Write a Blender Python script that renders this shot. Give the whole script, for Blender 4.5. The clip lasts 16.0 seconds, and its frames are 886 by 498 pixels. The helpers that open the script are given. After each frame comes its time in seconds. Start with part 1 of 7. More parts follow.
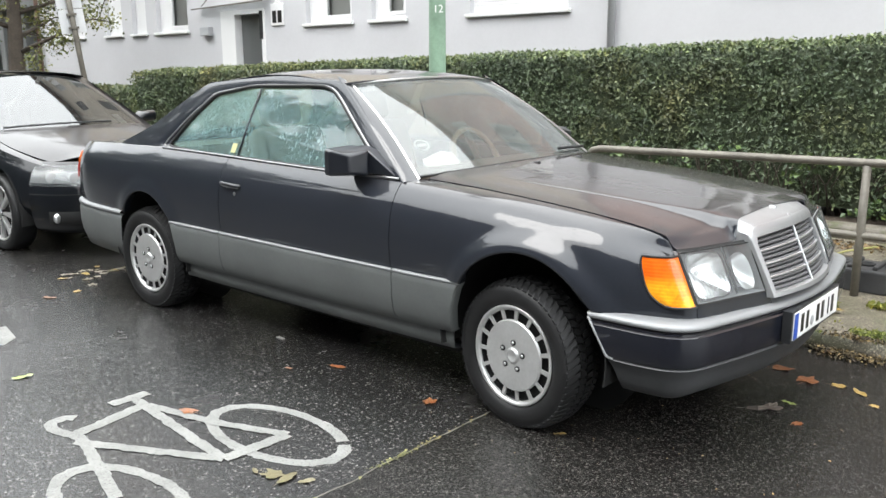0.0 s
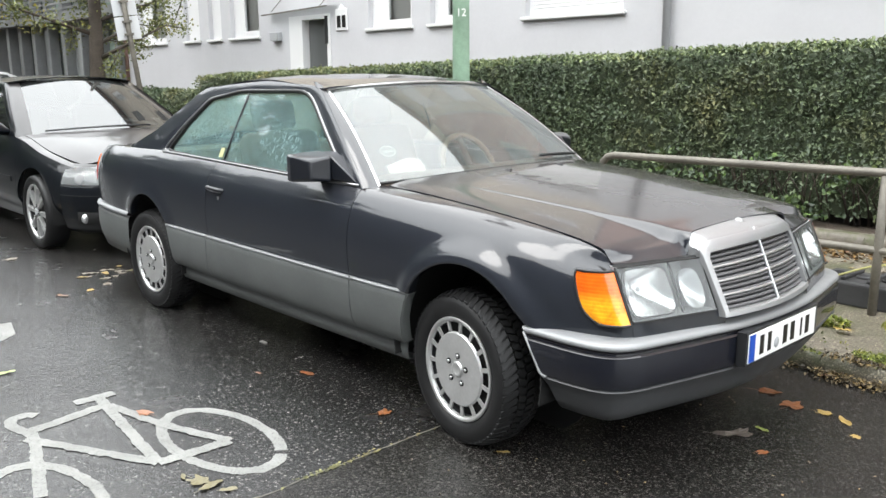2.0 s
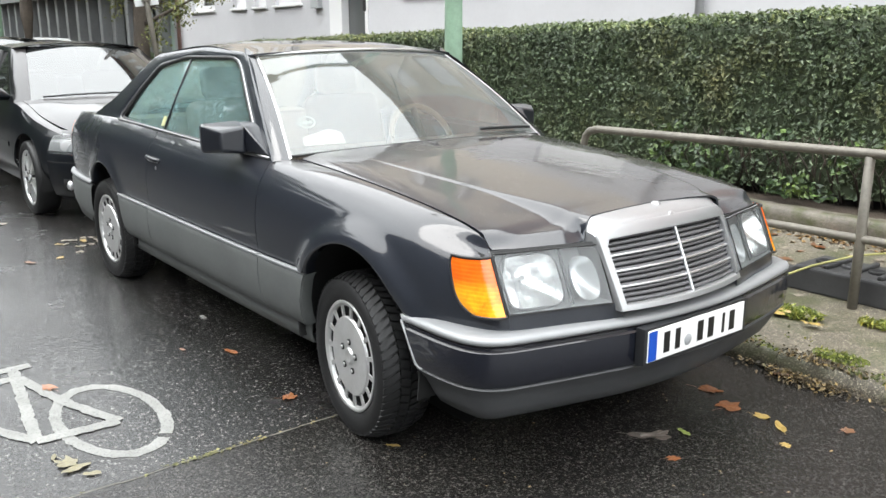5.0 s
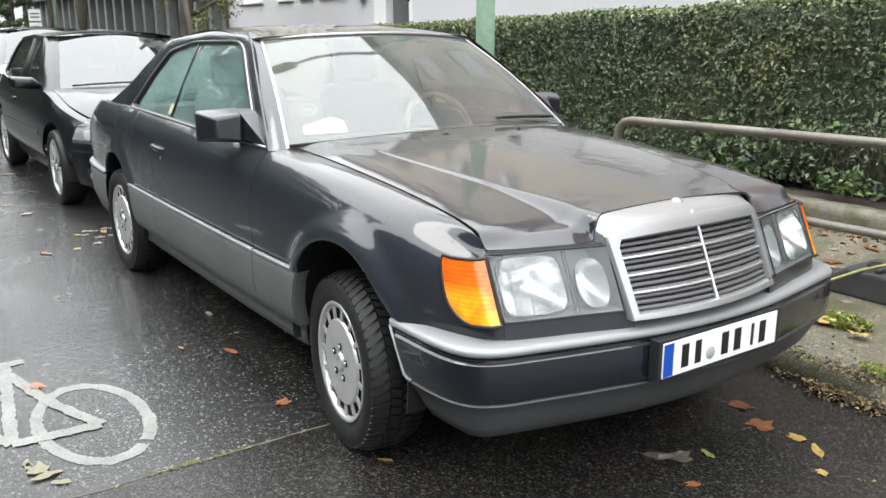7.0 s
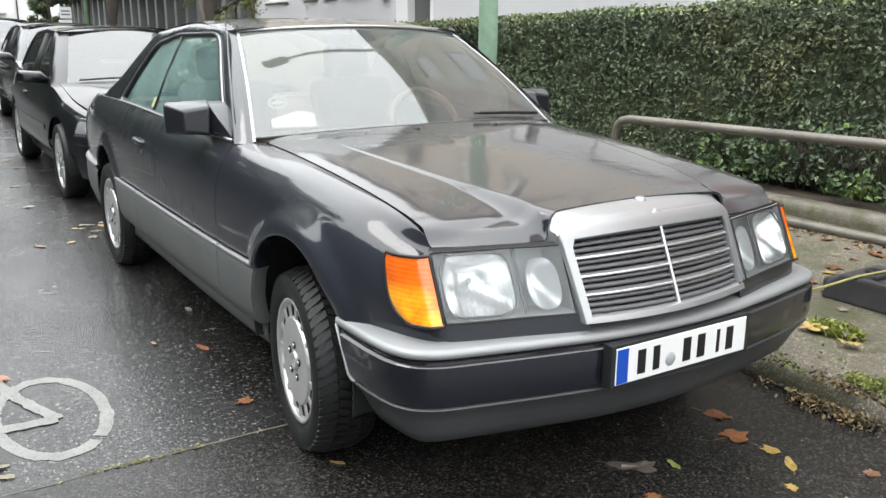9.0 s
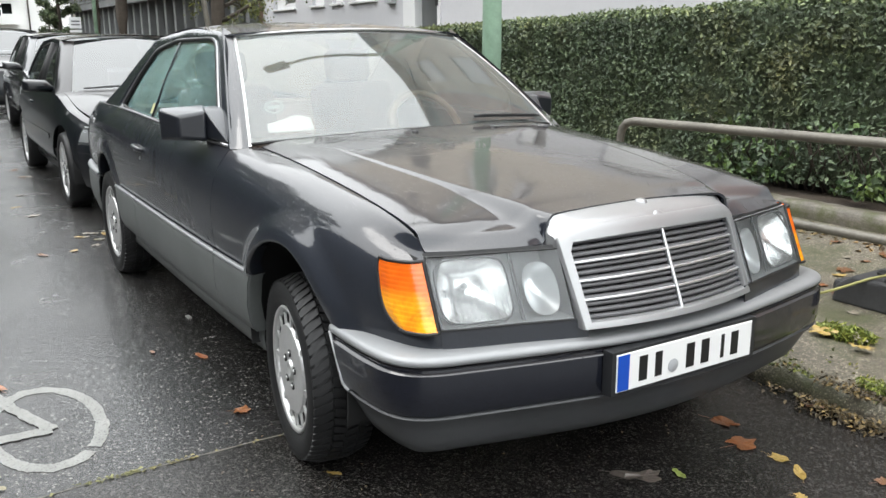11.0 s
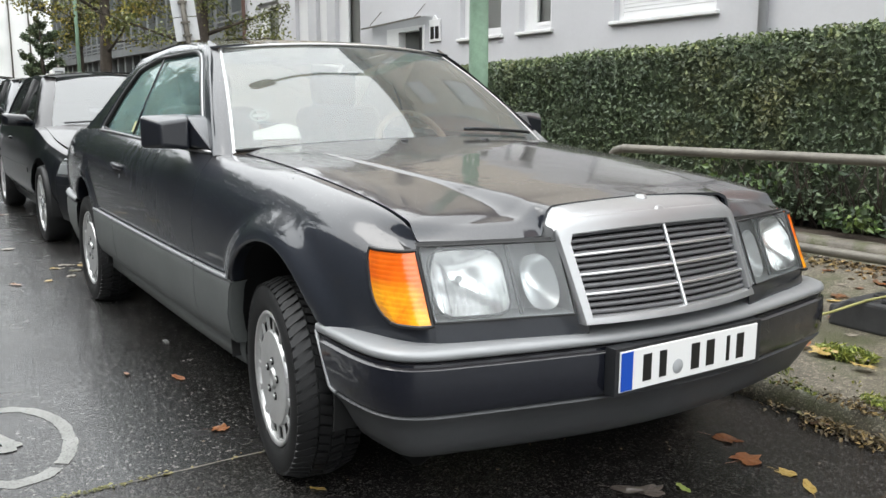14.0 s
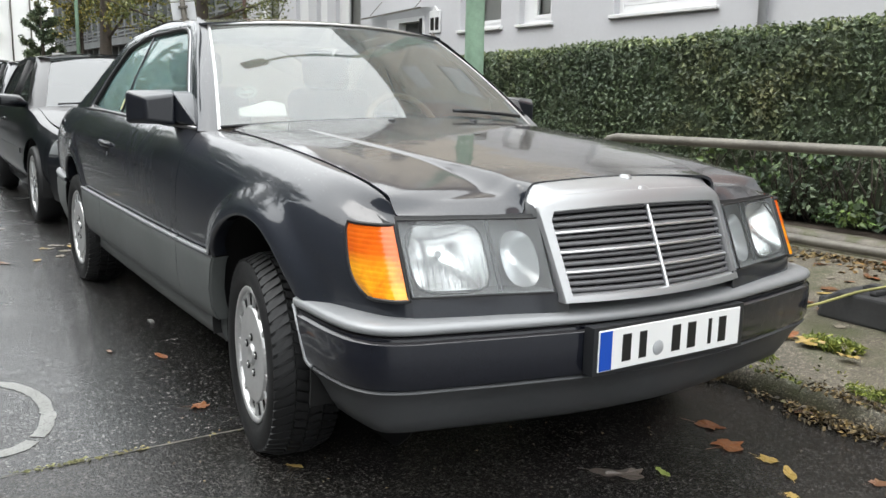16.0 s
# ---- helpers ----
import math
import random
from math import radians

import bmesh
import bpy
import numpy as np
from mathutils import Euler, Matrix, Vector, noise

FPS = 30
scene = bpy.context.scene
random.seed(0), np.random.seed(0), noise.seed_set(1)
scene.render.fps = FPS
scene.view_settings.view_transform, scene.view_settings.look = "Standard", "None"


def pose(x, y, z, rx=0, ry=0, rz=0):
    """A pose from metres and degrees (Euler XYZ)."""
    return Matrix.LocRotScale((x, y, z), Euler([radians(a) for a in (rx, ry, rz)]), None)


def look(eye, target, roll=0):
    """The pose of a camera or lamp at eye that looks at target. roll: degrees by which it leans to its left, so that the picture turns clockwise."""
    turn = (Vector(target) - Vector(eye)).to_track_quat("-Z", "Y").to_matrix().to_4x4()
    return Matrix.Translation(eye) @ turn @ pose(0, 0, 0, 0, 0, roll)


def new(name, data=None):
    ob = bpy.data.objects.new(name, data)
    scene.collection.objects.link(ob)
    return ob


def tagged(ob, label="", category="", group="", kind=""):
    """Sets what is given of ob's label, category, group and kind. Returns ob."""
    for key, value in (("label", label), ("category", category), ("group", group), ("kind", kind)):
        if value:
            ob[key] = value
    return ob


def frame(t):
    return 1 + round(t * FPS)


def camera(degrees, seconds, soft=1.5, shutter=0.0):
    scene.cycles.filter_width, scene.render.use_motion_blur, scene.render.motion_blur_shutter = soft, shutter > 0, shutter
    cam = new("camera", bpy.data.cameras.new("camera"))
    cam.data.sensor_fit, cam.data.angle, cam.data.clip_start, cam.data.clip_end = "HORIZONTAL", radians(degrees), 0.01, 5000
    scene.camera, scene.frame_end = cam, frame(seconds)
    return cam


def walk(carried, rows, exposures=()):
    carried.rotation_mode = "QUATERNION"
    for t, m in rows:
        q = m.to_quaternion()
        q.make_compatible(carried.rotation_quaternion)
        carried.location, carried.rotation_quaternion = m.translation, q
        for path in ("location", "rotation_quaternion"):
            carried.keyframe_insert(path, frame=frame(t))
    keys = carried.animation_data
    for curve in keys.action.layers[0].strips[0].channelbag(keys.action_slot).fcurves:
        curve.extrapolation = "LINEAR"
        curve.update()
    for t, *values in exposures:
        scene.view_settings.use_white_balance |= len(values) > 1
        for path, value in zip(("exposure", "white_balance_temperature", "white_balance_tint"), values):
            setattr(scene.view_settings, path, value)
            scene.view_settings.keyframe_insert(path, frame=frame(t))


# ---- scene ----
cam = camera(55.1, 16.0)
PATH = [
    (0, (3.239, -3.458, 1.435), (1.966, -1.975, 1.01), 0.0),
    (0.5, (3.349, -3.412, 1.437), (2.046, -1.955, 1.012), 0.4),
    (1, (3.45, -3.315, 1.465), (2.118, -1.883, 1.047), 0.0),
    (1.5, (3.509, -3.128, 1.447), (2.13, -1.742, 1.028), 0.1),
    (2, (3.59, -3.005, 1.44), (2.163, -1.667, 1.023), -0.2),
    (2.5, (3.702, -2.899, 1.456), (2.242, -1.6, 1.03), -0.2),
    (3, (3.765, -2.747, 1.46), (2.294, -1.464, 1.023), -0.3),
    (3.5, (3.78, -2.586, 1.435), (2.292, -1.327, 0.987), -0.4),
    (4, (3.789, -2.508, 1.426), (2.288, -1.264, 0.978), -0.5),
    (4.5, (3.856, -2.444, 1.439), (2.341, -1.223, 0.976), 0.2),
    (5, (3.844, -2.371, 1.427), (2.323, -1.166, 0.943), 0.1),
    (5.2, (3.809, -2.362, 1.424), (2.289, -1.161, 0.927), 0.2),
    (7.3, (3.748, -2.038, 1.371), (2.146, -0.947, 0.878), 0.1),
    (7.5, (3.778, -2.019, 1.364), (2.169, -0.937, 0.875), 0.2),
    (8, (3.828, -1.948, 1.351), (2.202, -0.891, 0.864), 0.3),
    (8.5, (3.814, -1.885, 1.35), (2.187, -0.831, 0.858), 0.5),
    (9, (3.808, -1.832, 1.349), (2.177, -0.786, 0.852), 0.4),
    (11.5, (3.784, -1.758, 1.329), (2.129, -0.741, 0.853), -0.5),
    (12, (3.785, -1.748, 1.325), (2.12, -0.743, 0.86), -0.8),
    (12.5, (3.76, -1.746, 1.293), (2.085, -0.744, 0.858), -0.8),
    (13, (3.73, -1.742, 1.219), (2.076, -0.687, 0.83), -0.7),
    (13.5, (3.712, -1.75, 1.168), (2.062, -0.679, 0.812), -0.4),
    (14, (3.709, -1.754, 1.14), (2.061, -0.677, 0.79), 0.2),
    (14.5, (3.707, -1.76, 1.112), (2.052, -0.695, 0.758), 0.5),
    (15, (3.705, -1.768, 1.098), (2.046, -0.715, 0.726), 0.8),
    (15.5, (3.707, -1.762, 1.101), (2.049, -0.707, 0.73), 0.8),
    (16, (3.724, -1.705, 1.088), (2.079, -0.626, 0.726), 1.3),
]
walk(cam, [(t, look(eye, target, roll)) for t, eye, target, roll in PATH],
     [(0.0, 0.45), (5.0, 0.48), (9.0, 0.24), (12.5, 0.11), (14.0, 0.05), (16.0, 0.04)])

# ---------------------------------------------------------------- light
world = bpy.data.worlds.new("overcast_sky")
scene.world = world
world.use_nodes = True
wn, wl = world.node_tree.nodes, world.node_tree.links
wn.clear()
w_out = wn.new("ShaderNodeOutputWorld")
w_bg = wn.new("ShaderNodeBackground")
w_sky = wn.new("ShaderNodeTexSky")
w_sky.sky_type, w_sky.sun_disc = "NISHITA", False
w_sky.sun_elevation, w_sky.sun_rotation = radians(38), radians(200)
w_sky.air_density, w_sky.dust_density, w_sky.ozone_density = 1.0, 4.0, 1.0
w_co = wn.new("ShaderNodeTexCoord")
w_sep = wn.new("ShaderNodeSeparateXYZ")
w_ramp = wn.new("ShaderNodeMapRange")          # cloud deck: brighter overhead as at the horizon
w_ramp.inputs["From Min"].default_value, w_ramp.inputs["From Max"].default_value = 0.0, 1.0
w_ramp.inputs["To Min"].default_value, w_ramp.inputs["To Max"].default_value = 17.0, 55.0
w_tint = wn.new("ShaderNodeMix")
w_tint.data_type = "RGBA"
w_tint.blend_type = "MULTIPLY"
w_tint.inputs["Factor"].default_value = 1.0
w_tint.inputs["B"].default_value = (0.95, 0.985, 1.0, 1)
w_mix = wn.new("ShaderNodeMix")
w_mix.data_type = "RGBA"
w_mix.inputs["Factor"].default_value = 0.88
wl.new(w_co.outputs["Generated"], w_sep.inputs[0])
wl.new(w_sep.outputs["Z"], w_ramp.inputs["Value"])
wl.new(w_ramp.outputs["Result"], w_tint.inputs["A"])
wl.new(w_sky.outputs[0], w_mix.inputs["A"])
wl.new(w_tint.outputs["Result"], w_mix.inputs["B"])
wl.new(w_mix.outputs["Result"], w_bg.inputs["Color"])
w_bg.inputs["Strength"].default_value = 0.095
wl.new(w_bg.outputs[0], w_out.inputs[0])
sun_data = bpy.data.lights.new("sun", "SUN")
sun_data.energy, sun_data.angle, sun_data.color = 0.8, radians(25), (1.0, 0.97, 0.93)
sun = new("sun", sun_data)
sun.matrix_world = look((0, 0, 20), (5, 9, 4.5))
sun.location = (-8, -14, 20)

# ---------------------------------------------------------------- materials
def mat(name, color=(0.5, 0.5, 0.5), rough=0.5, metal=0.0, coat=0.0, coat_rough=0.03, spec=0.5, ior=1.5):
    m = bpy.data.materials.new(name)
    m.use_nodes = True
    b = m.node_tree.nodes["Principled BSDF"]
    b.inputs["Base Color"].default_value = (*color, 1)
    b.inputs["Roughness"].default_value = rough
    b.inputs["Metallic"].default_value = metal
    b.inputs["Coat Weight"].default_value = coat
    b.inputs["Coat Roughness"].default_value = coat_rough
    b.inputs["Specular IOR Level"].default_value = spec
    b.inputs["IOR"].default_value = ior
    m["bsdf"] = b.name
    return m


def node(m, kind, **sets):
    n = m.node_tree.nodes.new(kind)
    for k, v in sets.items():
        n.inputs[k.replace("_", " ")].default_value = v
    return n


def link(m, a, b):
    m.node_tree.links.new(a, b)


def bsdf(m):
    return m.node_tree.nodes["Principled BSDF"]


def coords(m, space="Object"):
    return node(m, "ShaderNodeTexCoord").outputs[space]


def noise_tex(m, scale, detail=4.0, rough=0.6, space="Object"):
    n = node(m, "ShaderNodeTexNoise", Scale=scale, Detail=detail, Roughness=rough)
    link(m, coords(m, space), n.inputs["Vector"])
    return n.outputs["Fac"]


def ramp(m, src, stops):
    r = m.node_tree.nodes.new("ShaderNodeValToRGB")
    e = r.color_ramp.elements
    while len(e) < len(stops):
        e.new(0.5)
    for el, (p, c) in zip(e, stops):
        el.position = p
        el.color = (*c, 1) if len(c) == 3 else c
    link(m, src, r.inputs["Fac"])
    return r.outputs["Color"]


def grey(v):
    return (v, v, v)


def mixc(m, fac, a, b, blend="MIX"):
    n = m.node_tree.nodes.new("ShaderNodeMix")
    n.data_type, n.blend_type = "RGBA", blend
    for val, sock in ((fac, "Factor"), (a, "A"), (b, "B")):
        if isinstance(val, bpy.types.NodeSocket):
            link(m, val, n.inputs[sock])
        elif isinstance(val, tuple):
            n.inputs[sock].default_value = (*val, 1) if len(val) == 3 else val
        else:
            n.inputs[sock].default_value = val
    return n.outputs["Result"]


def bump(m, src, strength=0.3, dist=0.01, target="Normal"):
    n = node(m, "ShaderNodeBump", Strength=strength, Distance=dist)
    link(m, src, n.inputs["Height"])
    link(m, n.outputs[0], bsdf(m).inputs[target])
    return n


def to(m, sock, name):
    link(m, sock, bsdf(m).inputs[name])


def vary(m, color, amount=0.15, scales=(3.0, 40.0)):
    """Uneven colour at two scales."""
    a = noise_tex(m, scales[0])
    b = noise_tex(m, scales[1])
    lo, hi = tuple(c * (1 - amount) for c in color), tuple(min(1, c * (1 + amount)) for c in color)
    c1 = ramp(m, a, [(0.3, lo), (0.7, hi)])
    c2 = ramp(m, b, [(0.3, grey(1 - amount * 0.6)), (0.7, grey(1.0))])
    out = mixc(m, 1.0, c1, c2, "MULTIPLY")
    to(m, out, "Base Color")
    return out


def wet_drops(m, scale=120.0, strength=0.35, dist=0.0012):
    """Fine standing drops of rain: small domes scattered by a cell texture."""
    v = node(m, "ShaderNodeTexVoronoi", Scale=scale, Randomness=1.0)
    link(m, coords(m), v.inputs["Vector"])
    dome = ramp(m, v.outputs["Distance"], [(0.0, grey(1)), (0.16, grey(0.55)), (0.27, grey(0))])
    keep = ramp(m, v.outputs["Color"], [(0.52, grey(0)), (0.60, grey(1))])
    patch = ramp(m, noise_tex(m, 6.0), [(0.42, grey(0.5)), (0.62, grey(1))])
    h = mixc(m, 1.0, mixc(m, 1.0, dome, keep, "MULTIPLY"), patch, "MULTIPLY")
    sep = node(m, "ShaderNodeSeparateXYZ")                   # rain stands on what lies flat and runs off the sides
    link(m, node(m, "ShaderNodeNewGeometry").outputs["True Normal"], sep.inputs[0])
    flat = ramp(m, sep.outputs["Z"], [(0.15, grey(0.15)), (0.7, grey(1))])
    return mixc(m, 1.0, h, flat, "MULTIPLY")


def car_paint(name, color, flake, rough=0.32, drops=True):
    m = mat(name, color, rough, 0.0, 1.0, 0.04)
    b = bsdf(m)
    c = ramp(m, noise_tex(m, 900.0, 2.0), [(0.35, color), (0.75, flake)])
    if drops:                                 # upward faces painted paler: sky haze scattered by fine drizzle
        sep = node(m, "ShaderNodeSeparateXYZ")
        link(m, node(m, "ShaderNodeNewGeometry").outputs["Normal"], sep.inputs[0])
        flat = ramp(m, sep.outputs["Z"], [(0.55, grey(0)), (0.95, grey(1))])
        painted_haze = ramp(m, noise_tex(m, 260.0, 3.0, 0.7), [(0.35, grey(0.45)), (0.65, grey(0.85))])
        c = mixc(m, mixc(m, 1.0, flat, painted_haze, "MULTIPLY"), c, (0.049, 0.043, 0.0415))
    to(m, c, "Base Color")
    b.inputs["Metallic"].default_value = 0.0
    b.inputs["Specular IOR Level"].default_value = 0.08
    b.inputs["Coat IOR"].default_value = 1.57
    film = ramp(m, noise_tex(m, 2.2, 6.0, 0.7), [(0.3, grey(0.035)), (0.75, grey(0.11))])
    to(m, film, "Coat Roughness")
    if drops:
        b1 = node(m, "ShaderNodeBump", Strength=0.10, Distance=0.02)      # slight waviness of old panels
        link(m, noise_tex(m, 5.0, 2.0), b1.inputs["Height"])
        b2 = bump(m, wet_drops(m, 105.0), 0.24, 0.004, "Coat Normal")
        link(m, b1.outputs[0], b2.inputs["Normal"])
    return m


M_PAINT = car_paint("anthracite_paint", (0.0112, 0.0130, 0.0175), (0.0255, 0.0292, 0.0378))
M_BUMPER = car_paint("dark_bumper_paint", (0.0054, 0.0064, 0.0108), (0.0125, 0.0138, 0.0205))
# cladding grey painted darker, for the shade low on the tucked apron
M_APRON = mat("shade_toned_grey_plastic", (0.06, 0.062, 0.065), 0.45, spec=0.4)
vary(M_APRON, (0.062, 0.064, 0.067), 0.16, (2.5, 60.0))
M_CLAD = mat("grey_cladding", (0.10, 0.105, 0.11), 0.55, 0.0, 0.10, 0.3, spec=0.35)
vary(M_CLAD, (0.098, 0.104, 0.102), 0.16, (2.5, 60.0))
M_TRIM = mat("bright_trim", (0.32, 0.32, 0.325), 0.28, 1.0)
to(M_TRIM, ramp(M_TRIM, noise_tex(M_TRIM, 30.0), [(0.3, grey(0.32)), (0.7, grey(0.50))]), "Roughness")
M_PILLAR = mat("polished_screen_trim", (0.50, 0.50, 0.50), 0.34, 0.9)
M_STRIP = mat("silver_bumper_strip", (0.24, 0.245, 0.25), 0.45, 0.25, 0.15, 0.35)
to(M_STRIP, ramp(M_STRIP, noise_tex(M_STRIP, 14.0), [(0.3, grey(0.36)), (0.7, grey(0.5))]), "Roughness")
M_CHROME = mat("wet_chrome", (0.35, 0.353, 0.357), 0.36, 0.6)
to(M_CHROME, ramp(M_CHROME, noise_tex(M_CHROME, 25.0), [(0.3, grey(0.30)), (0.75, grey(0.40))]), "Roughness")
bump(M_CHROME, wet_drops(M_CHROME, 130.0), 0.35, 0.003)
M_BLACKPL = mat("black_plastic", (0.018, 0.019, 0.021), 0.38)
to(M_BLACKPL, ramp(M_BLACKPL, noise_tex(M_BLACKPL, 25.0), [(0.3, grey(0.30)), (0.7, grey(0.5))]), "Roughness")
M_MIRROR_CASE = mat("mirror_case_plastic", (0.009, 0.0105, 0.015), 0.32, 0.0, 0.35, 0.12)
M_DARK = mat("dark_gap", (0.008, 0.008, 0.008), 0.85)
M_SEAL = mat("rubber_seal", (0.012, 0.012, 0.012), 0.55)
M_TYRE = mat("tyre_rubber", (0.012, 0.012, 0.0125), 0.5, spec=0.35)
vary(M_TYRE, (0.013, 0.013, 0.0135), 0.3, (8.0, 90.0))
bump(M_TYRE, noise_tex(M_TYRE, 160.0), 0.25, 0.002)
M_ALLOY = mat("silver_alloy", (0.60, 0.60, 0.60), 0.38, 0.65)
vary(M_ALLOY, (0.58, 0.58, 0.575), 0.10, (9.0, 70.0))
M_LOUVRE = mat("grille_louvre", (0.12, 0.12, 0.125), 0.5, 0.2)
M_GRILLE_CHROME = mat("grille_chrome_bar", (0.70, 0.71, 0.72), 0.38, 1.0)
M_REFL = mat("lamp_reflector", (0.90, 0.90, 0.90), 0.26, 1.0)
M_LAMPGREY = mat("lamp_housing_grey", (0.36, 0.37, 0.38), 0.4)
M_PALEGREY = mat("pale_grey_metal", (0.46, 0.47, 0.475), 0.45)
M_FOGBOWL = mat("fog_lamp_bowl", (0.75, 0.76, 0.765), 0.34, 0.95)
M_WHITE = mat("white_plate", (0.78, 0.78, 0.77), 0.35)
M_BLUE = mat("blue_band", (0.01, 0.07, 0.42), 0.35)
M_INK = mat("black_ink", (0.012, 0.012, 0.012), 0.4)


def glass_mat(name, tint, ior=1.5, rough=0.02, body=None, body_amount=0.0, wet=0.0, streaks=False):
    """Thin pane: see-through with a tint, mirror-like by angle; a pale film can add mist and painted haze."""
    m = bpy.data.materials.new(name)
    m.use_nodes = True
    n = m.node_tree.nodes
    n.clear()
    out = n.new("ShaderNodeOutputMaterial")
    tr = n.new("ShaderNodeBsdfTransparent")
    tr.inputs[0].default_value = (*tint, 1)
    gl = n.new("ShaderNodeBsdfGlossy")
    gl.inputs["Roughness"].default_value = rough
    fr = n.new("ShaderNodeFresnel")
    fr.inputs["IOR"].default_value = ior
    mx = n.new("ShaderNodeMixShader")
    link(m, fr.outputs[0], mx.inputs[0])
    link(m, tr.outputs[0], mx.inputs[1])
    link(m, gl.outputs[0], mx.inputs[2])
    last = mx.outputs[0]
    if wet:
        b = node(m, "ShaderNodeBump", Strength=wet, Distance=0.001)
        link(m, wet_drops(m, 130.0), b.inputs["Height"])
        link(m, b.outputs[0], gl.inputs["Normal"])
    if body_amount:
        df = n.new("ShaderNodeBsdfDiffuse")
        df.inputs[0].default_value = (*body, 1)
        film = ramp(m, noise_tex(m, 3.0, 6.0), [(0.3, grey(body_amount * 0.5)), (0.7, grey(body_amount))])
        if streaks:                           # rain runs down the pane
            mp = n.new("ShaderNodeMapping")
            mp.inputs["Scale"].default_value = (110.0, 110.0, 1.6)
            link(m, coords(m), mp.inputs["Vector"])
            sn = node(m, "ShaderNodeTexNoise", Scale=1.0, Detail=3.0)
            link(m, mp.outputs[0], sn.inputs["Vector"])
            film = mixc(m, 1.0, film, ramp(m, sn.outputs["Fac"], [(0.38, grey(0.5)), (0.68, grey(1.8))]), "MULTIPLY")
        m2 = n.new("ShaderNodeMixShader")
        link(m, film, m2.inputs[0])
        link(m, last, m2.inputs[1])
        link(m, df.outputs[0], m2.inputs[2])
        last = m2.outputs[0]
    link(m, last, out.inputs[0])
    return m


# pale films paint in a haze of mirrored sky and inner light
M_GLASS = glass_mat("windscreen_glass", (0.66, 0.70, 0.65), 2.03, 0.035, (0.54, 0.59, 0.57), 0.135)
M_SIDEGLASS = glass_mat("tinted_side_glass", (0.50, 0.74, 0.72), 1.9, 0.03, (0.42, 0.64, 0.64), 0.23, 0.14, True)
M_LENS = glass_mat("clear_lamp_glass", (0.92, 0.94, 0.94), 1.5, 0.03, (0.80, 0.82, 0.82), 0.07)
M_HOUSEGLASS = glass_mat("house_window_glass", (0.72, 0.75, 0.76), 1.5, 0.01)
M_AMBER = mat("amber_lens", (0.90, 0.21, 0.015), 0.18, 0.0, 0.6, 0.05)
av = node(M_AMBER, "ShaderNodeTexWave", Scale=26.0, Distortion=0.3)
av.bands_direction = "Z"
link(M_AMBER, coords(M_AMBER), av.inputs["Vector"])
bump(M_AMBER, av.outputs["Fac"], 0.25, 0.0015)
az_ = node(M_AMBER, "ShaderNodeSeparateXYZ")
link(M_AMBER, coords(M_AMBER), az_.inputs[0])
low_ = node(M_AMBER, "ShaderNodeMapRange", From_Min=0.705, From_Max=0.665)     # lower half painted yellower, for light the lamp's reflector throws back
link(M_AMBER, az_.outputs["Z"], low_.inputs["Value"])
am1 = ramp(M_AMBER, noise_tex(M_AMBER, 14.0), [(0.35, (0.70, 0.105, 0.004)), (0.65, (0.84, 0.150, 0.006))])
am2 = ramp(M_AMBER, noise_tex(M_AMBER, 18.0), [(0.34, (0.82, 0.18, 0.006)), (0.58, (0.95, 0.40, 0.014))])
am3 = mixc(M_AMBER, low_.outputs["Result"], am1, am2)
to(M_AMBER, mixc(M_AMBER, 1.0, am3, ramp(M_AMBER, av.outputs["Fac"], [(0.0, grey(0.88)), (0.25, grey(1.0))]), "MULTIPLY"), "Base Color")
M_RED = mat("red_lens", (0.35, 0.02, 0.015), 0.2, 0.0, 0.5)
M_SEAT = mat("seat_cloth", (0.36, 0.25, 0.18), 0.85)
vary(M_SEAT, (0.36, 0.25, 0.18), 0.25, (6, 120))
M_DASH = mat("dashboard_vinyl", (0.12, 0.092, 0.075), 0.6)
M_PAPER = mat("white_paper", (0.8, 0.8, 0.78), 0.8)
M_YELLOW = mat("yellow_sticker", (0.42, 0.42, 0.22), 0.6)

# ---------------------------------------------------------------- building helpers
def part(name, bm, material, parent=None, label="", smooth=True, kind=""):
    """Links a bmesh as one mesh object under a thing or a part."""
    me = bpy.data.meshes.new(name)
    bm.to_mesh(me)
    bm.free()
    if smooth:
        me.polygons.foreach_set("use_smooth", [True] * len(me.polygons))
    me.materials.append(material)
    ob = new(name, me)
    ob.parent = parent
    return tagged(ob, label=label, kind=kind)


def root(name, label, category, group="", at=None, kind=""):
    ob = new(name)
    ob.empty_display_size = 0.1
    if at is not None:
        ob.matrix_basis = at
    return tagged(ob, label, category, group, kind)


def sharp(ob, angle=35):
    ob.data.set_sharp_from_angle(angle=radians(angle))
    return ob


def bevel(ob, width=0.01, segments=2):
    m = ob.modifiers.new("bevel", "BEVEL")
    m.width, m.segments, m.limit_method, m.angle_limit = width, segments, "ANGLE", radians(40)
    return ob


def solid(ob, thickness=0.006, offset=0.0):
    m = ob.modifiers.new("solid", "SOLIDIFY")
    m.thickness, m.offset = thickness, offset
    e = ob.modifiers.new("edges", "EDGE_SPLIT")
    e.split_angle = radians(42)
    return ob


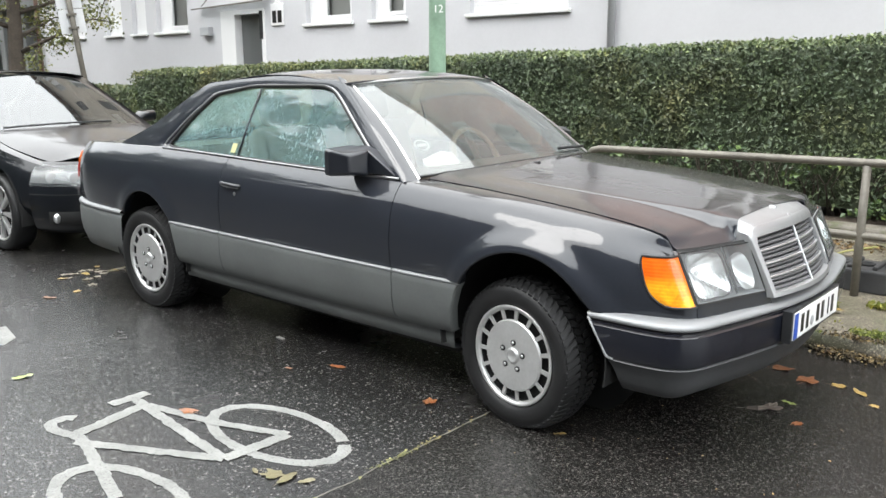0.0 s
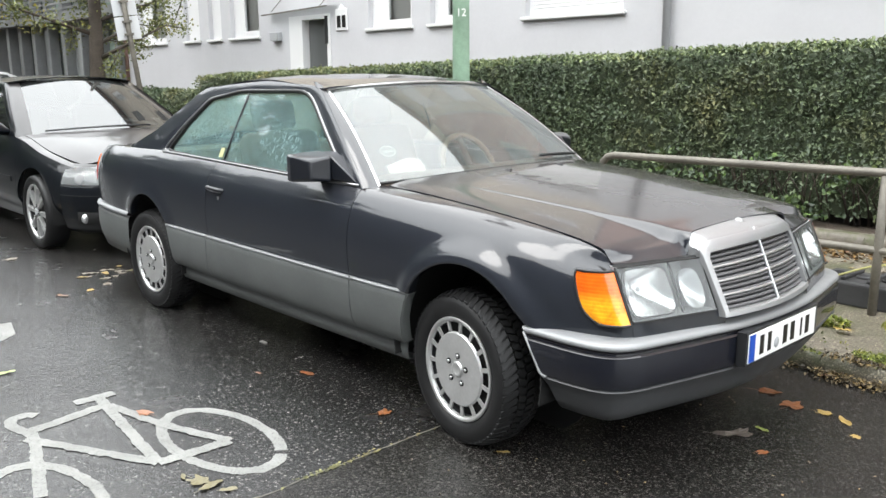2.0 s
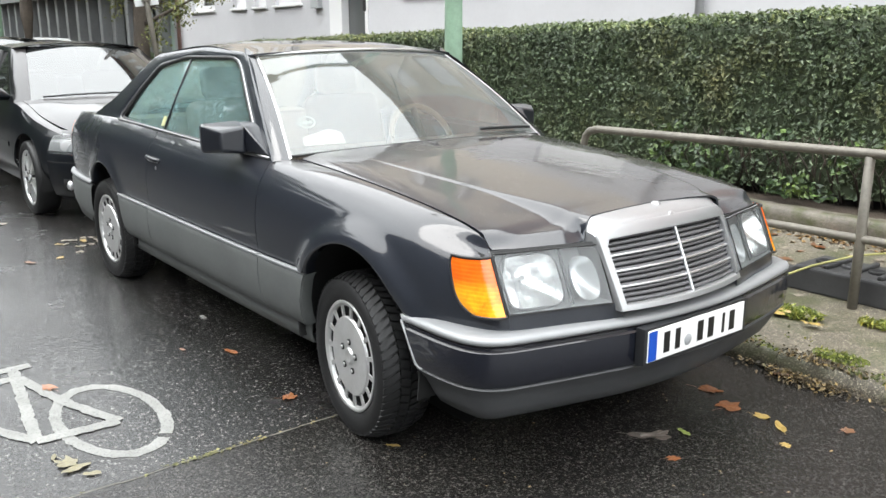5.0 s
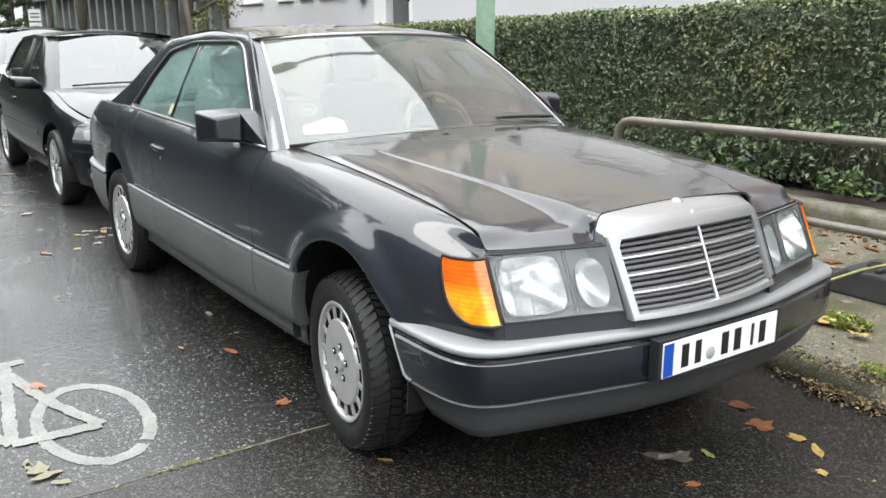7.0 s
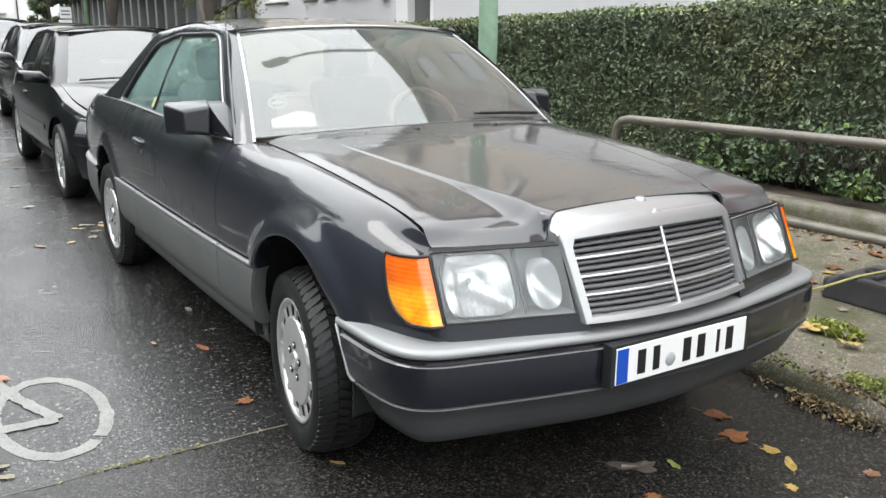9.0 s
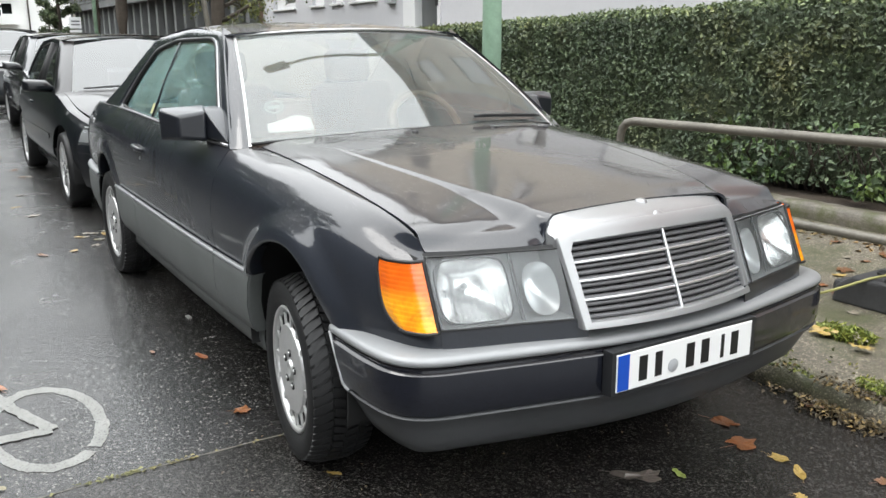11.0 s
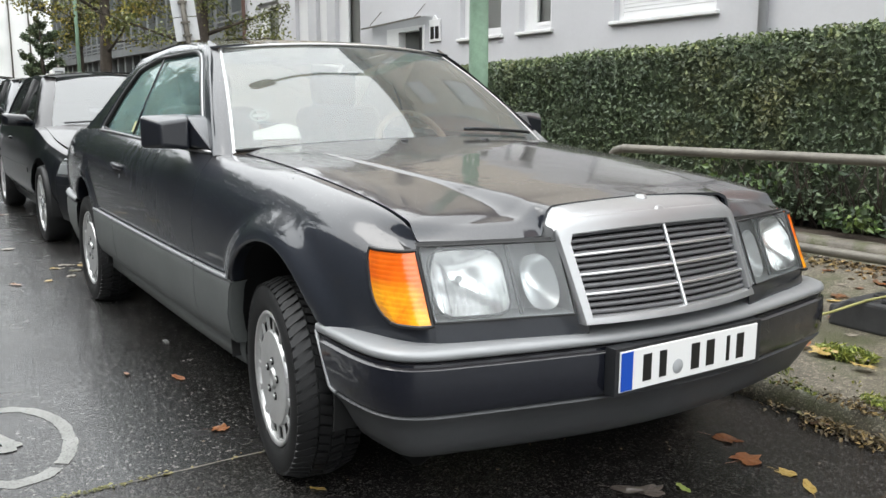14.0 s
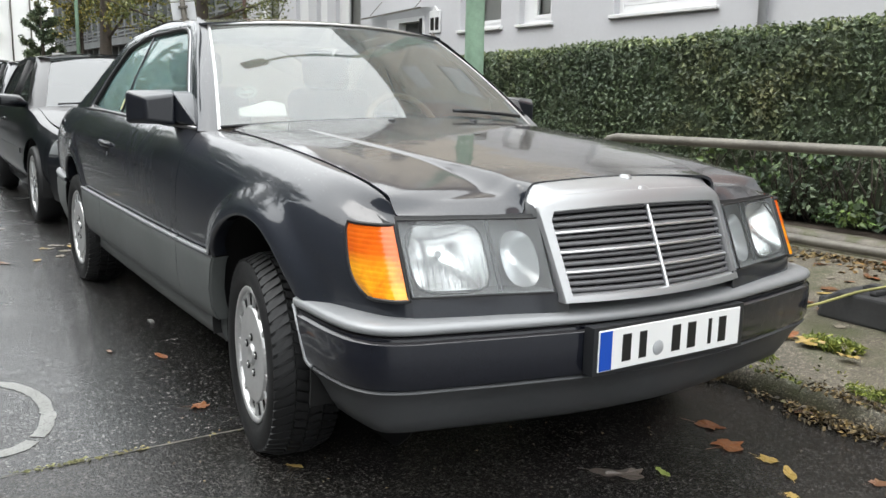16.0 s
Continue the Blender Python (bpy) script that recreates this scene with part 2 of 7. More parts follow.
def grid_bm(P, close_u=False, close_v=False):
    """A sheet through a table of points P[u][v]."""
    P = np.asarray(P, float)
    n, m = P.shape[:2]
    bm = bmesh.new()
    vs = [[bm.verts.new(P[i, j]) for j in range(m)] for i in range(n)]
    for i in range(n if close_u else n - 1):
        for j in range(m if close_v else m - 1):
            q = [vs[i][j], vs[(i + 1) % n][j], vs[(i + 1) % n][(j + 1) % m], vs[i][(j + 1) % m]]
            try:
                bm.faces.new(q)
            except ValueError:
                pass
    bmesh.ops.remove_doubles(bm, verts=bm.verts, dist=1e-5)
    bmesh.ops.recalc_face_normals(bm, faces=bm.faces)
    return bm


NOSE_SET = 0.0                               # set for the coupe only


def mirror_y(P):
    P = np.array(P, float)
    P[..., 1] *= -1
    return far_side(P)


def far_side(P):
    """The kerb-side corner of the nose stands a little further forward."""
    P = np.array(P, float)
    k = np.clip((P[..., 0] - 1.5) / 0.5, 0, 1)
    P[..., 0] += NOSE_SET * np.clip(P[..., 1], 0, None) * k * k * (3 - 2 * k)
    return P


def box_bm(x0, x1, y0, y1, z0, z1, bm=None):
    bm = bm or bmesh.new()
    r = bmesh.ops.create_cube(bm, size=1.0)
    for v in r["verts"]:
        v.co = Vector((x0 + (v.co.x + 0.5) * (x1 - x0), y0 + (v.co.y + 0.5) * (y1 - y0), z0 + (v.co.z + 0.5) * (z1 - z0)))
    return bm


def prism_bm(outline, axis, a, b, bm=None):
    """A flat outline (pairs) drawn out along an axis from a to b."""
    bm = bm or bmesh.new()

    def put(p, w):
        return {"x": (w, p[0], p[1]), "y": (p[0], w, p[1]), "z": (p[0], p[1], w)}[axis]
    lo = [bm.verts.new(put(p, a)) for p in outline]
    hi = [bm.verts.new(put(p, b)) for p in outline]
    bm.faces.new(lo)
    bm.faces.new(hi)
    for i in range(len(lo)):
        j = (i + 1) % len(lo)
        bm.faces.new((lo[i], lo[j], hi[j], hi[i]))
    bmesh.ops.recalc_face_normals(bm, faces=bm.faces)
    return bm


def tube_bm(path, radius, sides=10, bm=None, caps=True):
    """A round bar along a list of points; radius may be one number or one for each point."""
    bm = bm or bmesh.new()
    pts = [Vector(p) for p in path]
    rad = radius if isinstance(radius, (list, tuple)) else [radius] * len(pts)
    rings = []
    up = Vector((0, 0, 1))
    for i, p in enumerate(pts):
        d = (pts[min(i + 1, len(pts) - 1)] - pts[max(i - 1, 0)]).normalized()
        side = d.cross(up)
        side = side.normalized() if side.length > 1e-3 else Vector((1, 0, 0))
        top = side.cross(d).normalized()
        rings.append([bm.verts.new(p + rad[i] * (math.cos(a) * side + math.sin(a) * top))
                      for a in (2 * math.pi * k / sides for k in range(sides))])
    for r0, r1 in zip(rings, rings[1:]):
        for k in range(sides):
            bm.faces.new((r0[k], r0[(k + 1) % sides], r1[(k + 1) % sides], r1[k]))
    if caps:
        bm.faces.new(rings[0])
        bm.faces.new(rings[-1])
    bmesh.ops.recalc_face_normals(bm, faces=bm.faces)
    return bm


def lathe_bm(profile, sides=48, axis="y", bm=None):
    """A profile of (radius, height) turned round an axis."""
    bm = bm or bmesh.new()
    rings = []
    for r, h in profile:
        ring = []
        for k in range(sides):
            a = 2 * math.pi * k / sides
            c, s = r * math.cos(a), r * math.sin(a)
            ring.append(bm.verts.new((c, h, s) if axis == "y" else (c, s, h)))
        rings.append(ring)
    for r0, r1 in zip(rings, rings[1:]):
        for k in range(sides):
            bm.faces.new((r0[k], r0[(k + 1) % sides], r1[(k + 1) % sides], r1[k]))
    bmesh.ops.recalc_face_normals(bm, faces=bm.faces)
    return bm


def curve(points):
    """A smooth line through (x, value) pairs, as a function."""
    points = sorted(points)
    xs = np.array([p[0] for p in points], float)
    vs = np.array([p[1] for p in points], float)
    d = np.gradient(vs, xs)
    s = np.diff(vs) / np.diff(xs)
    for i in range(1, len(xs) - 1):
        d[i] = 0 if s[i - 1] * s[i] <= 0 else 2 * s[i - 1] * s[i] / (s[i - 1] + s[i])
    d[0], d[-1] = s[0], s[-1]

    def f(x):
        x = min(max(x, xs[0]), xs[-1])
        i = min(int(np.searchsorted(xs, x, "right")) - 1, len(xs) - 2)
        h = xs[i + 1] - xs[i]
        t = (x - xs[i]) / h
        return float(vs[i] * (1 + 2 * t) * (1 - t) ** 2 + d[i] * h * t * (1 - t) ** 2 + vs[i + 1] * t * t * (3 - 2 * t) + d[i + 1] * h * t * t * (t - 1))
    return f


def spread(points, n):
    """n points evenly along a smooth line through the given points (any dimension)."""
    p = np.array(points, float)
    k = np.concatenate([[0], np.cumsum(np.linalg.norm(np.diff(p, axis=0), axis=1))])
    fs = [curve(list(zip(k, p[:, c]))) for c in range(p.shape[1])]
    return np.array([[f(s) for f in fs] for s in np.linspace(0, k[-1], n)])


def step(a, b, x):
    t = min(max((x - a) / (b - a), 0), 1)
    return t * t * (3 - 2 * t)


# ---------------------------------------------------------------- the coupe
NOSE_SET = 0.075
ZW = 0.297                                   # wheel centre height
XF, XR = 1.348, -1.349                       # axles
ARCH_F, ARCH_R = (1.388, 0.387, 0.343), (-1.318, 0.397, 0.314)      # wheel openings: x, z, radius
HALF = curve([(-2.43, 0.60), (-2.38, 0.68), (-2.28, 0.755), (-2.08, 0.805), (-1.7, 0.838), (-1.3, 0.851), (-0.5, 0.860), (0.3, 0.863),
              (0.75, 0.860), (1.1, 0.850), (1.5, 0.834), (1.7, 0.814), (1.80, 0.790), (1.87, 0.768), (1.935, 0.744), (1.975, 0.716), (1.997, 0.680)])
BELT = curve([(-2.43, 0.885), (-2.33, 0.922), (-2.0, 0.946), (-1.6, 0.955), (-1.17, 0.962), (-0.5, 0.952), (0.0, 0.945), (0.65, 0.934),
              (1.0, 0.911), (1.5, 0.860), (1.8, 0.816), (1.95, 0.787), (2.0, 0.776)])
SIDE = curve([(0, -0.010), (0.12, -0.004), (0.33, 0.0), (0.55, -0.006), (0.75, -0.024), (0.9, -0.056), (1.0, -0.088)])
FRONT = [(1.80, 0.790), (1.87, 0.768), (1.935, 0.744), (1.975, 0.716), (1.997, 0.680), (2.025, 0.60), (2.06, 0.48), (2.10, 0.355), (2.116, 0.30)]


def lean(x, z):
    """The nose leans back with height, less so below the lamps."""
    zl = z if z > 0.603 else 0.603 - 0.27 * (0.603 - z)
    return x - 0.45 * step(1.6, 1.9, x) * (zl - 0.70)


def tuck(x):
    """How far the shoulder rounds in: less towards the nose."""
    return 1.0 - 0.40 * step(1.35, 1.92, x)


def arch_z(x, arch):
    xc, zc, r = arch
    d = r * r - (x - xc) ** 2
    return zc + math.sqrt(d) if d > 0 else 0.0


def side_panel(xs, z0, rows=14, inset=0.0):
    """The painted flank over the columns xs, from z0 or the wheel arch up to the belt."""
    P = []
    for x in xs:
        lo = max(z0(x), arch_z(x, ARCH_F), arch_z(x, ARCH_R))
        top = BELT(x)
        col = []
        for j in range(rows):
            z = lo + (top - lo) * (j / (rows - 1)) ** 0.9
            s = (z - 0.56) / (top - 0.56)
            col.append((lean(x, z), -(HALF(x) + SIDE(min(max(s, 0), 1)) * tuck(x) + flare(x, z) - inset), z))
        P.append(col)
    return np.array(P)


def flare(x, z):
    """The wings swell a little round the wheel openings."""
    (xf, zf, rf), (xr, zr, rr) = ARCH_F, ARCH_R
    f, r = math.hypot(x - xf, z - zf), math.hypot(x - xr, z - zr)
    return 0.030 * step(rf + 0.095, rf + 0.010, f) + 0.012 * step(rr + 0.09, rr + 0.008, r)


def cols(a, b, n, *extra):
    xs = set(np.round(np.linspace(a, b, n), 4))
    for e in extra:
        for d in (-0.012, -0.004, 0.0, 0.004, 0.012):
            if a < e + d < b:
                xs.add(round(e + d, 4))
    return sorted(xs)


def arch_cut(arch, z0):
    xc, zc, r = arch
    d = math.sqrt(r * r - (z0 - zc) ** 2)
    return xc - d, xc + d


def both(name, P, material, parent, label="", thick=0.003, split=True):
    """A sheet and its twin on the other flank."""
    a = part(name, grid_bm(P), material, parent, label)
    b = part(name, grid_bm(mirror_y(P)), material, parent, label)
    if thick:
        for o in (a, b):
            solid(o, thick)
            if not split:
                o.modifiers.remove(o.modifiers["edges"])
    return a, b


EDGE = curve([(0.72, 0.941), (1.0, 0.929), (1.5, 0.891), (1.8, 0.854), (1.88, 0.837), (1.903, 0.830), (1.925, 0.813), (1.948, 0.791), (1.975, 0.785)])        # side edge of the bonnet


coupe = root("parked_coupe", "dark anthracite two-door coupe with grey lower cladding, wet from rain", "car")
Z0 = curve([(-2.43, 0.56), (-1.72, 0.56), (-1.71, 0.562), (1.66, 0.562), (1.75, 0.545), (2.0, 0.545)])
fender_xs = sorted(cols(0.7005, 1.94, 56, *arch_cut(ARCH_F, 0.562)) + [1.955, 1.968, 1.979, 1.988, 1.994, 1.997])
# the fender's flank runs over its shoulder to the bonnet gap
P = []
for x, col in zip(fender_xs, side_panel(fender_xs, Z0).tolist()):
    zt = BELT(x)
    y0 = HALF(x) - 0.088 * tuck(x)
    y1 = min(0.678, y0 - 0.0015)
    up = max(EDGE(lean(x, zt + 0.010)) - 0.001 - zt, 0.002)      # meets the bonnet's edge
    P.append(col + [(lean(x, zt + up * math.sin(t * 1.57)), -(y0 + (y1 - y0) * t), zt + up * math.sin(t * 1.57)) for t in np.linspace(0.2, 1, 5)])
both("front_fender", np.array(P), M_PAINT, coupe)
door_xs = cols(-0.5565, 0.6965, 30)
P = side_panel(door_xs, Z0)
both("door", P, M_PAINT, coupe, "wide dark painted door")
quarter_xs = cols(-2.43, -0.5605, 60, *arch_cut(ARCH_R, 0.56))
both("rear_quarter_panel", side_panel(quarter_xs, Z0), M_PAINT, coupe)
# dark shell behind the gaps
both("inner_shell", side_panel(cols(-2.3, 1.8, 60, *arch_cut(ARCH_F, 0.562), *arch_cut(ARCH_R, 0.56)), Z0, 8, 0.007), M_DARK, coupe)

# wheel arch lips and liners
for sgn in (-1, 1):
    for xc, zc, r in (ARCH_F, ARCH_R):
        lip = []
        for a in np.linspace(0.02, math.pi - 0.02, 44):
            x, z = xc + r * math.cos(a), zc + r * math.sin(a)
            s = (z - 0.56) / (BELT(x) - 0.56)
            y = HALF(x) + SIDE(min(max(s, 0), 1)) + (0.030 if xc > 0 else 0.012) * step(0.50, 0.60, z)
            lip.append([(x + dr * math.cos(a), sgn * (y + dy), z + dr * math.sin(a)) for dr, dy in ((0.014, -0.002), (0.006, 0.003), (-0.003, 0.002), (-0.005, -0.01), (0.004, -0.05))])
        cut = [i for i, q in enumerate(lip) if q[1][2] > 0.556]
        part("arch_lip", grid_bm(lip[cut[0]:cut[-1] + 1]), M_PAINT, coupe)
        lx, lz, lr = (1.365, 0.345, 0.400) if xc > 0 else (-1.335, 0.345, 0.378)
        liner = [[(lx + lr * math.cos(a), sgn * yy, lz + lr * math.sin(a)) for yy in (0.825, 0.62, 0.45)] for a in np.linspace(-0.2, math.pi + 0.2, 40)]
        solid(part("arch_liner", grid_bm(liner), M_DARK, coupe), 0.006)
        wall = bmesh.new()
        bmesh.ops.create_circle(wall, cap_ends=True, segments=32, radius=lr, matrix=pose(lx, sgn * 0.45, lz, 90))
        solid(part("arch_liner_wall", wall, M_DARK, coupe), 0.006)

# cladding, bright strip and sill
CLADZ = [(0.552, 0.001), (0.545, 0.006), (0.52, 0.008), (0.44, 0.006), (0.38, -0.003), (0.342, -0.018), (0.330, -0.032)]


def clad_piece(xa, xb, name, label=""):
    P = []
    for z, dy in CLADZ:
        a, b = xa(z), xb(z)
        P.append([(x, -(HALF(x) + dy), z) for x in np.linspace(a, b, 24)])
    both(name, P, M_CLAD, coupe, label, 0.008)


def arch_front(z):
    xc, zc, r = ARCH_F
    return xc - math.sqrt(r ** 2 - max(z - zc, 0) ** 2) - 0.22 * max(zc - z, 0) - 0.002


def arch_back(z):
    xc, zc, r = ARCH_R
    return xc + math.sqrt(r ** 2 - max(z - zc, 0) ** 2) + 0.002


for edge_x, d in ((arch_front, 1), (arch_back, -1)):
    P = [[(edge_x(z) + d * dx, -(HALF(edge_x(z)) + dy + k), z) for dx, k in ((-0.004, 0.000), (0.003, -0.003), (0.004, -0.012), (-0.004, -0.05))] for z, dy in CLADZ]
    both("clad_return", P, M_CLAD, coupe, "", 0.002)
clad_piece(lambda z: 0.722, arch_front, "fender_cladding")
clad_piece(lambda z: -0.556, lambda z: 0.716, "door_cladding")
clad_piece(arch_back, lambda z: -0.562, "quarter_cladding")
for a, b in ((0.722, arch_front(0.556)), (-0.556, 0.716), (arch_back(0.556), -0.562)):
    P = [[(x, -(HALF(x) + dy), z) for dy, z in ((-0.004, 0.550), (0.009, 0.551), (0.012, 0.556), (0.009, 0.562), (-0.004, 0.5635))] for x in np.linspace(a, b, 20)]
    both("bright_strip", P, M_STRIP, coupe, "", 0.002, False)
P = []
for x in np.linspace(arch_back(0.30) + 0.01, arch_front(0.30) - 0.01, 30):
    P.append([(x, -(HALF(x) + dy), z) for dy, z in ((-0.034, 0.331), (-0.062, 0.324), (-0.060, 0.285), (-0.066, 0.246), (-0.16, 0.225))])
both("sill", P, M_CLAD, coupe, "", 0.006, False)
P = [[(x, y, z) for y, z in ((-0.70, 0.205), (0.70, 0.205))] for x in (-0.96, 0.96)]
solid(part("floor_pan", grid_bm(P), M_DARK, coupe), 0.03)
for xa, xb in ((0.96, 1.95), (-2.35, -0.96)):
    part("underbody", box_bm(xa, xb, -0.42, 0.42, 0.27, 0.50), M_DARK, coupe, smooth=False)

# ---- bonnet
CEN = curve([(0.72, 1.001), (0.975, 0.981), (1.4, 0.945), (1.8, 0.900), (2.05, 0.866)])
NOSE = curve([(0.0, 2.020), (0.300, 2.020), (0.345, 2.030), (0.40, 2.032), (0.48, 2.014), (0.60, 1.980), (0.674, 1.948)])
COWL = curve([(0.0, 0.908), (0.2, 0.898), (0.4, 0.862), (0.55, 0.815), (0.62, 0.790), (0.674, 0.765)])
CREASE = curve([(0.72, 0.530), (1.2, 0.494), (1.7, 0.416), (2.05, 0.318)])


def bonnet_z(x, y):
    """A crowned sheet with its middle raised by a small rounded step along the crease."""
    y = abs(y)
    zc, ze = CEN(x), EDGE(x)
    w = 0.010 + 0.014 * step(0.95, 1.7, x) + 0.060 * step(1.62, 2.03, x)      # the crease widens towards the grille
    h = 0.27 * (w - 0.040 * step(1.62, 2.03, x)) * step(0.92, 1.22, x) + 0.023 * step(1.60, 2.03, x)
    yc = CREASE(x)
    d = zc - h - ze
    fall = 0.78 * (y / 0.674) ** 2.0 + 0.22 * max((y - 0.58) / 0.094, 0) ** 2     # flat across, rolling down at its sides
    return zc - h - d * fall + h * (1 - step(yc - 0.2 * w, yc + 0.8 * w, y))


def rolled(x, y, z):
    """The front edge rolls down to the lamps, beside the grille."""
    y = abs(y)
    low = 0.7875
    k = min(max((x - NOSE(y) + 0.045) / 0.045, 0), 1)
    return z + (min(low, z) - z) * k * (0.72 + 0.28 * k) * step(0.337, 0.351, y)


ks = np.concatenate([np.linspace(0, 0.9, 16), [0.95, 0.97, 0.985, 1.0, 1.012, 1.025, 1.045, 1.065, 1.09, 1.12, 1.16], np.linspace(1.22, 2.0, 13)])
ks = np.concatenate([-ks[:0:-1], ks])
P = []
for u in np.concatenate([np.linspace(0, 0.9, 44), np.linspace(0.91, 1, 16)]):
    row = []
    for k in ks:
        y = 0.4
        for _ in range(6):                     # columns follow the crease
            x = COWL(abs(y)) + (NOSE(abs(y)) - COWL(abs(y))) * u
            yc = CREASE(x)
            y = yc * abs(k) if abs(k) <= 1 else yc + (0.674 - yc) * (abs(k) - 1)
        y = math.copysign(y, k)
        z = bonnet_z(x, y)
        row.append((x, y, rolled(x, y, z)))
    P.append(row)
P = far_side(P)
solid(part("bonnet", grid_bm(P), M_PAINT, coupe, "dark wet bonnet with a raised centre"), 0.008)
P = [[(COWL(abs(y)) - 0.03 + 0.06 * t, y, bonnet_z(COWL(abs(y)), y) - 0.012 - 0.02 * (1 - t)) for t in (0, 0.5, 1)] for y in np.linspace(-0.68, 0.68, 30)]
solid(part("scuttle", grid_bm(P), M_BLACKPL, coupe), 0.008)
P = [[(x, y, bonnet_z(x, y) - 0.03) for y in np.linspace(-0.70, 0.70, 20)] for x in np.linspace(0.76, 1.93, 12)]
part("engine_bay_cover", grid_bm(P), M_DARK, coupe)
for y in (-0.14, 0.228):
    n = box_bm(-0.016, 0.016, -0.008, 0.008, 0, 0.010)
    o = bevel(part("washer_nozzle", n, M_BLACKPL, coupe), 0.004)
    o.location = (0.975, y, bonnet_z(0.975, y))

# ---- nose: panel below the lamps, lamps, indicators
fr = spread(FRONT, 60)


def front_at(s):
    k = s * (len(fr) - 1)
    i = min(int(k), len(fr) - 2)
    return fr[i] + (fr[i + 1] - fr[i]) * (k - i)


def front_s(y):
    return float(np.interp(-y, -fr[::1, 1], np.linspace(0, 1, len(fr))))


S_SEAM, S_GRILLE = front_s(0.688), front_s(0.336)


def nose_sheet(sa, sb, za, zb, out=0.0, n=20, m=6):
    P = []
    for i in range(n):
        s = sa + (sb - sa) * i / (n - 1)
        p, q = front_at(max(s - 0.01, 0)), front_at(min(s + 0.01, 1))
        d = q - p
        nrm = np.array([-d[1], d[0]]) / np.linalg.norm(d)
        nrm = nrm if nrm[0] > 0 else -nrm
        c = front_at(s) + nrm * out
        P.append([(c[0] - 0.45 * (z - 0.70), -c[1], z) for z in np.linspace(za, zb, m)])
    return np.array(P)


P = nose_sheet(S_SEAM + 0.006, 1.0, 0.52, 0.603)
P[..., 0] = P[:, -1:, 0] + 0.12 * (0.603 - P[..., 2])
both("lamp_sill_panel", P, M_PAINT, coupe)
both("lamp_sill_panel", nose_sheet(0.985, 1.0, 0.60, 0.80, -0.02), M_PAINT, coupe)
both("lamp_top_rail", nose_sheet(S_SEAM, S_GRILLE, 0.782, 0.79, -0.004, 20, 3), M_SEAL, coupe)
for sgn in (1, -1):
    def flip(P, k=sgn):
        return P if k == 1 else mirror_y(P)
    lamp = part("headlamp", grid_bm(flip(nose_sheet(S_SEAM, S_GRILLE, 0.606, 0.782, -0.085, 20, 6))), M_LAMPGREY, coupe, "clear rectangular headlamp unit")
    inner, outer = nose_sheet(S_SEAM, S_GRILLE, 0.606, 0.782, -0.085), nose_sheet(S_SEAM, S_GRILLE, 0.606, 0.782, 0.0)
    for i, P in enumerate(([inner[:, 0], outer[:, 0]], [inner[:, -1], outer[:, -1]], [inner[0], outer[0]], [inner[-1], outer[-1]])):
        part("lamp_wall", grid_bm(flip(np.array(P))), M_LAMPGREY, lamp)
    lens = nose_sheet(S_SEAM + 0.004, S_GRILLE, 0.606, 0.782, 0.006, 30, 10)
    o = part("lamp_glass", grid_bm(flip(lens)), M_LENS, lamp)
    o.visible_shadow = False
    # frame round the glass
    rim = [lens[i, 0] for i in range(len(lens))] + [lens[-1, j] for j in range(1, 10)] + [lens[i, -1] for i in range(len(lens) - 2, -1, -1)] + [lens[0, j] for j in range(8, 0, -1)]
    rim = [tuple(p) for p in flip(np.array(rim))]
    part("lamp_frame", tube_bm(rim + [rim[0]], 0.0028, 6), M_SEAL, lamp)
    for yc, w, h, zc, name in ((0.578, 0.098, 0.078, 0.692, "main_reflector"), (0.400, 0.048, 0.066, 0.684, "fog_reflector")):
        P = []
        c = front_at(front_s(yc))
        c2 = front_at(front_s(yc - 0.03))
        yaw = math.atan2(c2[0] - c[0], c[1] - c2[1])
        for r in np.linspace(0, 1, 8):
            ring = []
            for a in np.linspace(0, 2 * math.pi, 33):
                ca, sa = math.cos(a), math.sin(a)
                k = (abs(ca) ** 5 + abs(sa) ** 5) ** (-1 / 5) if name == "main_reflector" else (abs(ca) ** 2.6 + abs(sa) ** 2.6) ** (-1 / 2.6)
                k = 1 + (k - 1) * r
                dy, dz = w * r * ca * k, h * r * sa * k
                dep = -0.075 + 0.068 * r ** 2 if name == "main_reflector" else -0.062 + 0.054 * r ** 2
                ring.append((c[0] - math.sin(yaw) * dy + dep - 0.45 * (zc + dz - 0.70), -(c[1] + math.cos(yaw) * dy), zc + dz))
            P.append(ring)
        if name == "main_reflector":
            part(name, grid_bm(flip(np.array(P))), M_REFL, lamp)
        if name == "fog_reflector":
            part(name, grid_bm(flip(np.array(P))), M_FOGBOWL, lamp)
        else:
            lip = [tuple(p) for p in flip(np.array(P[-1]))]
            part("reflector_rim", tube_bm(lip, 0.003, 6, caps=False), M_LOUVRE, lamp)
            for j in range(11):               # fluting moulded into the glass
                yy = yc + w * (-0.8 + 0.16 * j)
                cf = front_at(front_s(yy))
                P3 = [(cf[0] - 0.45 * (z - 0.70) + 0.001, -cf[1], z) for z in np.linspace(zc - h * 0.86, zc + h * 0.1, 5)]
                part("flute", tube_bm([tuple(p) for p in flip(np.array(P3))], 0.0016, 5), M_LENS, lamp)
        if name != "main_reflector":
            continue
        bulb = bmesh.new()
        bmesh.ops.create_uvsphere(bulb, u_segments=12, v_segments=8, radius=0.010)
        b = part("bulb", bulb, M_PALEGREY, lamp)
        b.location = (c[0] - 0.05 if name == "main_reflector" else c[0] - 0.03, -sgn * c[1], zc)
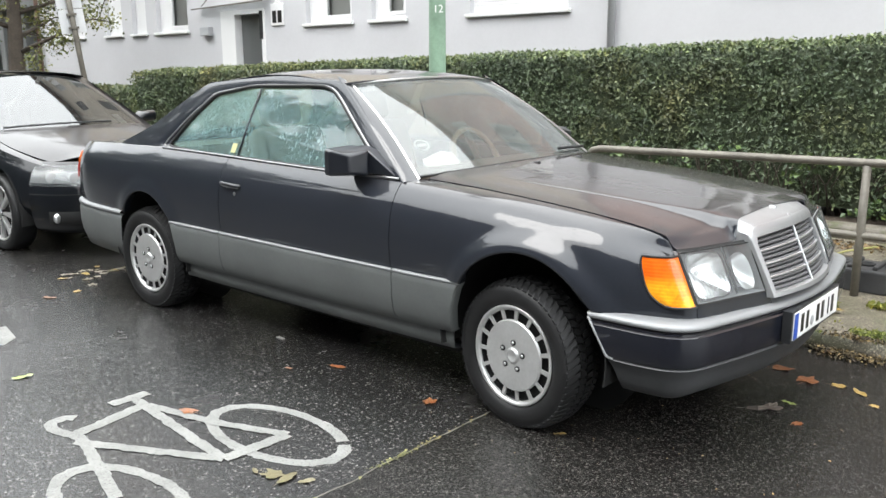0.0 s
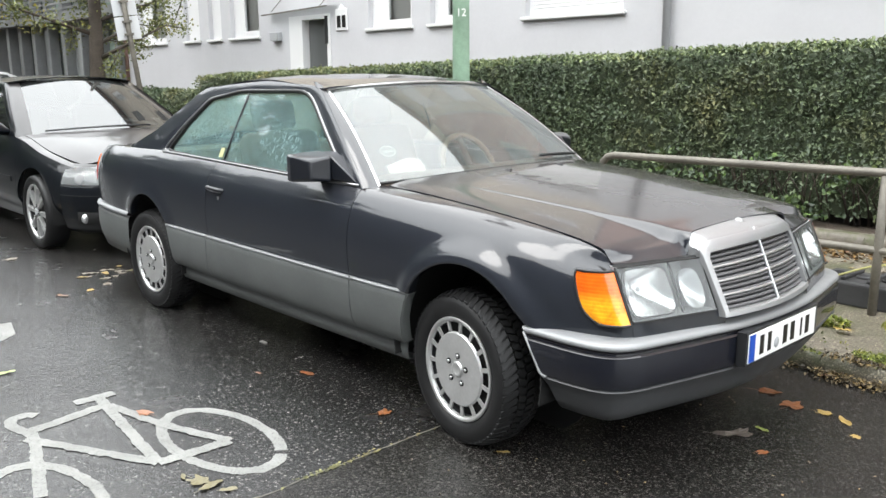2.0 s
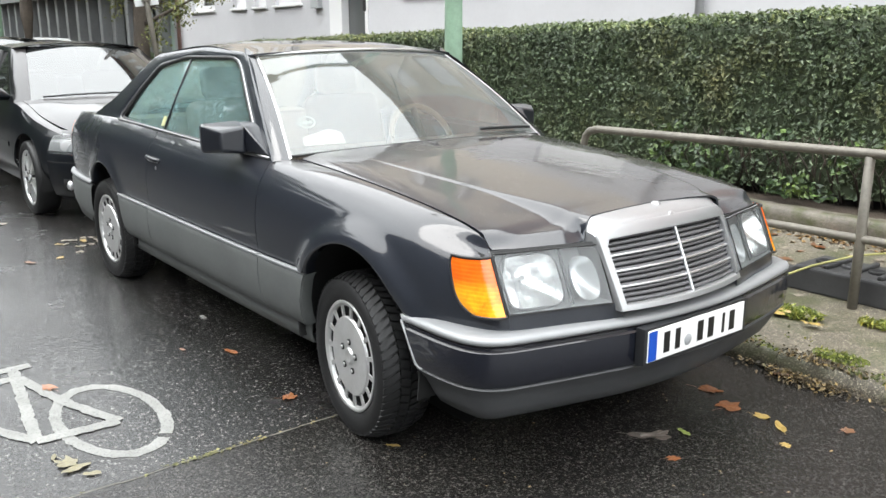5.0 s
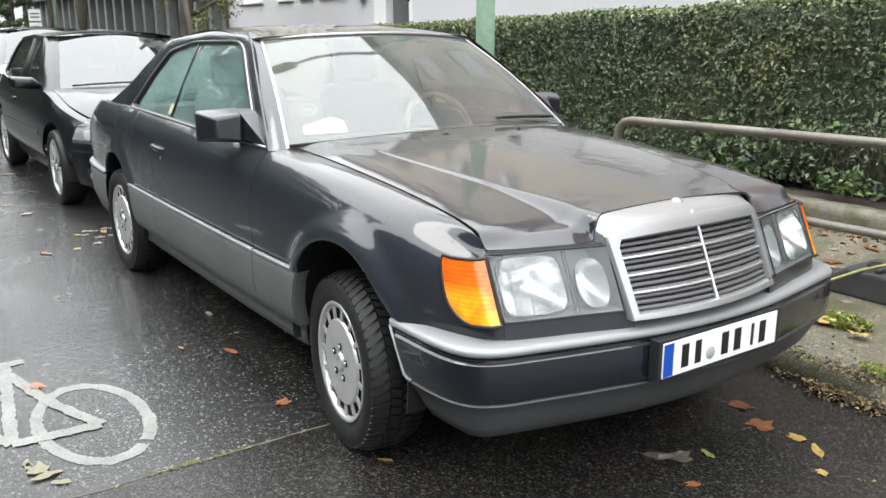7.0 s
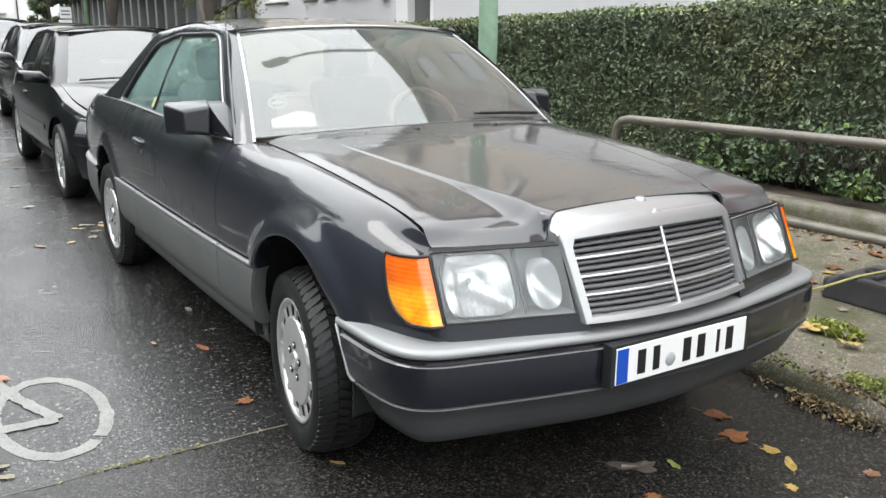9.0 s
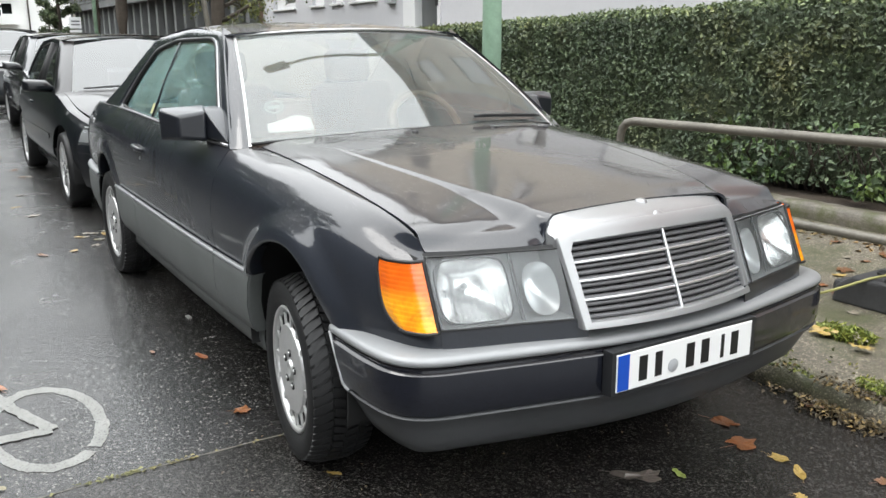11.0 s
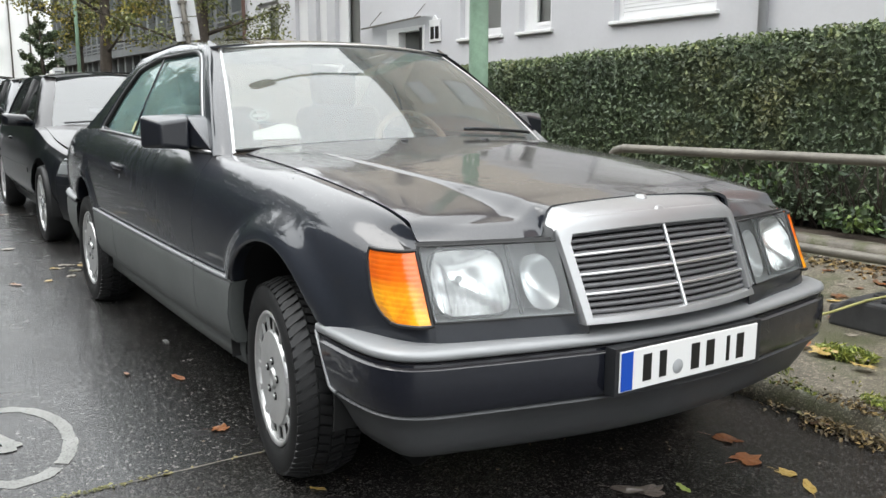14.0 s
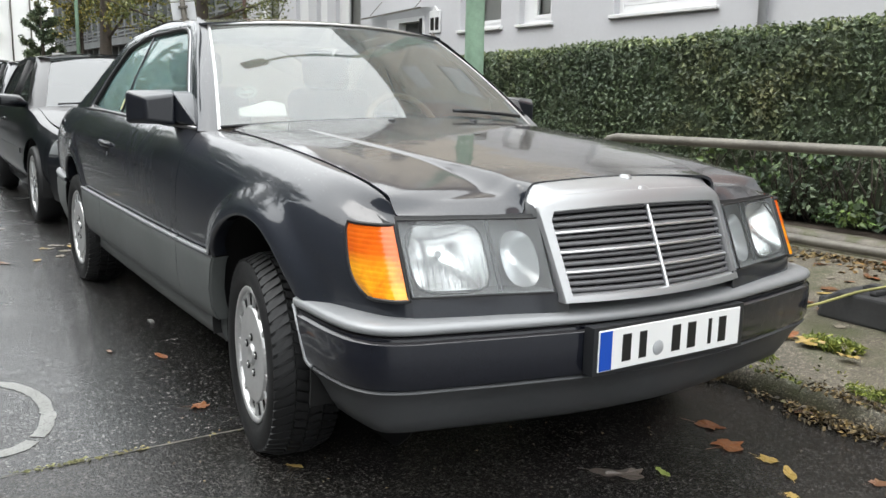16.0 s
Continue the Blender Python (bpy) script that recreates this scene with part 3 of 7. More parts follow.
    # divider between the two lamps
    dv = nose_sheet(front_s(0.472), front_s(0.462), 0.612, 0.778, -0.006, 3, 6)
    solid(part("lamp_divider", grid_bm(flip(dv)), M_APRON, lamp), 0.004)
    # indicator, wrapped round the corner
    P = []
    for z in np.linspace(0.598, 0.772, 16):
        t = (z - 0.598) / 0.174
        e = 1.877 - 0.026 * (1 - t) + 0.055 * (1 - t) ** 6 + 0.012 * t ** 10
        s0 = float(np.interp(e, fr[:, 0], np.linspace(0, 1, len(fr))))
        row = []
        for i in range(14):
            s = s0 + (S_SEAM - 0.002 - s0) * i / 13
            c = front_at(s)
            edge = min(i, 13 - i, 3) / 3
            row.append((c[0] - 0.45 * (z - 0.70) + 0.007 * edge + 0.002, -(c[1] + 0.007 * edge + 0.002), z))
        P.append(row)
    P = np.array(P)
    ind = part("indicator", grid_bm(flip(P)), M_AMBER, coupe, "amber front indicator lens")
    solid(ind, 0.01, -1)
    rim = [P[0, j] for j in range(14)] + [P[i, -1] for i in range(1, 16)] + [P[-1, j] for j in range(12, -1, -1)] + [P[i, 0] for i in range(14, 0, -1)]
    rim = [tuple(p) for p in flip(np.array(rim))]
    part("indicator_frame", tube_bm(rim + [rim[0]], 0.0048, 6), M_SEAL, ind)


# ---- grille
def grille_x(y, z):
    return 2.115 - 0.45 * (z - 0.70) + 0.05 * (1 - (y / 0.34) ** 2)


def gframe(k, out):
    """Outline of the grille: k 0 the opening, 1 the outer edge."""
    pts = []
    b, t, hb, ht = 0.599 - 0.019 * k, 0.795 + 0.039 * k, 0.304 + 0.024 * k, 0.313 + 0.033 * k
    for y in np.linspace(-hb, hb, 25):
        pts.append((y, b))
    for f in np.linspace(0.04, 0.9, 10):
        pts.append((hb + (ht - hb) * f, b + (t - b) * f))
    for y in np.linspace(ht - 0.012, -ht + 0.012, 25):
        pts.append((y, t + 0.012 * (1 - (y / ht) ** 2) - 0.026 * k * min(max((abs(y) - 0.285) / 0.062, 0), 1) ** 2))
    for f in np.linspace(0.9, 0.04, 10):
        pts.append((-(hb + (ht - hb) * f), b + (t - b) * f))
    return [(grille_x(y, z) + out, y, z) for y, z in pts]


grille = part("grille_shell", grid_bm([gframe(0, -0.015), gframe(0, 0.010), gframe(0.08, 0.014), gframe(0.5, 0.0145), gframe(0.90, 0.013), gframe(0.98, 0.009), gframe(1.0, 0.002), gframe(1.0, -0.10)], close_v=True), M_CHROME, coupe, "upright chrome radiator grille shell")
sharp(grille, 38)
P = []
for y in np.linspace(-0.347, 0.347, 41):
    cr = 1 - (y / 0.346) ** 2
    cs = np.clip((abs(y) - 0.285) / 0.062, 0, 1) ** 2
    zt = 0.833 + 0.012 * cr - 0.026 * cs
    x0 = grille_x(y, zt)
    xn, zn = 2.012, rolled(2.012, y, bonnet_z(2.012, y)) + 0.0012 - 0.003 * step(0.325, 0.345, abs(y))
    P.append([(x0 + 0.006, y, zt - 0.004), (x0 + 0.006, y, zt), (x0, y, zt + 0.006), (x0 - 0.014, y, zt + 0.012 - 0.004 * cs), (0.5 * (x0 - 0.014 + xn), y, 0.5 * (zt + 0.012 + zn) + 0.003 - 0.002 * cs), (xn, y, zn)])
P = [[(x, y * 0.990, 0.775) for x, y, z in P[0]]] + P + [[(x, y * 0.990, 0.775) for x, y, z in P[-1]]]
sharp(part("grille_top", grid_bm(P), M_CHROME, grille), 40)
P = [[(grille_x(y, z) - 0.05, y, z) for y in np.linspace(-0.318, 0.318, 9)] for z in (0.585, 0.815)]
part("grille_back", grid_bm(P), M_DARK, grille)
for i in range(13):
    z = 0.607 + i * 0.0154
    hw = 0.305 + 0.009 * i / 12
    P = []
    for y in np.linspace(-hw, hw, 15):
        zz = z + 0.010 * (1 - (y / hw) ** 2) * (i / 12)
        x = grille_x(y, zz)
        P.append([(x - 0.022, y, zz + 0.007), (x - 0.005, y, zz + 0.004), (x - 0.002, y, zz + 0.002), (x - 0.002, y, zz - 0.0045), (x - 0.02, y, zz - 0.0055)])
    part("louvre", grid_bm(P, close_v=True), M_LOUVRE, grille)
for f in (0.26, 0.50, 0.74):
    z = 0.599 + 0.196 * f
    hw = 0.304 + 0.009 * f
    P = [[(grille_x(y, z) + dx, y, z + dz + 0.010 * (1 - (y / hw) ** 2) * f) for dx, dz in ((-0.012, 0.003), (0.003, 0.0035), (0.005, 0), (0.003, -0.0035), (-0.012, -0.003))] for y in np.linspace(-hw, hw, 15)]
    part("grille_bar", grid_bm(P, close_v=True), M_GRILLE_CHROME, grille, "thin chrome bar")
P = [[(grille_x(0, z) + dx, dy, z) for dx, dy in ((-0.01, 0.005), (0.006, 0.0055), (0.009, 0), (0.006, -0.0055), (-0.01, -0.005))] for z in np.linspace(0.596, 0.809, 8)]
part("grille_bar", grid_bm(P, close_v=True), M_GRILLE_CHROME, grille, "upright chrome centre bar")
bm = lathe_bm([(0.0001, 0.006), (0.016, 0.006), (0.021, 0.003), (0.022, -0.004)], 24, "y")
badge = part("badge", bm, M_CHROME, grille, "small round badge")
badge.matrix_basis = Matrix.Translation((grille_x(0, 0.835) + 0.004, 0, 0.836)) @ pose(0, 0, 0, 0, 0, -90) @ pose(0, 0, 0, 35, 0, 0)
bm = lathe_bm([(0.0001, 0.014), (0.012, 0.013), (0.017, 0.008), (0.019, 0.0)], 20, "z")
o = part("badge", bm, M_CHROME, grille, "small round emblem on the bonnet edge")
o.location = (2.035, 0, 0.864)

# ---- bumpers
def bumper(path, start, prof, n=60):
    """A profile (outward, height) swept along a plan line; start(z) trims the ends at the wheel arch."""
    base = spread(path, 500)
    d = np.gradient(base, axis=0)
    nrm = np.stack([-d[:, 1], d[:, 0]], 1)
    nrm /= np.linalg.norm(nrm, axis=1)[:, None]
    k = 1 if base[250][0] > 0 else -1
    P = []
    for o, z in prof:
        row = base + nrm * o
        row = row[k * row[:, 0] > k * start(z)]
        s = np.concatenate([[0], np.cumsum(np.linalg.norm(np.diff(row, axis=0), axis=1))])
        q = np.linspace(0, s[-1], n)
        P.append(np.stack([np.interp(q, s, row[:, 0]), np.interp(q, s, row[:, 1]), np.full(n, z)], 1))
    return far_side(np.array(P))


fpath = [(1.60, -0.834), (1.85, -0.832), (1.96, -0.822), (2.035, -0.790), (2.080, -0.725), (2.110, -0.62), (2.160, -0.42), (2.205, -0.2), (2.222, 0)]
fpath = fpath + [(x, -y) for x, y in fpath[-2::-1]]
fpath = fpath[::-1]


f_end = curve([(0.24, 1.802), (0.30, 1.795), (0.39, 1.776), (0.47, 1.730), (0.548, 1.685), (0.57, 1.680)])


front_bumper = part("front_bumper", grid_bm(bumper(fpath, f_end, [(-0.03, 0.524), (-0.004, 0.522), (0.000, 0.518), (0.001, 0.512), (0.009, 0.506), (0.011, 0.47), (0.009, 0.41), (0.003, 0.394), (-0.012, 0.388)], 110)), M_BUMPER, coupe, "dark painted front bumper")
sharp(front_bumper)
o = part("bumper_strip", grid_bm(bumper(fpath, f_end, [(-0.12, 0.560), (-0.05, 0.557), (-0.008, 0.552), (0.004, 0.547), (0.008, 0.540), (0.008, 0.531), (0.002, 0.527), (-0.03, 0.526)], 110)), M_STRIP, front_bumper, "satin silver top strip")
o = part("bumper_apron", grid_bm(bumper(fpath, f_end, [(-0.02, 0.392), (0.000, 0.389), (0.004, 0.384), (-0.004, 0.374), (-0.022, 0.352), (-0.034, 0.328), (-0.050, 0.296), (-0.070, 0.264), (-0.086, 0.252), (-0.11, 0.246), (-0.25, 0.252)], 110)), M_APRON, front_bumper, "grey plastic apron")
sharp(o, 50)
o = part("bumper_end_trim", tube_bm([(1.693, -0.840, 0.532), (1.732, -0.842, 0.47), (1.772, -0.842, 0.402), (1.782, -0.838, 0.392), (1.800, -0.836, 0.389)], 0.005, 8), M_STRIP, front_bumper)
rpath = [(-1.58, 0.842), (-1.70, 0.840), (-1.95, 0.826), (-2.15, 0.800), (-2.33, 0.735), (-2.42, 0.62), (-2.45, 0.4), (-2.46, 0)]
rpath = rpath + [(x, -y) for x, y in rpath[-2::-1]]


def r_end(z):
    return -1.60 - 0.25 * max(0.45 - z, 0)


rear_bumper = part("rear_bumper", grid_bm(bumper(rpath[::-1], r_end, [(-0.02, 0.535), (0.0, 0.53), (0.008, 0.50), (0.008, 0.42), (0.0, 0.36), (-0.03, 0.27), (-0.08, 0.25)], 90)), M_CLAD, coupe, "grey rear bumper")
part("bumper_strip", grid_bm(bumper(rpath[::-1], r_end, [(-0.02, 0.560), (0.006, 0.556), (0.012, 0.545), (0.008, 0.534), (-0.02, 0.532)], 90)), M_STRIP, rear_bumper)

# number plate: characters stand as plain bars
plate = part("number_plate", box_bm(2.240, 2.2445, -0.266, 0.270, 0.409, 0.516), M_WHITE, coupe, "white number plate with plain black bars and a blue band", smooth=False)
bevel(plate, 0.002)
part("plate_holder", box_bm(2.205, 2.2405, -0.280, 0.290, 0.400, 0.524), M_BLACKPL, plate, smooth=False)
part("blue_band", box_bm(2.2443, 2.2458, -0.263, -0.222, 0.412, 0.513), M_BLUE, plate, smooth=False)
for y, w in ((-0.170, 0.042), (-0.112, 0.036), (0.012, 0.044), (0.072, 0.044), (0.145, 0.018), (0.196, 0.042)):
    part("plate_bar", box_bm(2.2443, 2.2460, y - w * 0.36, y + w * 0.36, 0.427, 0.498), M_INK, plate, smooth=False)
bm = lathe_bm([(0.0001, 0.001), (0.019, 0.001), (0.02, 0)], 20, "y")
o = part("plate_seal", bm, M_LAMPGREY, plate)
o.matrix_basis = pose(2.2452, -0.055, 0.445, 0, 0, -90)

# ---- glasshouse
def flank_y(x, z):
    return (0.772 - (z - 0.940) * 0.40 - (z - 0.940) ** 2 * 0.14) * HALF(min(max(x, -2.0), 0.7)) / 0.862


KEYS_OUT = [(0.735, 0.936), (0.155, 1.357), (-0.35, 1.378), (-0.98, 1.335), (-1.42, 1.075), (-1.75, 0.952), (-1.20, 0.957), (0.735, 0.936)]
KEYS_IN = [(0.600, 0.944), (0.075, 1.332), (-0.55, 1.322), (-0.86, 1.272), (-1.02, 1.14), (-1.172, 0.972), (-0.85, 0.958), (0.600, 0.944)]


def outline(keys, n=12, soft=0.16):
    """Sampled outline with eased corners; equal counts for every edge."""
    P = []
    for (a, b) in zip(keys, keys[1:]):
        for i in range(n):
            t = i / n
            P.append((a[0] + (b[0] - a[0]) * t, a[1] + (b[1] - a[1]) * t))
    P = np.array(P)
    for _ in range(3):
        P = 0.25 * np.roll(P, 1, 0) + 0.5 * P + 0.25 * np.roll(P, -1, 0)
    return P


oo, ii = outline(KEYS_OUT), outline(KEYS_IN)


def on_flank(q, out=0.0):
    return [(x, -(flank_y(x, z) + out), z) for x, z in q]


P = [on_flank(oo), on_flank(oo * 0.75 + ii * 0.25, 0.003), on_flank(oo * 0.3 + ii * 0.7, 0.003), on_flank(ii), on_flank(ii, -0.02)]
for sgn in (1, -1):
    Q = P if sgn == 1 else [list(map(tuple, mirror_y(r))) for r in P]
    part("window_surround", grid_bm(Q, close_v=True), M_PAINT, coupe, "painted pillars and roof rail round the side window")
    seal = [(x, y * sgn, z) for x, y, z in on_flank(ii, 0.001)]
    part("window_seal", tube_bm(seal + [seal[0]], 0.010, 8, caps=False), M_SEAL, coupe)
    chrome = [(x, y * sgn, z) for x, y, z in on_flank(outline(KEYS_IN) * 0.90 + oo * 0.10, 0.004)]
    part("window_trim", tube_bm(chrome + [chrome[0]], 0.0055, 6, caps=False), M_TRIM, coupe, "thin bright window trim")
    belt = [(x, sgn * -(flank_y(x, 0.945) + 0.006), 0.944 + 0.02 * step(0.4, -1.2, x)) for x in np.linspace(0.68, -1.21, 24)]
    part("belt_trim", tube_bm(belt, 0.007, 6), M_TRIM, coupe, "bright belt trim")
    split = [(-0.502, 0.950), (-0.492, 1.1), (-0.480, 1.25), (-0.476, 1.325)]
    part("window_divider", tube_bm([(x, sgn * -(flank_y(x, z) + 0.002), z) for x, z in split], 0.0055, 6), M_MIRROR_CASE, coupe)
    c = ii.mean(0)
    P2 = [on_flank(c + (ii - c) * f, -0.010 + 0.012 * (1 - f)) for f in np.linspace(0.02, 1, 8)]
    Q = P2 if sgn == 1 else [list(map(tuple, mirror_y(r))) for r in P2]
    part("side_window", grid_bm(Q, close_v=True), M_SIDEGLASS, coupe, "misted greenish side window").visible_shadow = False
    # shoulder between belt and glasshouse
    sh = []
    for x in np.linspace(0.73, -2.35, 40):
        z = BELT(x)
        y = HALF(x) - 0.088
        sh.append([(x, -sgn * y, z), (x, -sgn * (y - 0.012), z + 0.006), (x, -sgn * (min(flank_y(x, 0.945), y - 0.02) - 0.03), z + 0.002)])
    part("belt_shoulder", grid_bm(sh), M_PAINT, coupe)

ROOFZ = curve([(0.25, 1.356), (0.10, 1.386), (-0.05, 1.396), (-0.35, 1.404), (-0.75, 1.384), (-1.02, 1.330)])


def ws(u, v):
    """Windscreen: u across -1..1, v 0 the foot, 1 the top edge."""
    xb, zb = 0.735 + 0.155 * (1 - abs(u) ** 2.2), 0.950 + 0.036 * (1 - u * u)
    xt, zt = 0.160 + 0.095 * (1 - abs(u) ** 2.2), 1.339 + 0.026 * (1 - u * u)
    yb, yt = 0.706, 0.548
    b = 0.022 * math.sin(math.pi * v)
    return (xb + (xt - xb) * v + b * 0.6, u * (yb + (yt - yb) * v), zb + (zt - zb) * v + b * 0.8)


P = [[ws(u, v) for v in np.linspace(0, 1, 16)] for u in np.linspace(-1, 1, 33)]
part("windscreen", grid_bm(P), M_GLASS, coupe, "wet curved windscreen").visible_shadow = False
for u in (-1, 1):
    P = []
    for v in np.linspace(-0.02, 1.0, 16):
        x, y, z = ws(u * 0.985, v)
        nx, ny, nz = ws(u * 1.0, v)
        P.append([(nx + 0.003, ny - u * 0.004, nz + 0.002), (nx + 0.004, ny + u * 0.002, nz + 0.004), (nx + 0.002, ny + u * 0.005, nz + 0.002), (nx - 0.003, ny + u * 0.0085, nz - 0.002)])
    part("pillar_trim", grid_bm(P), M_PILLAR, coupe, "bright trim down the windscreen pillar")
    P = []
    for v in np.linspace(-0.03, 1.045, 17):
        x, y, z = ws(u, v)
        xo, zo = KEYS_OUT[0][0] + (KEYS_OUT[1][0] - KEYS_OUT[0][0]) * v, KEYS_OUT[0][1] + (KEYS_OUT[1][1] - KEYS_OUT[0][1]) * v
        P.append([(x - 0.002, y + u * 0.008, z - 0.001), (x - 0.03, u * (flank_y(xo, zo) + 0.002), zo + 0.012 * (1 - v)), (xo - 0.05, u * (flank_y(xo - 0.05, zo) + 0.001), zo + 0.0)])
    part("pillar_skin", grid_bm(P), M_PAINT, coupe)
edge = [ws(u, 1.0) for u in np.linspace(-1, 1, 24)]
part("roof_edge_trim", tube_bm([(x + 0.004, y, z + 0.004) for x, y, z in edge], 0.006, 8), M_PILLAR, coupe, "bright trim along the top of the windscreen")
edge = [ws(u, 0.0) for u in np.linspace(-1, 1, 24)]
part("screen_seal", tube_bm(edge, 0.006, 6), M_SEAL, coupe)
P = []
for t in np.linspace(0, 1, 26):
    row = []
    for u in np.linspace(-1, 1, 27):
        x0 = ws(u, 1.0)[0]
        xe = -1.02 + 0.05 * u * u
        x = x0 + (xe - x0) * t
        zr = 1.343 + (1.378 - 1.343) * step(0.17, -0.30, x) - 0.045 * step(-0.4, -1.0, x)
        yr = flank_y(x, zr) - 0.0
        z = zr + (ROOFZ(x) + 0.001 - zr) * (1 - abs(u) ** 2.6)
        if t < 0.02:
            z = max(z, ws(u, 1.0)[2] + 0.004)
        row.append((x, u * yr, z))
    P.append(row)
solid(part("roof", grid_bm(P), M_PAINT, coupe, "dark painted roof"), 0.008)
P = []
for u in np.linspace(-1, 1, 17):
    P.append([(-1.01 + 0.05 * u * u + (-1.66 + 0.10 * u * u + 1.01 - 0.05 * u * u) * v, u * (0.56 + 0.10 * v), 1.338 - 0.02 * u * u + (0.965 - 1.338) * v + 0.03 * math.sin(math.pi * v)) for v in np.linspace(0, 1, 10)])
part("rear_window", grid_bm(P), M_SIDEGLASS, coupe).visible_shadow = False
P = []
for x in np.linspace(-1.60, -2.42, 14):
    P.append([(x, y, 0.975 - 0.02 * (y / 0.7) ** 2 - 0.062 * step(-1.85, -2.44, x)) for y in np.linspace(-(HALF(x) - 0.10), HALF(x) - 0.10, 15)])
solid(part("boot_lid", grid_bm(P), M_PAINT, coupe), 0.008)
P = [[(-2.425 + 0.03 * abs(y) ** 2 - 0.02 * (0.93 - z), y, z) for z in np.linspace(0.50, 0.905, 6)] for y in np.linspace(-0.62, 0.62, 12)]
solid(part("rear_panel", grid_bm(P), M_PAINT, coupe), 0.008)
for sgn in (-1, 1):
    for z0, z1, m_, nm in ((0.80, 0.87, M_AMBER, "rear_indicator"), (0.70, 0.80, M_RED, "tail_lamp")):
        P = [[(x, sgn * (HALF(x) + SIDE((z - 0.56) / (BELT(x) - 0.56)) + 0.006), z) for z in np.linspace(z0, z1, 4)] for x in np.linspace(-2.30, -2.425, 8)]
        solid(part(nm, grid_bm(P), m_, coupe), 0.008)

# door mirrors, handles, wipers
for sgn in (1, -1):
    bm = bmesh.new()
    for x, y, z in ((0.385, 0.945, 1.072), (0.385, 0.945, 0.952), (0.385, 0.765, 0.946), (0.385, 0.765, 1.078), (0.43, 0.955, 1.066), (0.43, 0.955, 0.952), (0.505, 0.905, 1.045), (0.505, 0.905, 0.962), (0.525, 0.80, 1.062), (0.525, 0.80, 0.948)):
        bm.verts.new((x, -sgn * y, z))
    bmesh.ops.convex_hull(bm, input=bm.verts)
    mir = part("door_mirror", bm, M_MIRROR_CASE, coupe, "angular black door mirror")
    sharp(bevel(mir, 0.012, 3), 30)
    bm = bmesh.new()
    for x, y, z in ((0.39, 0.79, 1.070), (0.39, 0.79, 0.962), (0.52, 0.80, 1.058), (0.52, 0.80, 0.960), (0.655, 0.765, 0.950), (0.655, 0.745, 0.948), (0.50, 0.715, 1.055), (0.42, 0.70, 1.075), (0.40, 0.735, 0.955)):
        bm.verts.new((x, -sgn * y, z))
    bmesh.ops.convex_hull(bm, input=bm.verts)
    sharp(bevel(part("mirror_sail", bm, M_MIRROR_CASE, mir), 0.006, 2), 30)
    glass = box_bm(0.379, 0.386, -0.935, -0.79, 0.972, 1.066) if sgn == 1 else box_bm(0.379, 0.386, 0.79, 0.935, 0.972, 1.066)
    part("mirror_glass", glass, M_CHROME, mir, smooth=False)
    y = HALF(-0.45) + SIDE(0.65)
    cup = part("handle_cup", box_bm(-0.525, -0.385, -sgn * (y + 0.002), -sgn * (y - 0.01), 0.785, 0.832), M_DARK, coupe, smooth=False)
    bevel(cup, 0.006)
    hd = part("door_handle", tube_bm([(-0.535, -sgn * (y + 0.001), 0.826), (-0.52, -sgn * (y + 0.016), 0.828), (-0.46, -sgn * (y + 0.020), 0.826), (-0.40, -sgn * (y + 0.016), 0.822), (-0.375, -sgn * (y + 0.001), 0.820)], 0.010, 8), M_MIRROR_CASE, coupe, "slim dark pull handle")
    part("handle_edge", tube_bm([(-0.53, -sgn * (y + 0.010), 0.816), (-0.46, -sgn * (y + 0.024), 0.814), (-0.385, -sgn * (y + 0.010), 0.811)], 0.0035, 6), M_TRIM, hd, "thin bright edge")
    bm = lathe_bm([(0.0001, 0.006), (0.010, 0.006), (0.013, 0)], 16, "y")
    o = part("lock", bm, M_TRIM, hd)
    o.matrix_basis = pose(-0.42, -sgn * (y + 0.003), 0.778, 0, 0, 180 if sgn == 1 else 0)
p = [ws(u, 0.05 + 0.0 * abs(u)) for u in np.linspace(0.30, 0.90, 12)]
wiper = part("wiper", tube_bm([(x + 0.012, y, z + 0.014) for x, y, z in p], 0.008, 6), M_BLACKPL, coupe, "single black wiper lying at the foot of the screen")

# cabin
cabin = part("cabin_floor", box_bm(-1.5, 0.75, -0.68, 0.68, 0.28, 0.34), M_DASH, coupe, smooth=False)
P = []
for y in np.linspace(-0.68, 0.68, 15):
    P.append([(0.86 - 0.14 * (y / 0.7) ** 2, y, 0.930), (0.62, y, 0.945 + 0.015 * math.cos(y * 6)), (0.40, y, 0.930), (0.36, y, 0.88), (0.40, y, 0.62)])
solid(part("dashboard", grid_bm(P), M_DASH, coupe, "dark padded dashboard"), 0.01)
for y in (-0.36, 0.36):
    seat = part("front_seat", box_bm(-0.42, 0.12, y - 0.25, y + 0.25, 0.42, 0.60), M_SEAT, coupe, "tan brown front seat")
    bevel(seat, 0.06, 3)
    bm = box_bm(-0.07, 0.07, -0.245, 0.245, 0.0, 0.60)
    o = bevel(part("backrest", bm, M_SEAT, seat), 0.06, 3)
    o.matrix_basis = pose(-0.42, y, 0.52, 0, -18, 0)
    bm = box_bm(-0.05, 0.05, -0.13, 0.13, 0.0, 0.17)
    o = bevel(part("headrest", bm, M_SEAT, seat), 0.04, 3)
    o.matrix_basis = pose(-0.625, y, 1.10, 0, -12, 0)
bevel(part("rear_bench", box_bm(-1.25, -0.85, -0.6, 0.6, 0.45, 0.60), M_SEAT, coupe), 0.05, 3)
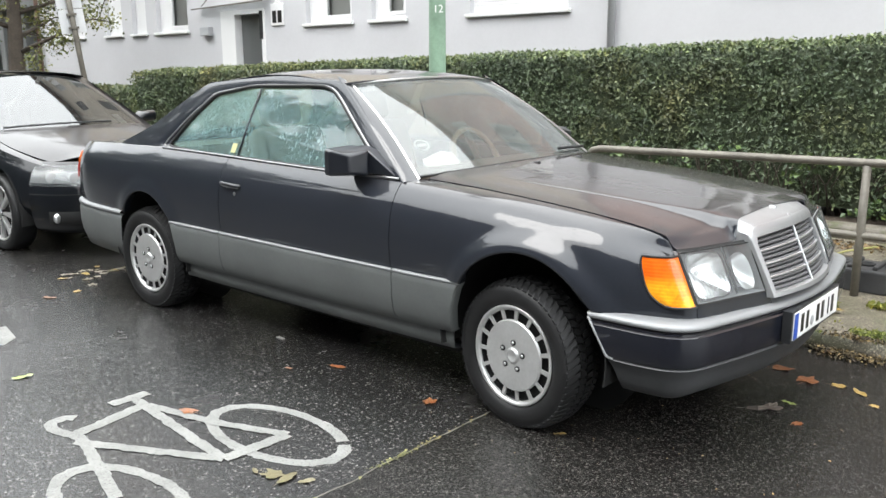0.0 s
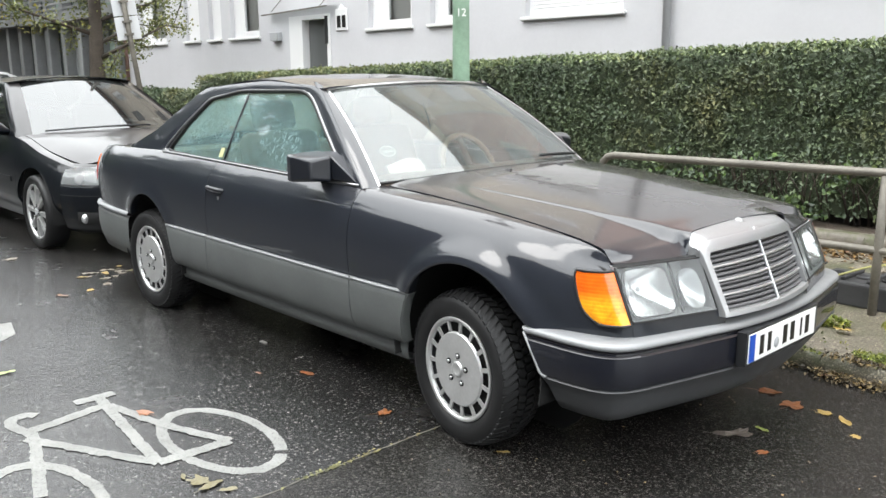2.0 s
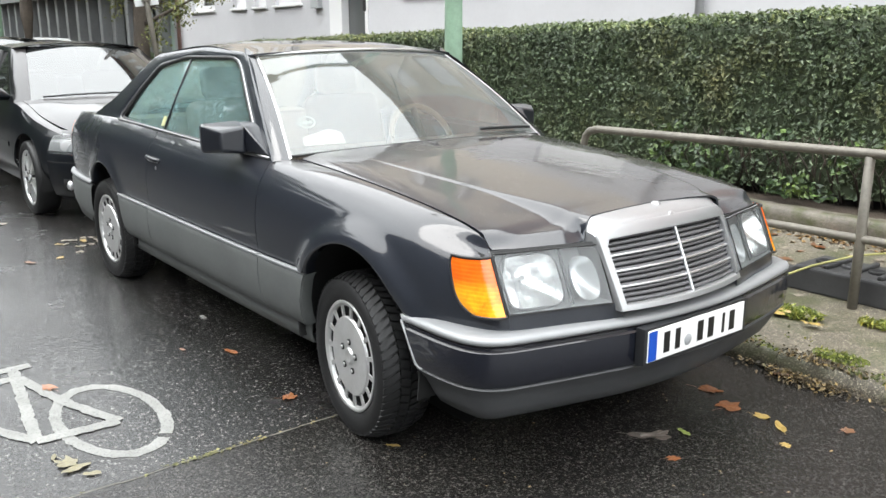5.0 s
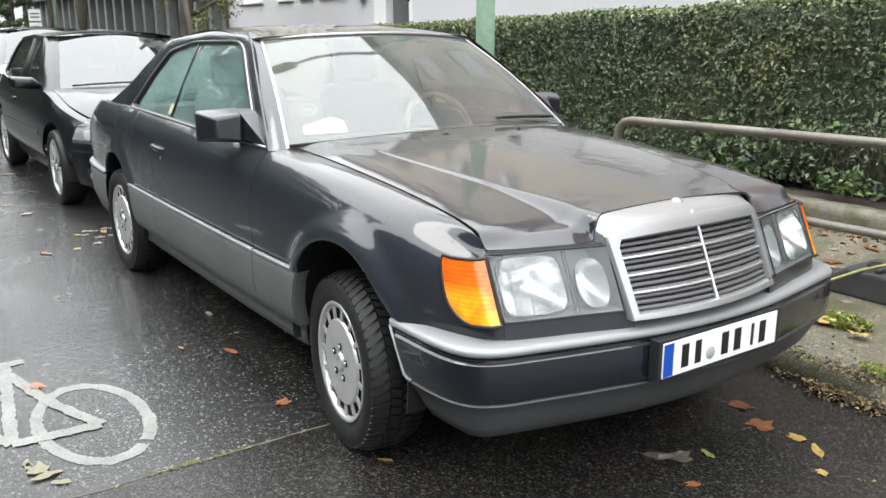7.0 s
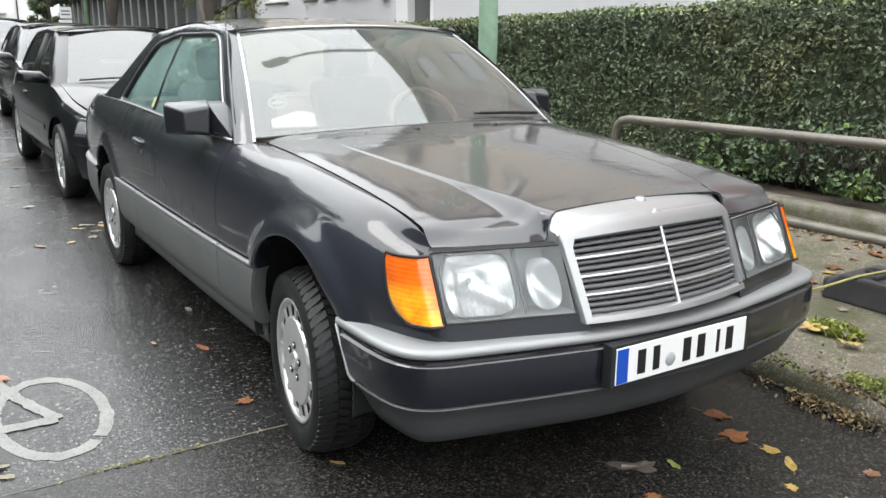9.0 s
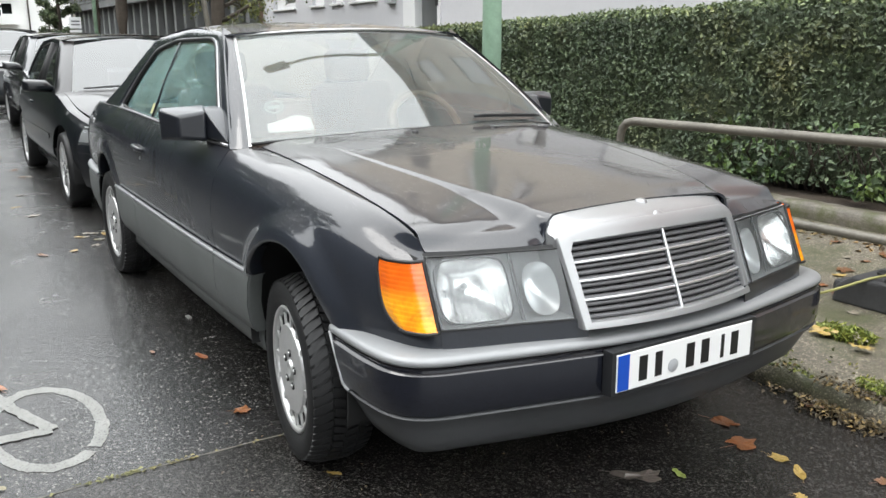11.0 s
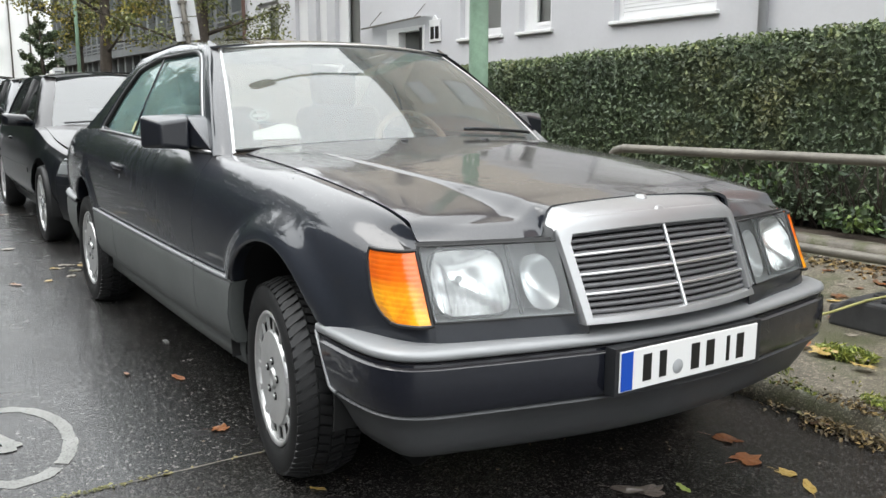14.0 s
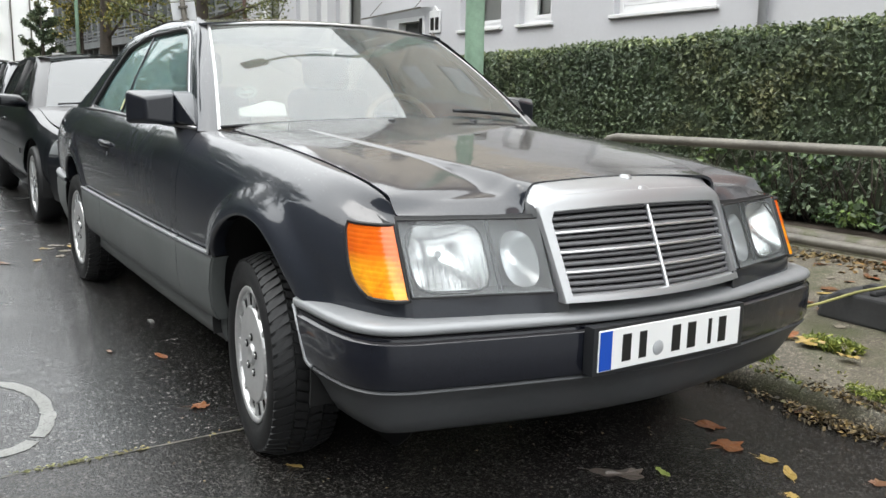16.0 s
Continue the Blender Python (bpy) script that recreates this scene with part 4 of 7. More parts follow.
o = bevel(part("rear_backrest", box_bm(-0.07, 0.07, -0.6, 0.6, 0, 0.48), M_SEAT, coupe), 0.05, 3)
o.matrix_basis = pose(-1.22, 0, 0.50, 0, -24, 0)
part("parcel_shelf", box_bm(-1.66, -1.34, -0.6, 0.6, 0.92, 0.945), M_SEAT, coupe, smooth=False)
ring = [(0.0, 0.19 * math.cos(a), 0.19 * math.sin(a)) for a in np.linspace(0, 2 * math.pi, 33)]
wheel_rim = part("steering_wheel", tube_bm(ring, 0.016, 8, caps=False), mat("tan_leather", (0.42, 0.31, 0.22), 0.5), coupe, "tan steering wheel")
wheel_rim.matrix_basis = pose(0.22, 0.36, 0.90, 0, -28, 0)
for a in (90, 210, 330):
    part("spoke", tube_bm([(0.01, 0, 0), (0, 0.18 * math.cos(radians(a)), 0.18 * math.sin(radians(a)))], 0.018, 6), M_DASH, wheel_rim)
bm = bmesh.new()
vs = [bm.verts.new(np.array(ws(u, v)) - (0.010, 0, 0.008)) for u, v in ((-0.90, 0.085), (-0.67, 0.070), (-0.67, 0.165), (-0.74, 0.200), (-0.86, 0.160), (-0.90, 0.150))]
bm.faces.new(vs)
solid(part("paper_sheet", bm, M_PAPER, coupe, "white folded sheet leaning behind the windscreen", smooth=False), 0.002)
bm = lathe_bm([(0.030, 0.0008), (0.038, 0.0008)], 24, "z")
box_bm(-0.024, 0.024, -0.009, 0.007, 0.0002, 0.0008, bm)
o = part("round_sticker", bm, mat("pale_sticker", (0.42, 0.47, 0.45), 0.6), coupe, "pale round windscreen sticker", smooth=False)
p0, p1, p2 = (Vector(ws(-0.855, 0.27)), Vector(ws(-0.795, 0.27)), Vector(ws(-0.855, 0.34)))
ux, uy = (p1 - p0).normalized(), (p2 - p0).normalized()
uz = ux.cross(uy).normalized()
o.matrix_basis = Matrix.Translation(p0 - 0.004 * uz) @ Matrix((ux, uy, uz)).transposed().to_4x4()
bm = box_bm(-0.020, 0.020, 0, 0.002, -0.026, 0.026)
o = part("window_sticker", bm, M_YELLOW, coupe, "small yellow window sticker", smooth=False)
o.matrix_basis = pose(-0.56, -flank_y(-0.56, 1.0) + 0.004, 1.0, -24, 0, 0)


# ---- wheels
def slotted_wheel(parent, m, name="wheel", slots=15, r_rim=0.204, r_tyre=0.299, width=0.180, tread=True, style="slots"):
    """Alloy wheel facing -y with its tyre; origin at the hub, on the outer face."""
    w = new(name)
    w.parent = parent
    w.matrix_basis = m
    k = r_tyre - r_rim
    prof = [(r_rim - 0.004, 0.012), (r_rim + 0.010, 0.000), (r_rim + 0.25 * k, -0.010), (r_rim + 0.55 * k, -0.014), (r_rim + 0.82 * k, -0.006), (r_rim + 0.94 * k, 0.008), (r_tyre - 0.003, 0.022)]
    t = part("tyre", lathe_bm(prof + [(r_tyre, 0.03), (r_tyre, width - 0.03), (r_tyre - 0.01, width - 0.01), (r_rim, width)], 72), M_TYRE, w)
    if tread:
        bm = bmesh.new()
        for ring, (ya, yb, sk) in enumerate(((-0.006, 0.050, 0.9), (0.056, 0.095, -0.35), (0.101, 0.140, 0.35), (0.146, 0.201, -0.9))):
            ya, yb = ya * width / 0.195, yb * width / 0.195
            n = 60
            for i in range(n):
                a = 2 * math.pi * (i + 0.5 * (ring % 2)) / n
                da = 2 * math.pi / n * 0.33
                vs = []
                for rr in (r_tyre - 0.004, r_tyre + 0.009):
                    for yy, so in ((ya, -1), (yb, 1)):
                        drop = 0.018 if (yy < 0.0 or yy > width) else 0
                        for s in (-1, 1):
                            q = a + s * da + so * sk * 0.05
                            vs.append(bm.verts.new(((rr - drop) * math.cos(q), yy, (rr - drop) * math.sin(q))))
                for f in ((4, 5, 7, 6), (0, 1, 5, 4), (2, 3, 7, 6), (0, 2, 6, 4), (1, 3, 7, 5)):
                    bm.faces.new([vs[j] for j in f])
        bmesh.ops.recalc_face_normals(bm, faces=bm.faces)
        part("tread", bm, M_TYRE, t, smooth=False)
    rim = part("rim", lathe_bm([(r_rim - 0.002, 0.010), (r_rim + 0.004, 0.001), (r_rim, -0.003), (r_rim - 0.010, 0.0), (r_rim - 0.014, 0.008), (r_rim - 0.016, 0.016)], 72), M_ALLOY, w)
    # barrel coloured black for the shade seen through the wheel face
    part("rim_barrel", lathe_bm([(r_rim - 0.016, 0.016), (r_rim - 0.018, 0.03), (r_rim - 0.03, 0.09), (r_rim - 0.04, width * 0.9)], 48), M_BLACKPL, w, "inner rim blackened for the shade behind the wheel face")
    part("brake_disc", lathe_bm([(0.0001, 0.085), (r_rim - 0.045, 0.085), (r_rim - 0.03, 0.10)], 32), M_DARK, w)
    face = bmesh.new()
    r0, r1, r2, r3 = r_rim * 0.70, r_rim * 0.72, r_rim * 0.918, r_rim - 0.012
    if style == "slots":
        lathe_bm([(0.030, -0.002), (0.034, 0.004), (0.10, 0.000), (r0, 0.002), (r1, 0.006), (r1 + 0.0015, 0.011)], 60, "y", face)
        lathe_bm([(r2 - 0.0015, 0.011), (r2, 0.006), (r3, 0.006), (r3 + 0.002, 0.02)], 60, "y", face)
        for i in range(slots):
            a = 2 * math.pi * i / slots
            vs = []
            for rr, yy in ((r1 - 0.002, 0.0055), (r2 + 0.002, 0.0055), (r1 - 0.002, 0.012), (r2 + 0.002, 0.012)):
                for q in (-1, 1):
                    aa = a + q * (0.052 if rr < 0.16 else 0.046)
                    vs.append(face.verts.new((rr * math.cos(aa), yy, rr * math.sin(aa))))
            for f in ((0, 1, 3, 2), (0, 2, 6, 4), (1, 3, 7, 5)):
                face.faces.new([vs[j] for j in f])
        bmesh.ops.recalc_face_normals(face, faces=face.faces)
        # black disc gives the slots their inner shade
        part("slot_backing", lathe_bm([(0.05, 0.032), (r3, 0.032)], 40), M_DARK, w)
        part("wheel_face", face, M_ALLOY, w, "flat alloy face with a ring of slots", smooth=True)
        sharp([c for c in w.children if c.name.startswith("wheel_face")][-1], 30)
    else:
        for i in range(8):
            for off in (-0.055, 0.055):
                a = 2 * math.pi * i / 8 + 0.3
                vs = []
                for rr, hw, yy in ((0.045, 0.007, 0.0), (r_rim - 0.012, 0.0085, 0.004)):
                    for q in (-1, 1):
                        for y2 in (yy, yy + 0.03):
                            aa = a + off * (0.4 + 0.6 * (rr > 0.1)) + q * hw / rr
                            vs.append(face.verts.new((rr * math.cos(aa), y2, rr * math.sin(aa))))
                for f in ((0, 2, 6, 4), (0, 1, 5, 4), (2, 3, 7, 6)):
                    face.faces.new([vs[j] for j in f])
        bmesh.ops.recalc_face_normals(face, faces=face.faces)
        part("spokes", face, M_ALLOY, w, smooth=False)
    part("hub_cap", lathe_bm([(0.0001, -0.001), (0.018, -0.0015), (0.021, -0.004), (0.027, -0.004), (0.030, -0.001), (0.032, 0.01)], 28), M_ALLOY if style == "slots" else M_LAMPGREY, w)
    for i in range(5):
        a = 2 * math.pi * i / 5 + 0.4
        bm = lathe_bm([(0.0001, -0.002), (0.012, -0.002), (0.0125, 0.002)], 14)
        # black disc drawn for the shade in the bolt recess
        o = part("bolt_hole", bm, M_DARK, w)
        o.location = (0.056 * math.cos(a), 0, 0.056 * math.sin(a))
        part("bolt", lathe_bm([(0.0001, -0.005), (0.0065, -0.0045), (0.007, -0.001)], 6), M_ALLOY, o)
    return w


for x, steer in ((XF, -7), (XR, 0)):
    slotted_wheel(coupe, pose(x, -0.832, ZW, 0, 10, steer))
    slotted_wheel(coupe, pose(x, 0.832, ZW, 0, 25, 180 + steer))

# ---------------------------------------------------------------- ground
def asphalt(name, base, speck, rough_lo, rough_hi, relief=0.55):
    m = mat(name, base, 0.4)
    fine = node(m, "ShaderNodeTexVoronoi", Scale=130.0)
    link(m, coords(m), fine.inputs["Vector"])
    grit = ramp(m, fine.outputs["Color"], [(0.0, tuple(c * 0.55 for c in base)), (0.62, base), (0.78, tuple(c * 1.9 for c in base)), (0.92, speck)])
    grain = node(m, "ShaderNodeTexVoronoi", Scale=270.0)
    link(m, coords(m), grain.inputs["Vector"])
    sand = ramp(m, grain.outputs["Color"], [(0.0, grey(0.6)), (0.6, grey(1.0)), (0.85, grey(2.2)), (1.0, grey(4.0))])
    grit = mixc(m, 1.0, grit, sand, "MULTIPLY")
    stain = ramp(m, noise_tex(m, 0.9, 6.0, 0.65), [(0.3, grey(0.72)), (0.7, grey(1.15))])
    to(m, mixc(m, 1.0, grit, stain, "MULTIPLY"), "Base Color")
    wet = ramp(m, noise_tex(m, 1.3, 5.0, 0.6), [(0.35, grey(rough_lo)), (0.68, grey(rough_hi))])
    to(m, wet, "Roughness")
    h = mixc(m, 0.5, ramp(m, fine.outputs["Distance"], [(0.0, grey(1)), (0.6, grey(0))]), ramp(m, grain.outputs["Distance"], [(0.0, grey(1)), (0.6, grey(0))]))
    bump(m, h, relief, 0.005)
    b = bsdf(m)                               # a film of water, thicker here and there
    film = ramp(m, noise_tex(m, 0.55, 5.0, 0.6), [(0.35, grey(0.10)), (0.65, grey(0.45))])
    to(m, film if 0.1 < rough_lo < 0.3 else ramp(m, film, [(0.0, grey(0)), (1.0, grey(0.15))]), "Coat Weight")
    b.inputs["Coat IOR"].default_value = 1.33
    b.inputs["Coat Roughness"].default_value = 0.22
    return m


M_ROAD = asphalt("wet_asphalt", (0.0172, 0.0164, 0.0160), (0.125, 0.120, 0.112), 0.12, 0.32, 0.42)
M_PATCH = asphalt("smooth_dark_asphalt", (0.0180, 0.0168, 0.0155), (0.045, 0.043, 0.040), 0.10, 0.24, 0.32)
bsdf(M_PATCH).inputs["Specular IOR Level"].default_value = 0.34
M_PAVE = asphalt("pavement_asphalt", (0.108, 0.094, 0.070), (0.22, 0.20, 0.16), 0.42, 0.65)
old = bsdf(M_PAVE).inputs["Base Color"].links[0].from_socket
green = ramp(M_PAVE, noise_tex(M_PAVE, 3.2, 6.0, 0.7), [(0.44, grey(0)), (0.64, grey(0.85))])
to(M_PAVE, mixc(M_PAVE, green, old, (0.052, 0.058, 0.022)), "Base Color")
M_MARK = mat("road_paint", (0.72, 0.72, 0.70), 0.6, spec=0.3)
worn = ramp(M_MARK, noise_tex(M_MARK, 110.0, 4.0, 0.75), [(0.33, (0.06, 0.06, 0.06)), (0.42, (0.20, 0.20, 0.19)), (0.8, (0.275, 0.275, 0.26))])
to(M_MARK, mixc(M_MARK, 1.0, worn, ramp(M_MARK, noise_tex(M_MARK, 6.0), [(0.3, grey(0.75)), (0.7, grey(1.1))]), "MULTIPLY"), "Base Color")
bump(M_MARK, noise_tex(M_MARK, 150.0), 0.5, 0.004)
M_KERB = mat("kerb_concrete", (0.16, 0.15, 0.13), 0.6)
kc = vary(M_KERB, (0.135, 0.118, 0.095), 0.4, (5, 60))
km = ramp(M_KERB, noise_tex(M_KERB, 6.0, 6.0, 0.7), [(0.46, grey(0)), (0.62, grey(0.85))])
to(M_KERB, mixc(M_KERB, km, kc, (0.055, 0.060, 0.020)), "Base Color")
bump(M_KERB, noise_tex(M_KERB, 70.0), 0.5, 0.01)
M_SOIL = mat("damp_soil", (0.05, 0.037, 0.026), 0.85)
vary(M_SOIL, (0.055, 0.04, 0.028), 0.4, (2, 50))
bump(M_SOIL, noise_tex(M_SOIL, 40.0), 0.8, 0.02)


def sheet(name, x0, x1, y0, y1, z, material, nx=2, ny=2, zf=None, kind="structure", label="", category=""):
    P = [[(x, y, zf(x, y) if zf else z) for y in np.linspace(y0, y1, ny)] for x in np.linspace(x0, x1, nx)]
    o = part(name, grid_bm(P), material, kind=kind)
    return tagged(o, label, category)


sheet("ground", -600, 600, -600, 600, -0.03, M_SOIL, label="flat dark ground around the street", category="ground")
sheet("road", -130, 40, -9.0, 0.96, 0.0, M_ROAD, label="wet dark asphalt road with light grit", category="road")
patch = sheet("road_patch", 1.21, 9.0, -2.2, 0.955, 0.0035, M_PATCH, label="smoother dark repair strip of asphalt", category="road")
PAVEZ = curve([(1.06, 0.082), (1.8, 0.115), (3.0, 0.200)])
sheet("pavement", -60, 20, 1.06, 3.02, 0, M_PAVE, 90, 9, lambda x, y: PAVEZ(y) + 0.004 * noise.noise((x * 0.7, y * 0.9, 0)), label="damp grey pavement strewn with leaves", category="pavement")
sheet("hedge_bed", -60, 20, 3.14, 6.5, 0, M_SOIL, 60, 8, lambda x, y: 0.27 + 0.02 * noise.noise((x, y, 3)), label="dark soil bed under the hedge", category="ground")
sheet("far_pavement", -130, 40, -13.0, -9.0, 0.10, M_PAVE, label="pavement across the street", category="pavement")


def stone_row(name, xs, y0, y1, z0, z1, group_label, worn=0.010):
    """Stones with broken, weathered edges."""
    row = root(name, group_label, "kerb", kind="structure")
    rng = random.Random(7)
    for a, b in zip(xs, xs[1:]):
        dz, dy = rng.uniform(-0.006, 0.006), rng.uniform(-0.006, 0.006)
        P = []
        for x in np.linspace(a + 0.001, b - 0.001, 25):
            e = worn * (noise.noise((x * 6, y0, 1)) + 0.8 * noise.noise((x * 19, y0, 2)) + 0.5 * noise.noise((x * 47, y0, 3)))
            end = 0.004 if min(x - a, b - x) < 0.012 else 0.0
            zt = z1 + dz + 0.5 * e - end
            P.append([(x, y0 + dy + 0.02, z0), (x, y0 + dy - 0.4 * e, z1 - 0.06), (x, y0 + dy + 0.006 + abs(e), zt - 0.020), (x, y0 + dy + 0.024 + 1.4 * abs(e), zt), (x, y1 + dy - 0.012, zt + 0.002), (x, y1 + dy, zt - 0.012), (x, y1 + dy, z0)])
        part("kerb_stone", grid_bm(P, close_v=True), M_PAVE if worn > 0.011 else M_KERB, row)
    return row


stone_row("kerb", list(np.arange(-20, 8.01, 1.0)), 0.955, 1.075, -0.1, 0.083, "worn low kerb with a crumbling mossy edge", 0.016)
stone_row("bed_edging", list(np.arange(-20, 8.01, 1.0) + 0.4), 3.0, 3.14, 0.0, 0.30, "mossy concrete edging of the hedge bed")


# bicycle marking, laid flat on the road
def stroke(bm, pts, wx=0.060, wy=0.045, closed=False, gap=None, lift=0.0):
    """A painted line: wider along the road than across it."""
    pts = [Vector((*p, 0)) for p in pts]
    n = len(pts)
    L, R = [], []
    for i, p in enumerate(pts):
        a = pts[(i - 1) % n] if closed or i else p
        b = pts[(i + 1) % n] if closed or i < n - 1 else p
        d = (b - a).normalized()
        s = Vector((-d.y * wx / 2, d.x * wy / 2, 0))
        z = Vector((0, 0, 0.0016 + lift))
        L.append(bm.verts.new(p + s * (1 + 0.26 * noise.noise((p.x * 26, p.y * 26, 1)) + 0.24 * noise.noise((p.x * 90, p.y * 70, 2))) + z))
        R.append(bm.verts.new(p - s * (1 + 0.26 * noise.noise((p.x * 26, p.y * 26, 7)) + 0.24 * noise.noise((p.x * 90, p.y * 70, 9))) + z))
    for i in range(n if closed else n - 1):
        if gap and gap[0] <= i < gap[1]:
            continue
        j = (i + 1) % n
        bm.faces.new((L[i], L[j], R[j], R[i]))


bm = bmesh.new()
lift_ = 0.0
for cy in (-1.500, -2.185):
    lift_ += 0.0003
    rx, ry, cx = (0.350, 0.180, 0.680) if cy > -2 else (0.330, 0.165, 0.720)
    stroke(bm, [(cx + rx * math.cos(a), cy + ry * math.sin(a)) for a in np.linspace(0, 2 * math.pi, 160, endpoint=False)], closed=True, gap=(15, 18) if cy > -2 else None, lift=lift_)
for pts in (((-0.06, -1.955), (-0.095, -1.985), (-0.095, -2.03), (-0.06, -2.06), (0.0, -2.065), (0.12, -2.035), (0.36, -2.09), (0.69, -2.185)),
            ((0.09, -2.02), (0.065, -1.87), (0.03, -1.71)), ((-0.085, -1.785), (-0.085, -1.61)), ((-0.085, -1.68), (0.03, -1.695), (0.72, -1.775)),
            ((0.16, -2.065), (0.48, -1.90), (0.72, -1.775)), ((0.04, -1.685), (0.40, -1.605), (0.735, -1.485)), ((0.72, -1.775), (0.73, -1.62), (0.735, -1.485))):
    q = spread(pts, 48)
    lift_ += 0.0003
    stroke(bm, [tuple(p) for p in q], lift=lift_)
bm.normal_update()
for f in bm.faces:
    if f.normal.z < 0:
        f.normal_flip()
bike = part("bicycle_marking", bm, M_MARK, smooth=False, kind="structure")
tagged(bike, "worn white bicycle symbol painted on the road", "road marking")
bm = bmesh.new()
stroke(bm, [(-1.30, -1.78), (-1.36, -1.70), (-1.6, -1.66)], 0.12, 0.12)
tagged(part("road_marking", bm, M_MARK, smooth=False, kind="structure"), "end of another white painted road marking", "road marking")
tagged(part("paint_chip", box_bm(-0.275, -0.225, -0.74, -0.72, 0, 0.006), M_MARK, smooth=False), "small white chip lying on the asphalt", "litter")

# ---------------------------------------------------------------- hedge
def leaf_mat(name, lo, mid, hi, rough=0.38):
    m = mat(name, mid, rough)
    g = node(m, "ShaderNodeNewGeometry")
    c = ramp(m, g.outputs["Random Per Island"], [(0.0, lo), (0.45, mid), (0.85, hi), (1.0, tuple(min(1, v * 1.5) for v in hi))])
    patch_ = ramp(m, noise_tex(m, 1.1, 4.0), [(0.32, (0.78, 0.84, 0.90)), (0.52, (0.96, 1.0, 0.98)), (0.70, (1.32, 1.04, 0.84))])
    to(m, mixc(m, 1.0, c, patch_, "MULTIPLY"), "Base Color")
    bsdf(m).inputs["Subsurface Weight"].default_value = 0.0
    return m


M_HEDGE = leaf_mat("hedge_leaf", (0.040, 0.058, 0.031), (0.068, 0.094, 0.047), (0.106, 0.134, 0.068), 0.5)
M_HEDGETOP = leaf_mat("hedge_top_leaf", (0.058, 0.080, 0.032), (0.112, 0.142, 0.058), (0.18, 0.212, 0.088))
M_IVY = leaf_mat("low_leaf", (0.016, 0.030, 0.012), (0.036, 0.062, 0.022), (0.085, 0.130, 0.034))
M_TWIG = mat("hedge_twig", (0.035, 0.025, 0.018), 0.8)
vary(M_TWIG, (0.04, 0.028, 0.02), 0.4, (3, 40))


def leaves(name, pos, nrm, size, material, parent, kind="stuff", spread_=0.9, ratio=0.62, seed=3):
    """Many small folded leaves at the given places, leaning about the given normals."""
    rng = np.random.default_rng(seed)
    n = len(pos)
    nrm = nrm + rng.normal(0, spread_, (n, 3))
    nrm /= np.linalg.norm(nrm, axis=1)[:, None]
    t = rng.normal(0, 1, (n, 3)) + np.array([0, 0, -0.5])
    t -= nrm * (t * nrm).sum(1)[:, None]
    t /= np.linalg.norm(t, axis=1)[:, None]
    b = np.cross(nrm, t)
    s = (size * rng.uniform(0.6, 1.35, n))[:, None]
    fold = nrm * s * 0.12
    tip, base = pos + t * s * 0.55 - fold, pos - t * s * 0.45
    l, r = pos + b * s * ratio * 0.5 + fold - t * s * 0.08, pos - b * s * ratio * 0.5 + fold - t * s * 0.08
    V = np.stack([base, r, tip, l], 1).reshape(-1, 3)
    k = np.arange(n) * 4
    F = np.concatenate([np.stack([k, k + 1, k + 2], 1), np.stack([k, k + 2, k + 3], 1)])
    me = bpy.data.meshes.new(name)
    me.from_pydata(V.tolist(), [], F.tolist())
    me.materials.append(material)
    ob = new(name, me)
    ob.parent = parent
    return tagged(ob, kind=kind)


def hedge_top(x):
    return 1.325 + 0.029 * (x + 8.9) + 0.022 * noise.noise((x * 1.3, 0, 5)) + 0.02 * noise.noise((x * 4, 0, 8))


HX0, HX1, HY0, HY1 = -9.0, 5.5, 3.42, 4.75
hedge = root("clipped_hedge", "dense clipped green privet hedge with paler top leaves", "hedge")
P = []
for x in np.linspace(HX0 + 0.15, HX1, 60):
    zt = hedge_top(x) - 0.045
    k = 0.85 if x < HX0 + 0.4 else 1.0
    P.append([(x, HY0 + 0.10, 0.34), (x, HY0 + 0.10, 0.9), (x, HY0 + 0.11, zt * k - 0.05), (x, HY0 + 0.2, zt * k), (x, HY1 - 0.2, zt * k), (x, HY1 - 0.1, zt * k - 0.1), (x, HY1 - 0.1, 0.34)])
# solid backing behind the leaves, coloured as the hedge's inner shade
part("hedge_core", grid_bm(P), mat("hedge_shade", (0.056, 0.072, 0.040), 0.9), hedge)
rng = np.random.default_rng(11)


def face_points(n, x0, x1):
    x = rng.uniform(x0, x1, n)
    z0 = 0.33
    zt = np.array([hedge_top(v) for v in x])
    z = z0 + (zt - z0) * rng.uniform(0, 1, n) ** 0.82
    relief = np.array([noise.noise((a * 2.3, b * 2.3, 2)) * 0.05 + noise.noise((a * 7, b * 7, 4)) * 0.03 for a, b in zip(x, z)])
    y = HY0 + 0.03 + relief + rng.uniform(-0.02, 0.10, n) + 0.06 * np.clip((z - zt + 0.14) / 0.14, 0, 1) ** 2
    return np.stack([x, y, z], 1)


p = face_points(52000, HX0 + 0.1, 3.2)
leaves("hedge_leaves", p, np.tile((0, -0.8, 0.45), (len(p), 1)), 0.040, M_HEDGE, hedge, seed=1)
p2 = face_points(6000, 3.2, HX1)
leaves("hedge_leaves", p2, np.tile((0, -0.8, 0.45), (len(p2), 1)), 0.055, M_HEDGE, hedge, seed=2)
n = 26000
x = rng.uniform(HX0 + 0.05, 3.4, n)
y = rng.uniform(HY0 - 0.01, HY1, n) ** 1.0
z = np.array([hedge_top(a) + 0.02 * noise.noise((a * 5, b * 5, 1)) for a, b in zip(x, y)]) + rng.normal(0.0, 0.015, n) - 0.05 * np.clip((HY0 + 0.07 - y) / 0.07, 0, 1)
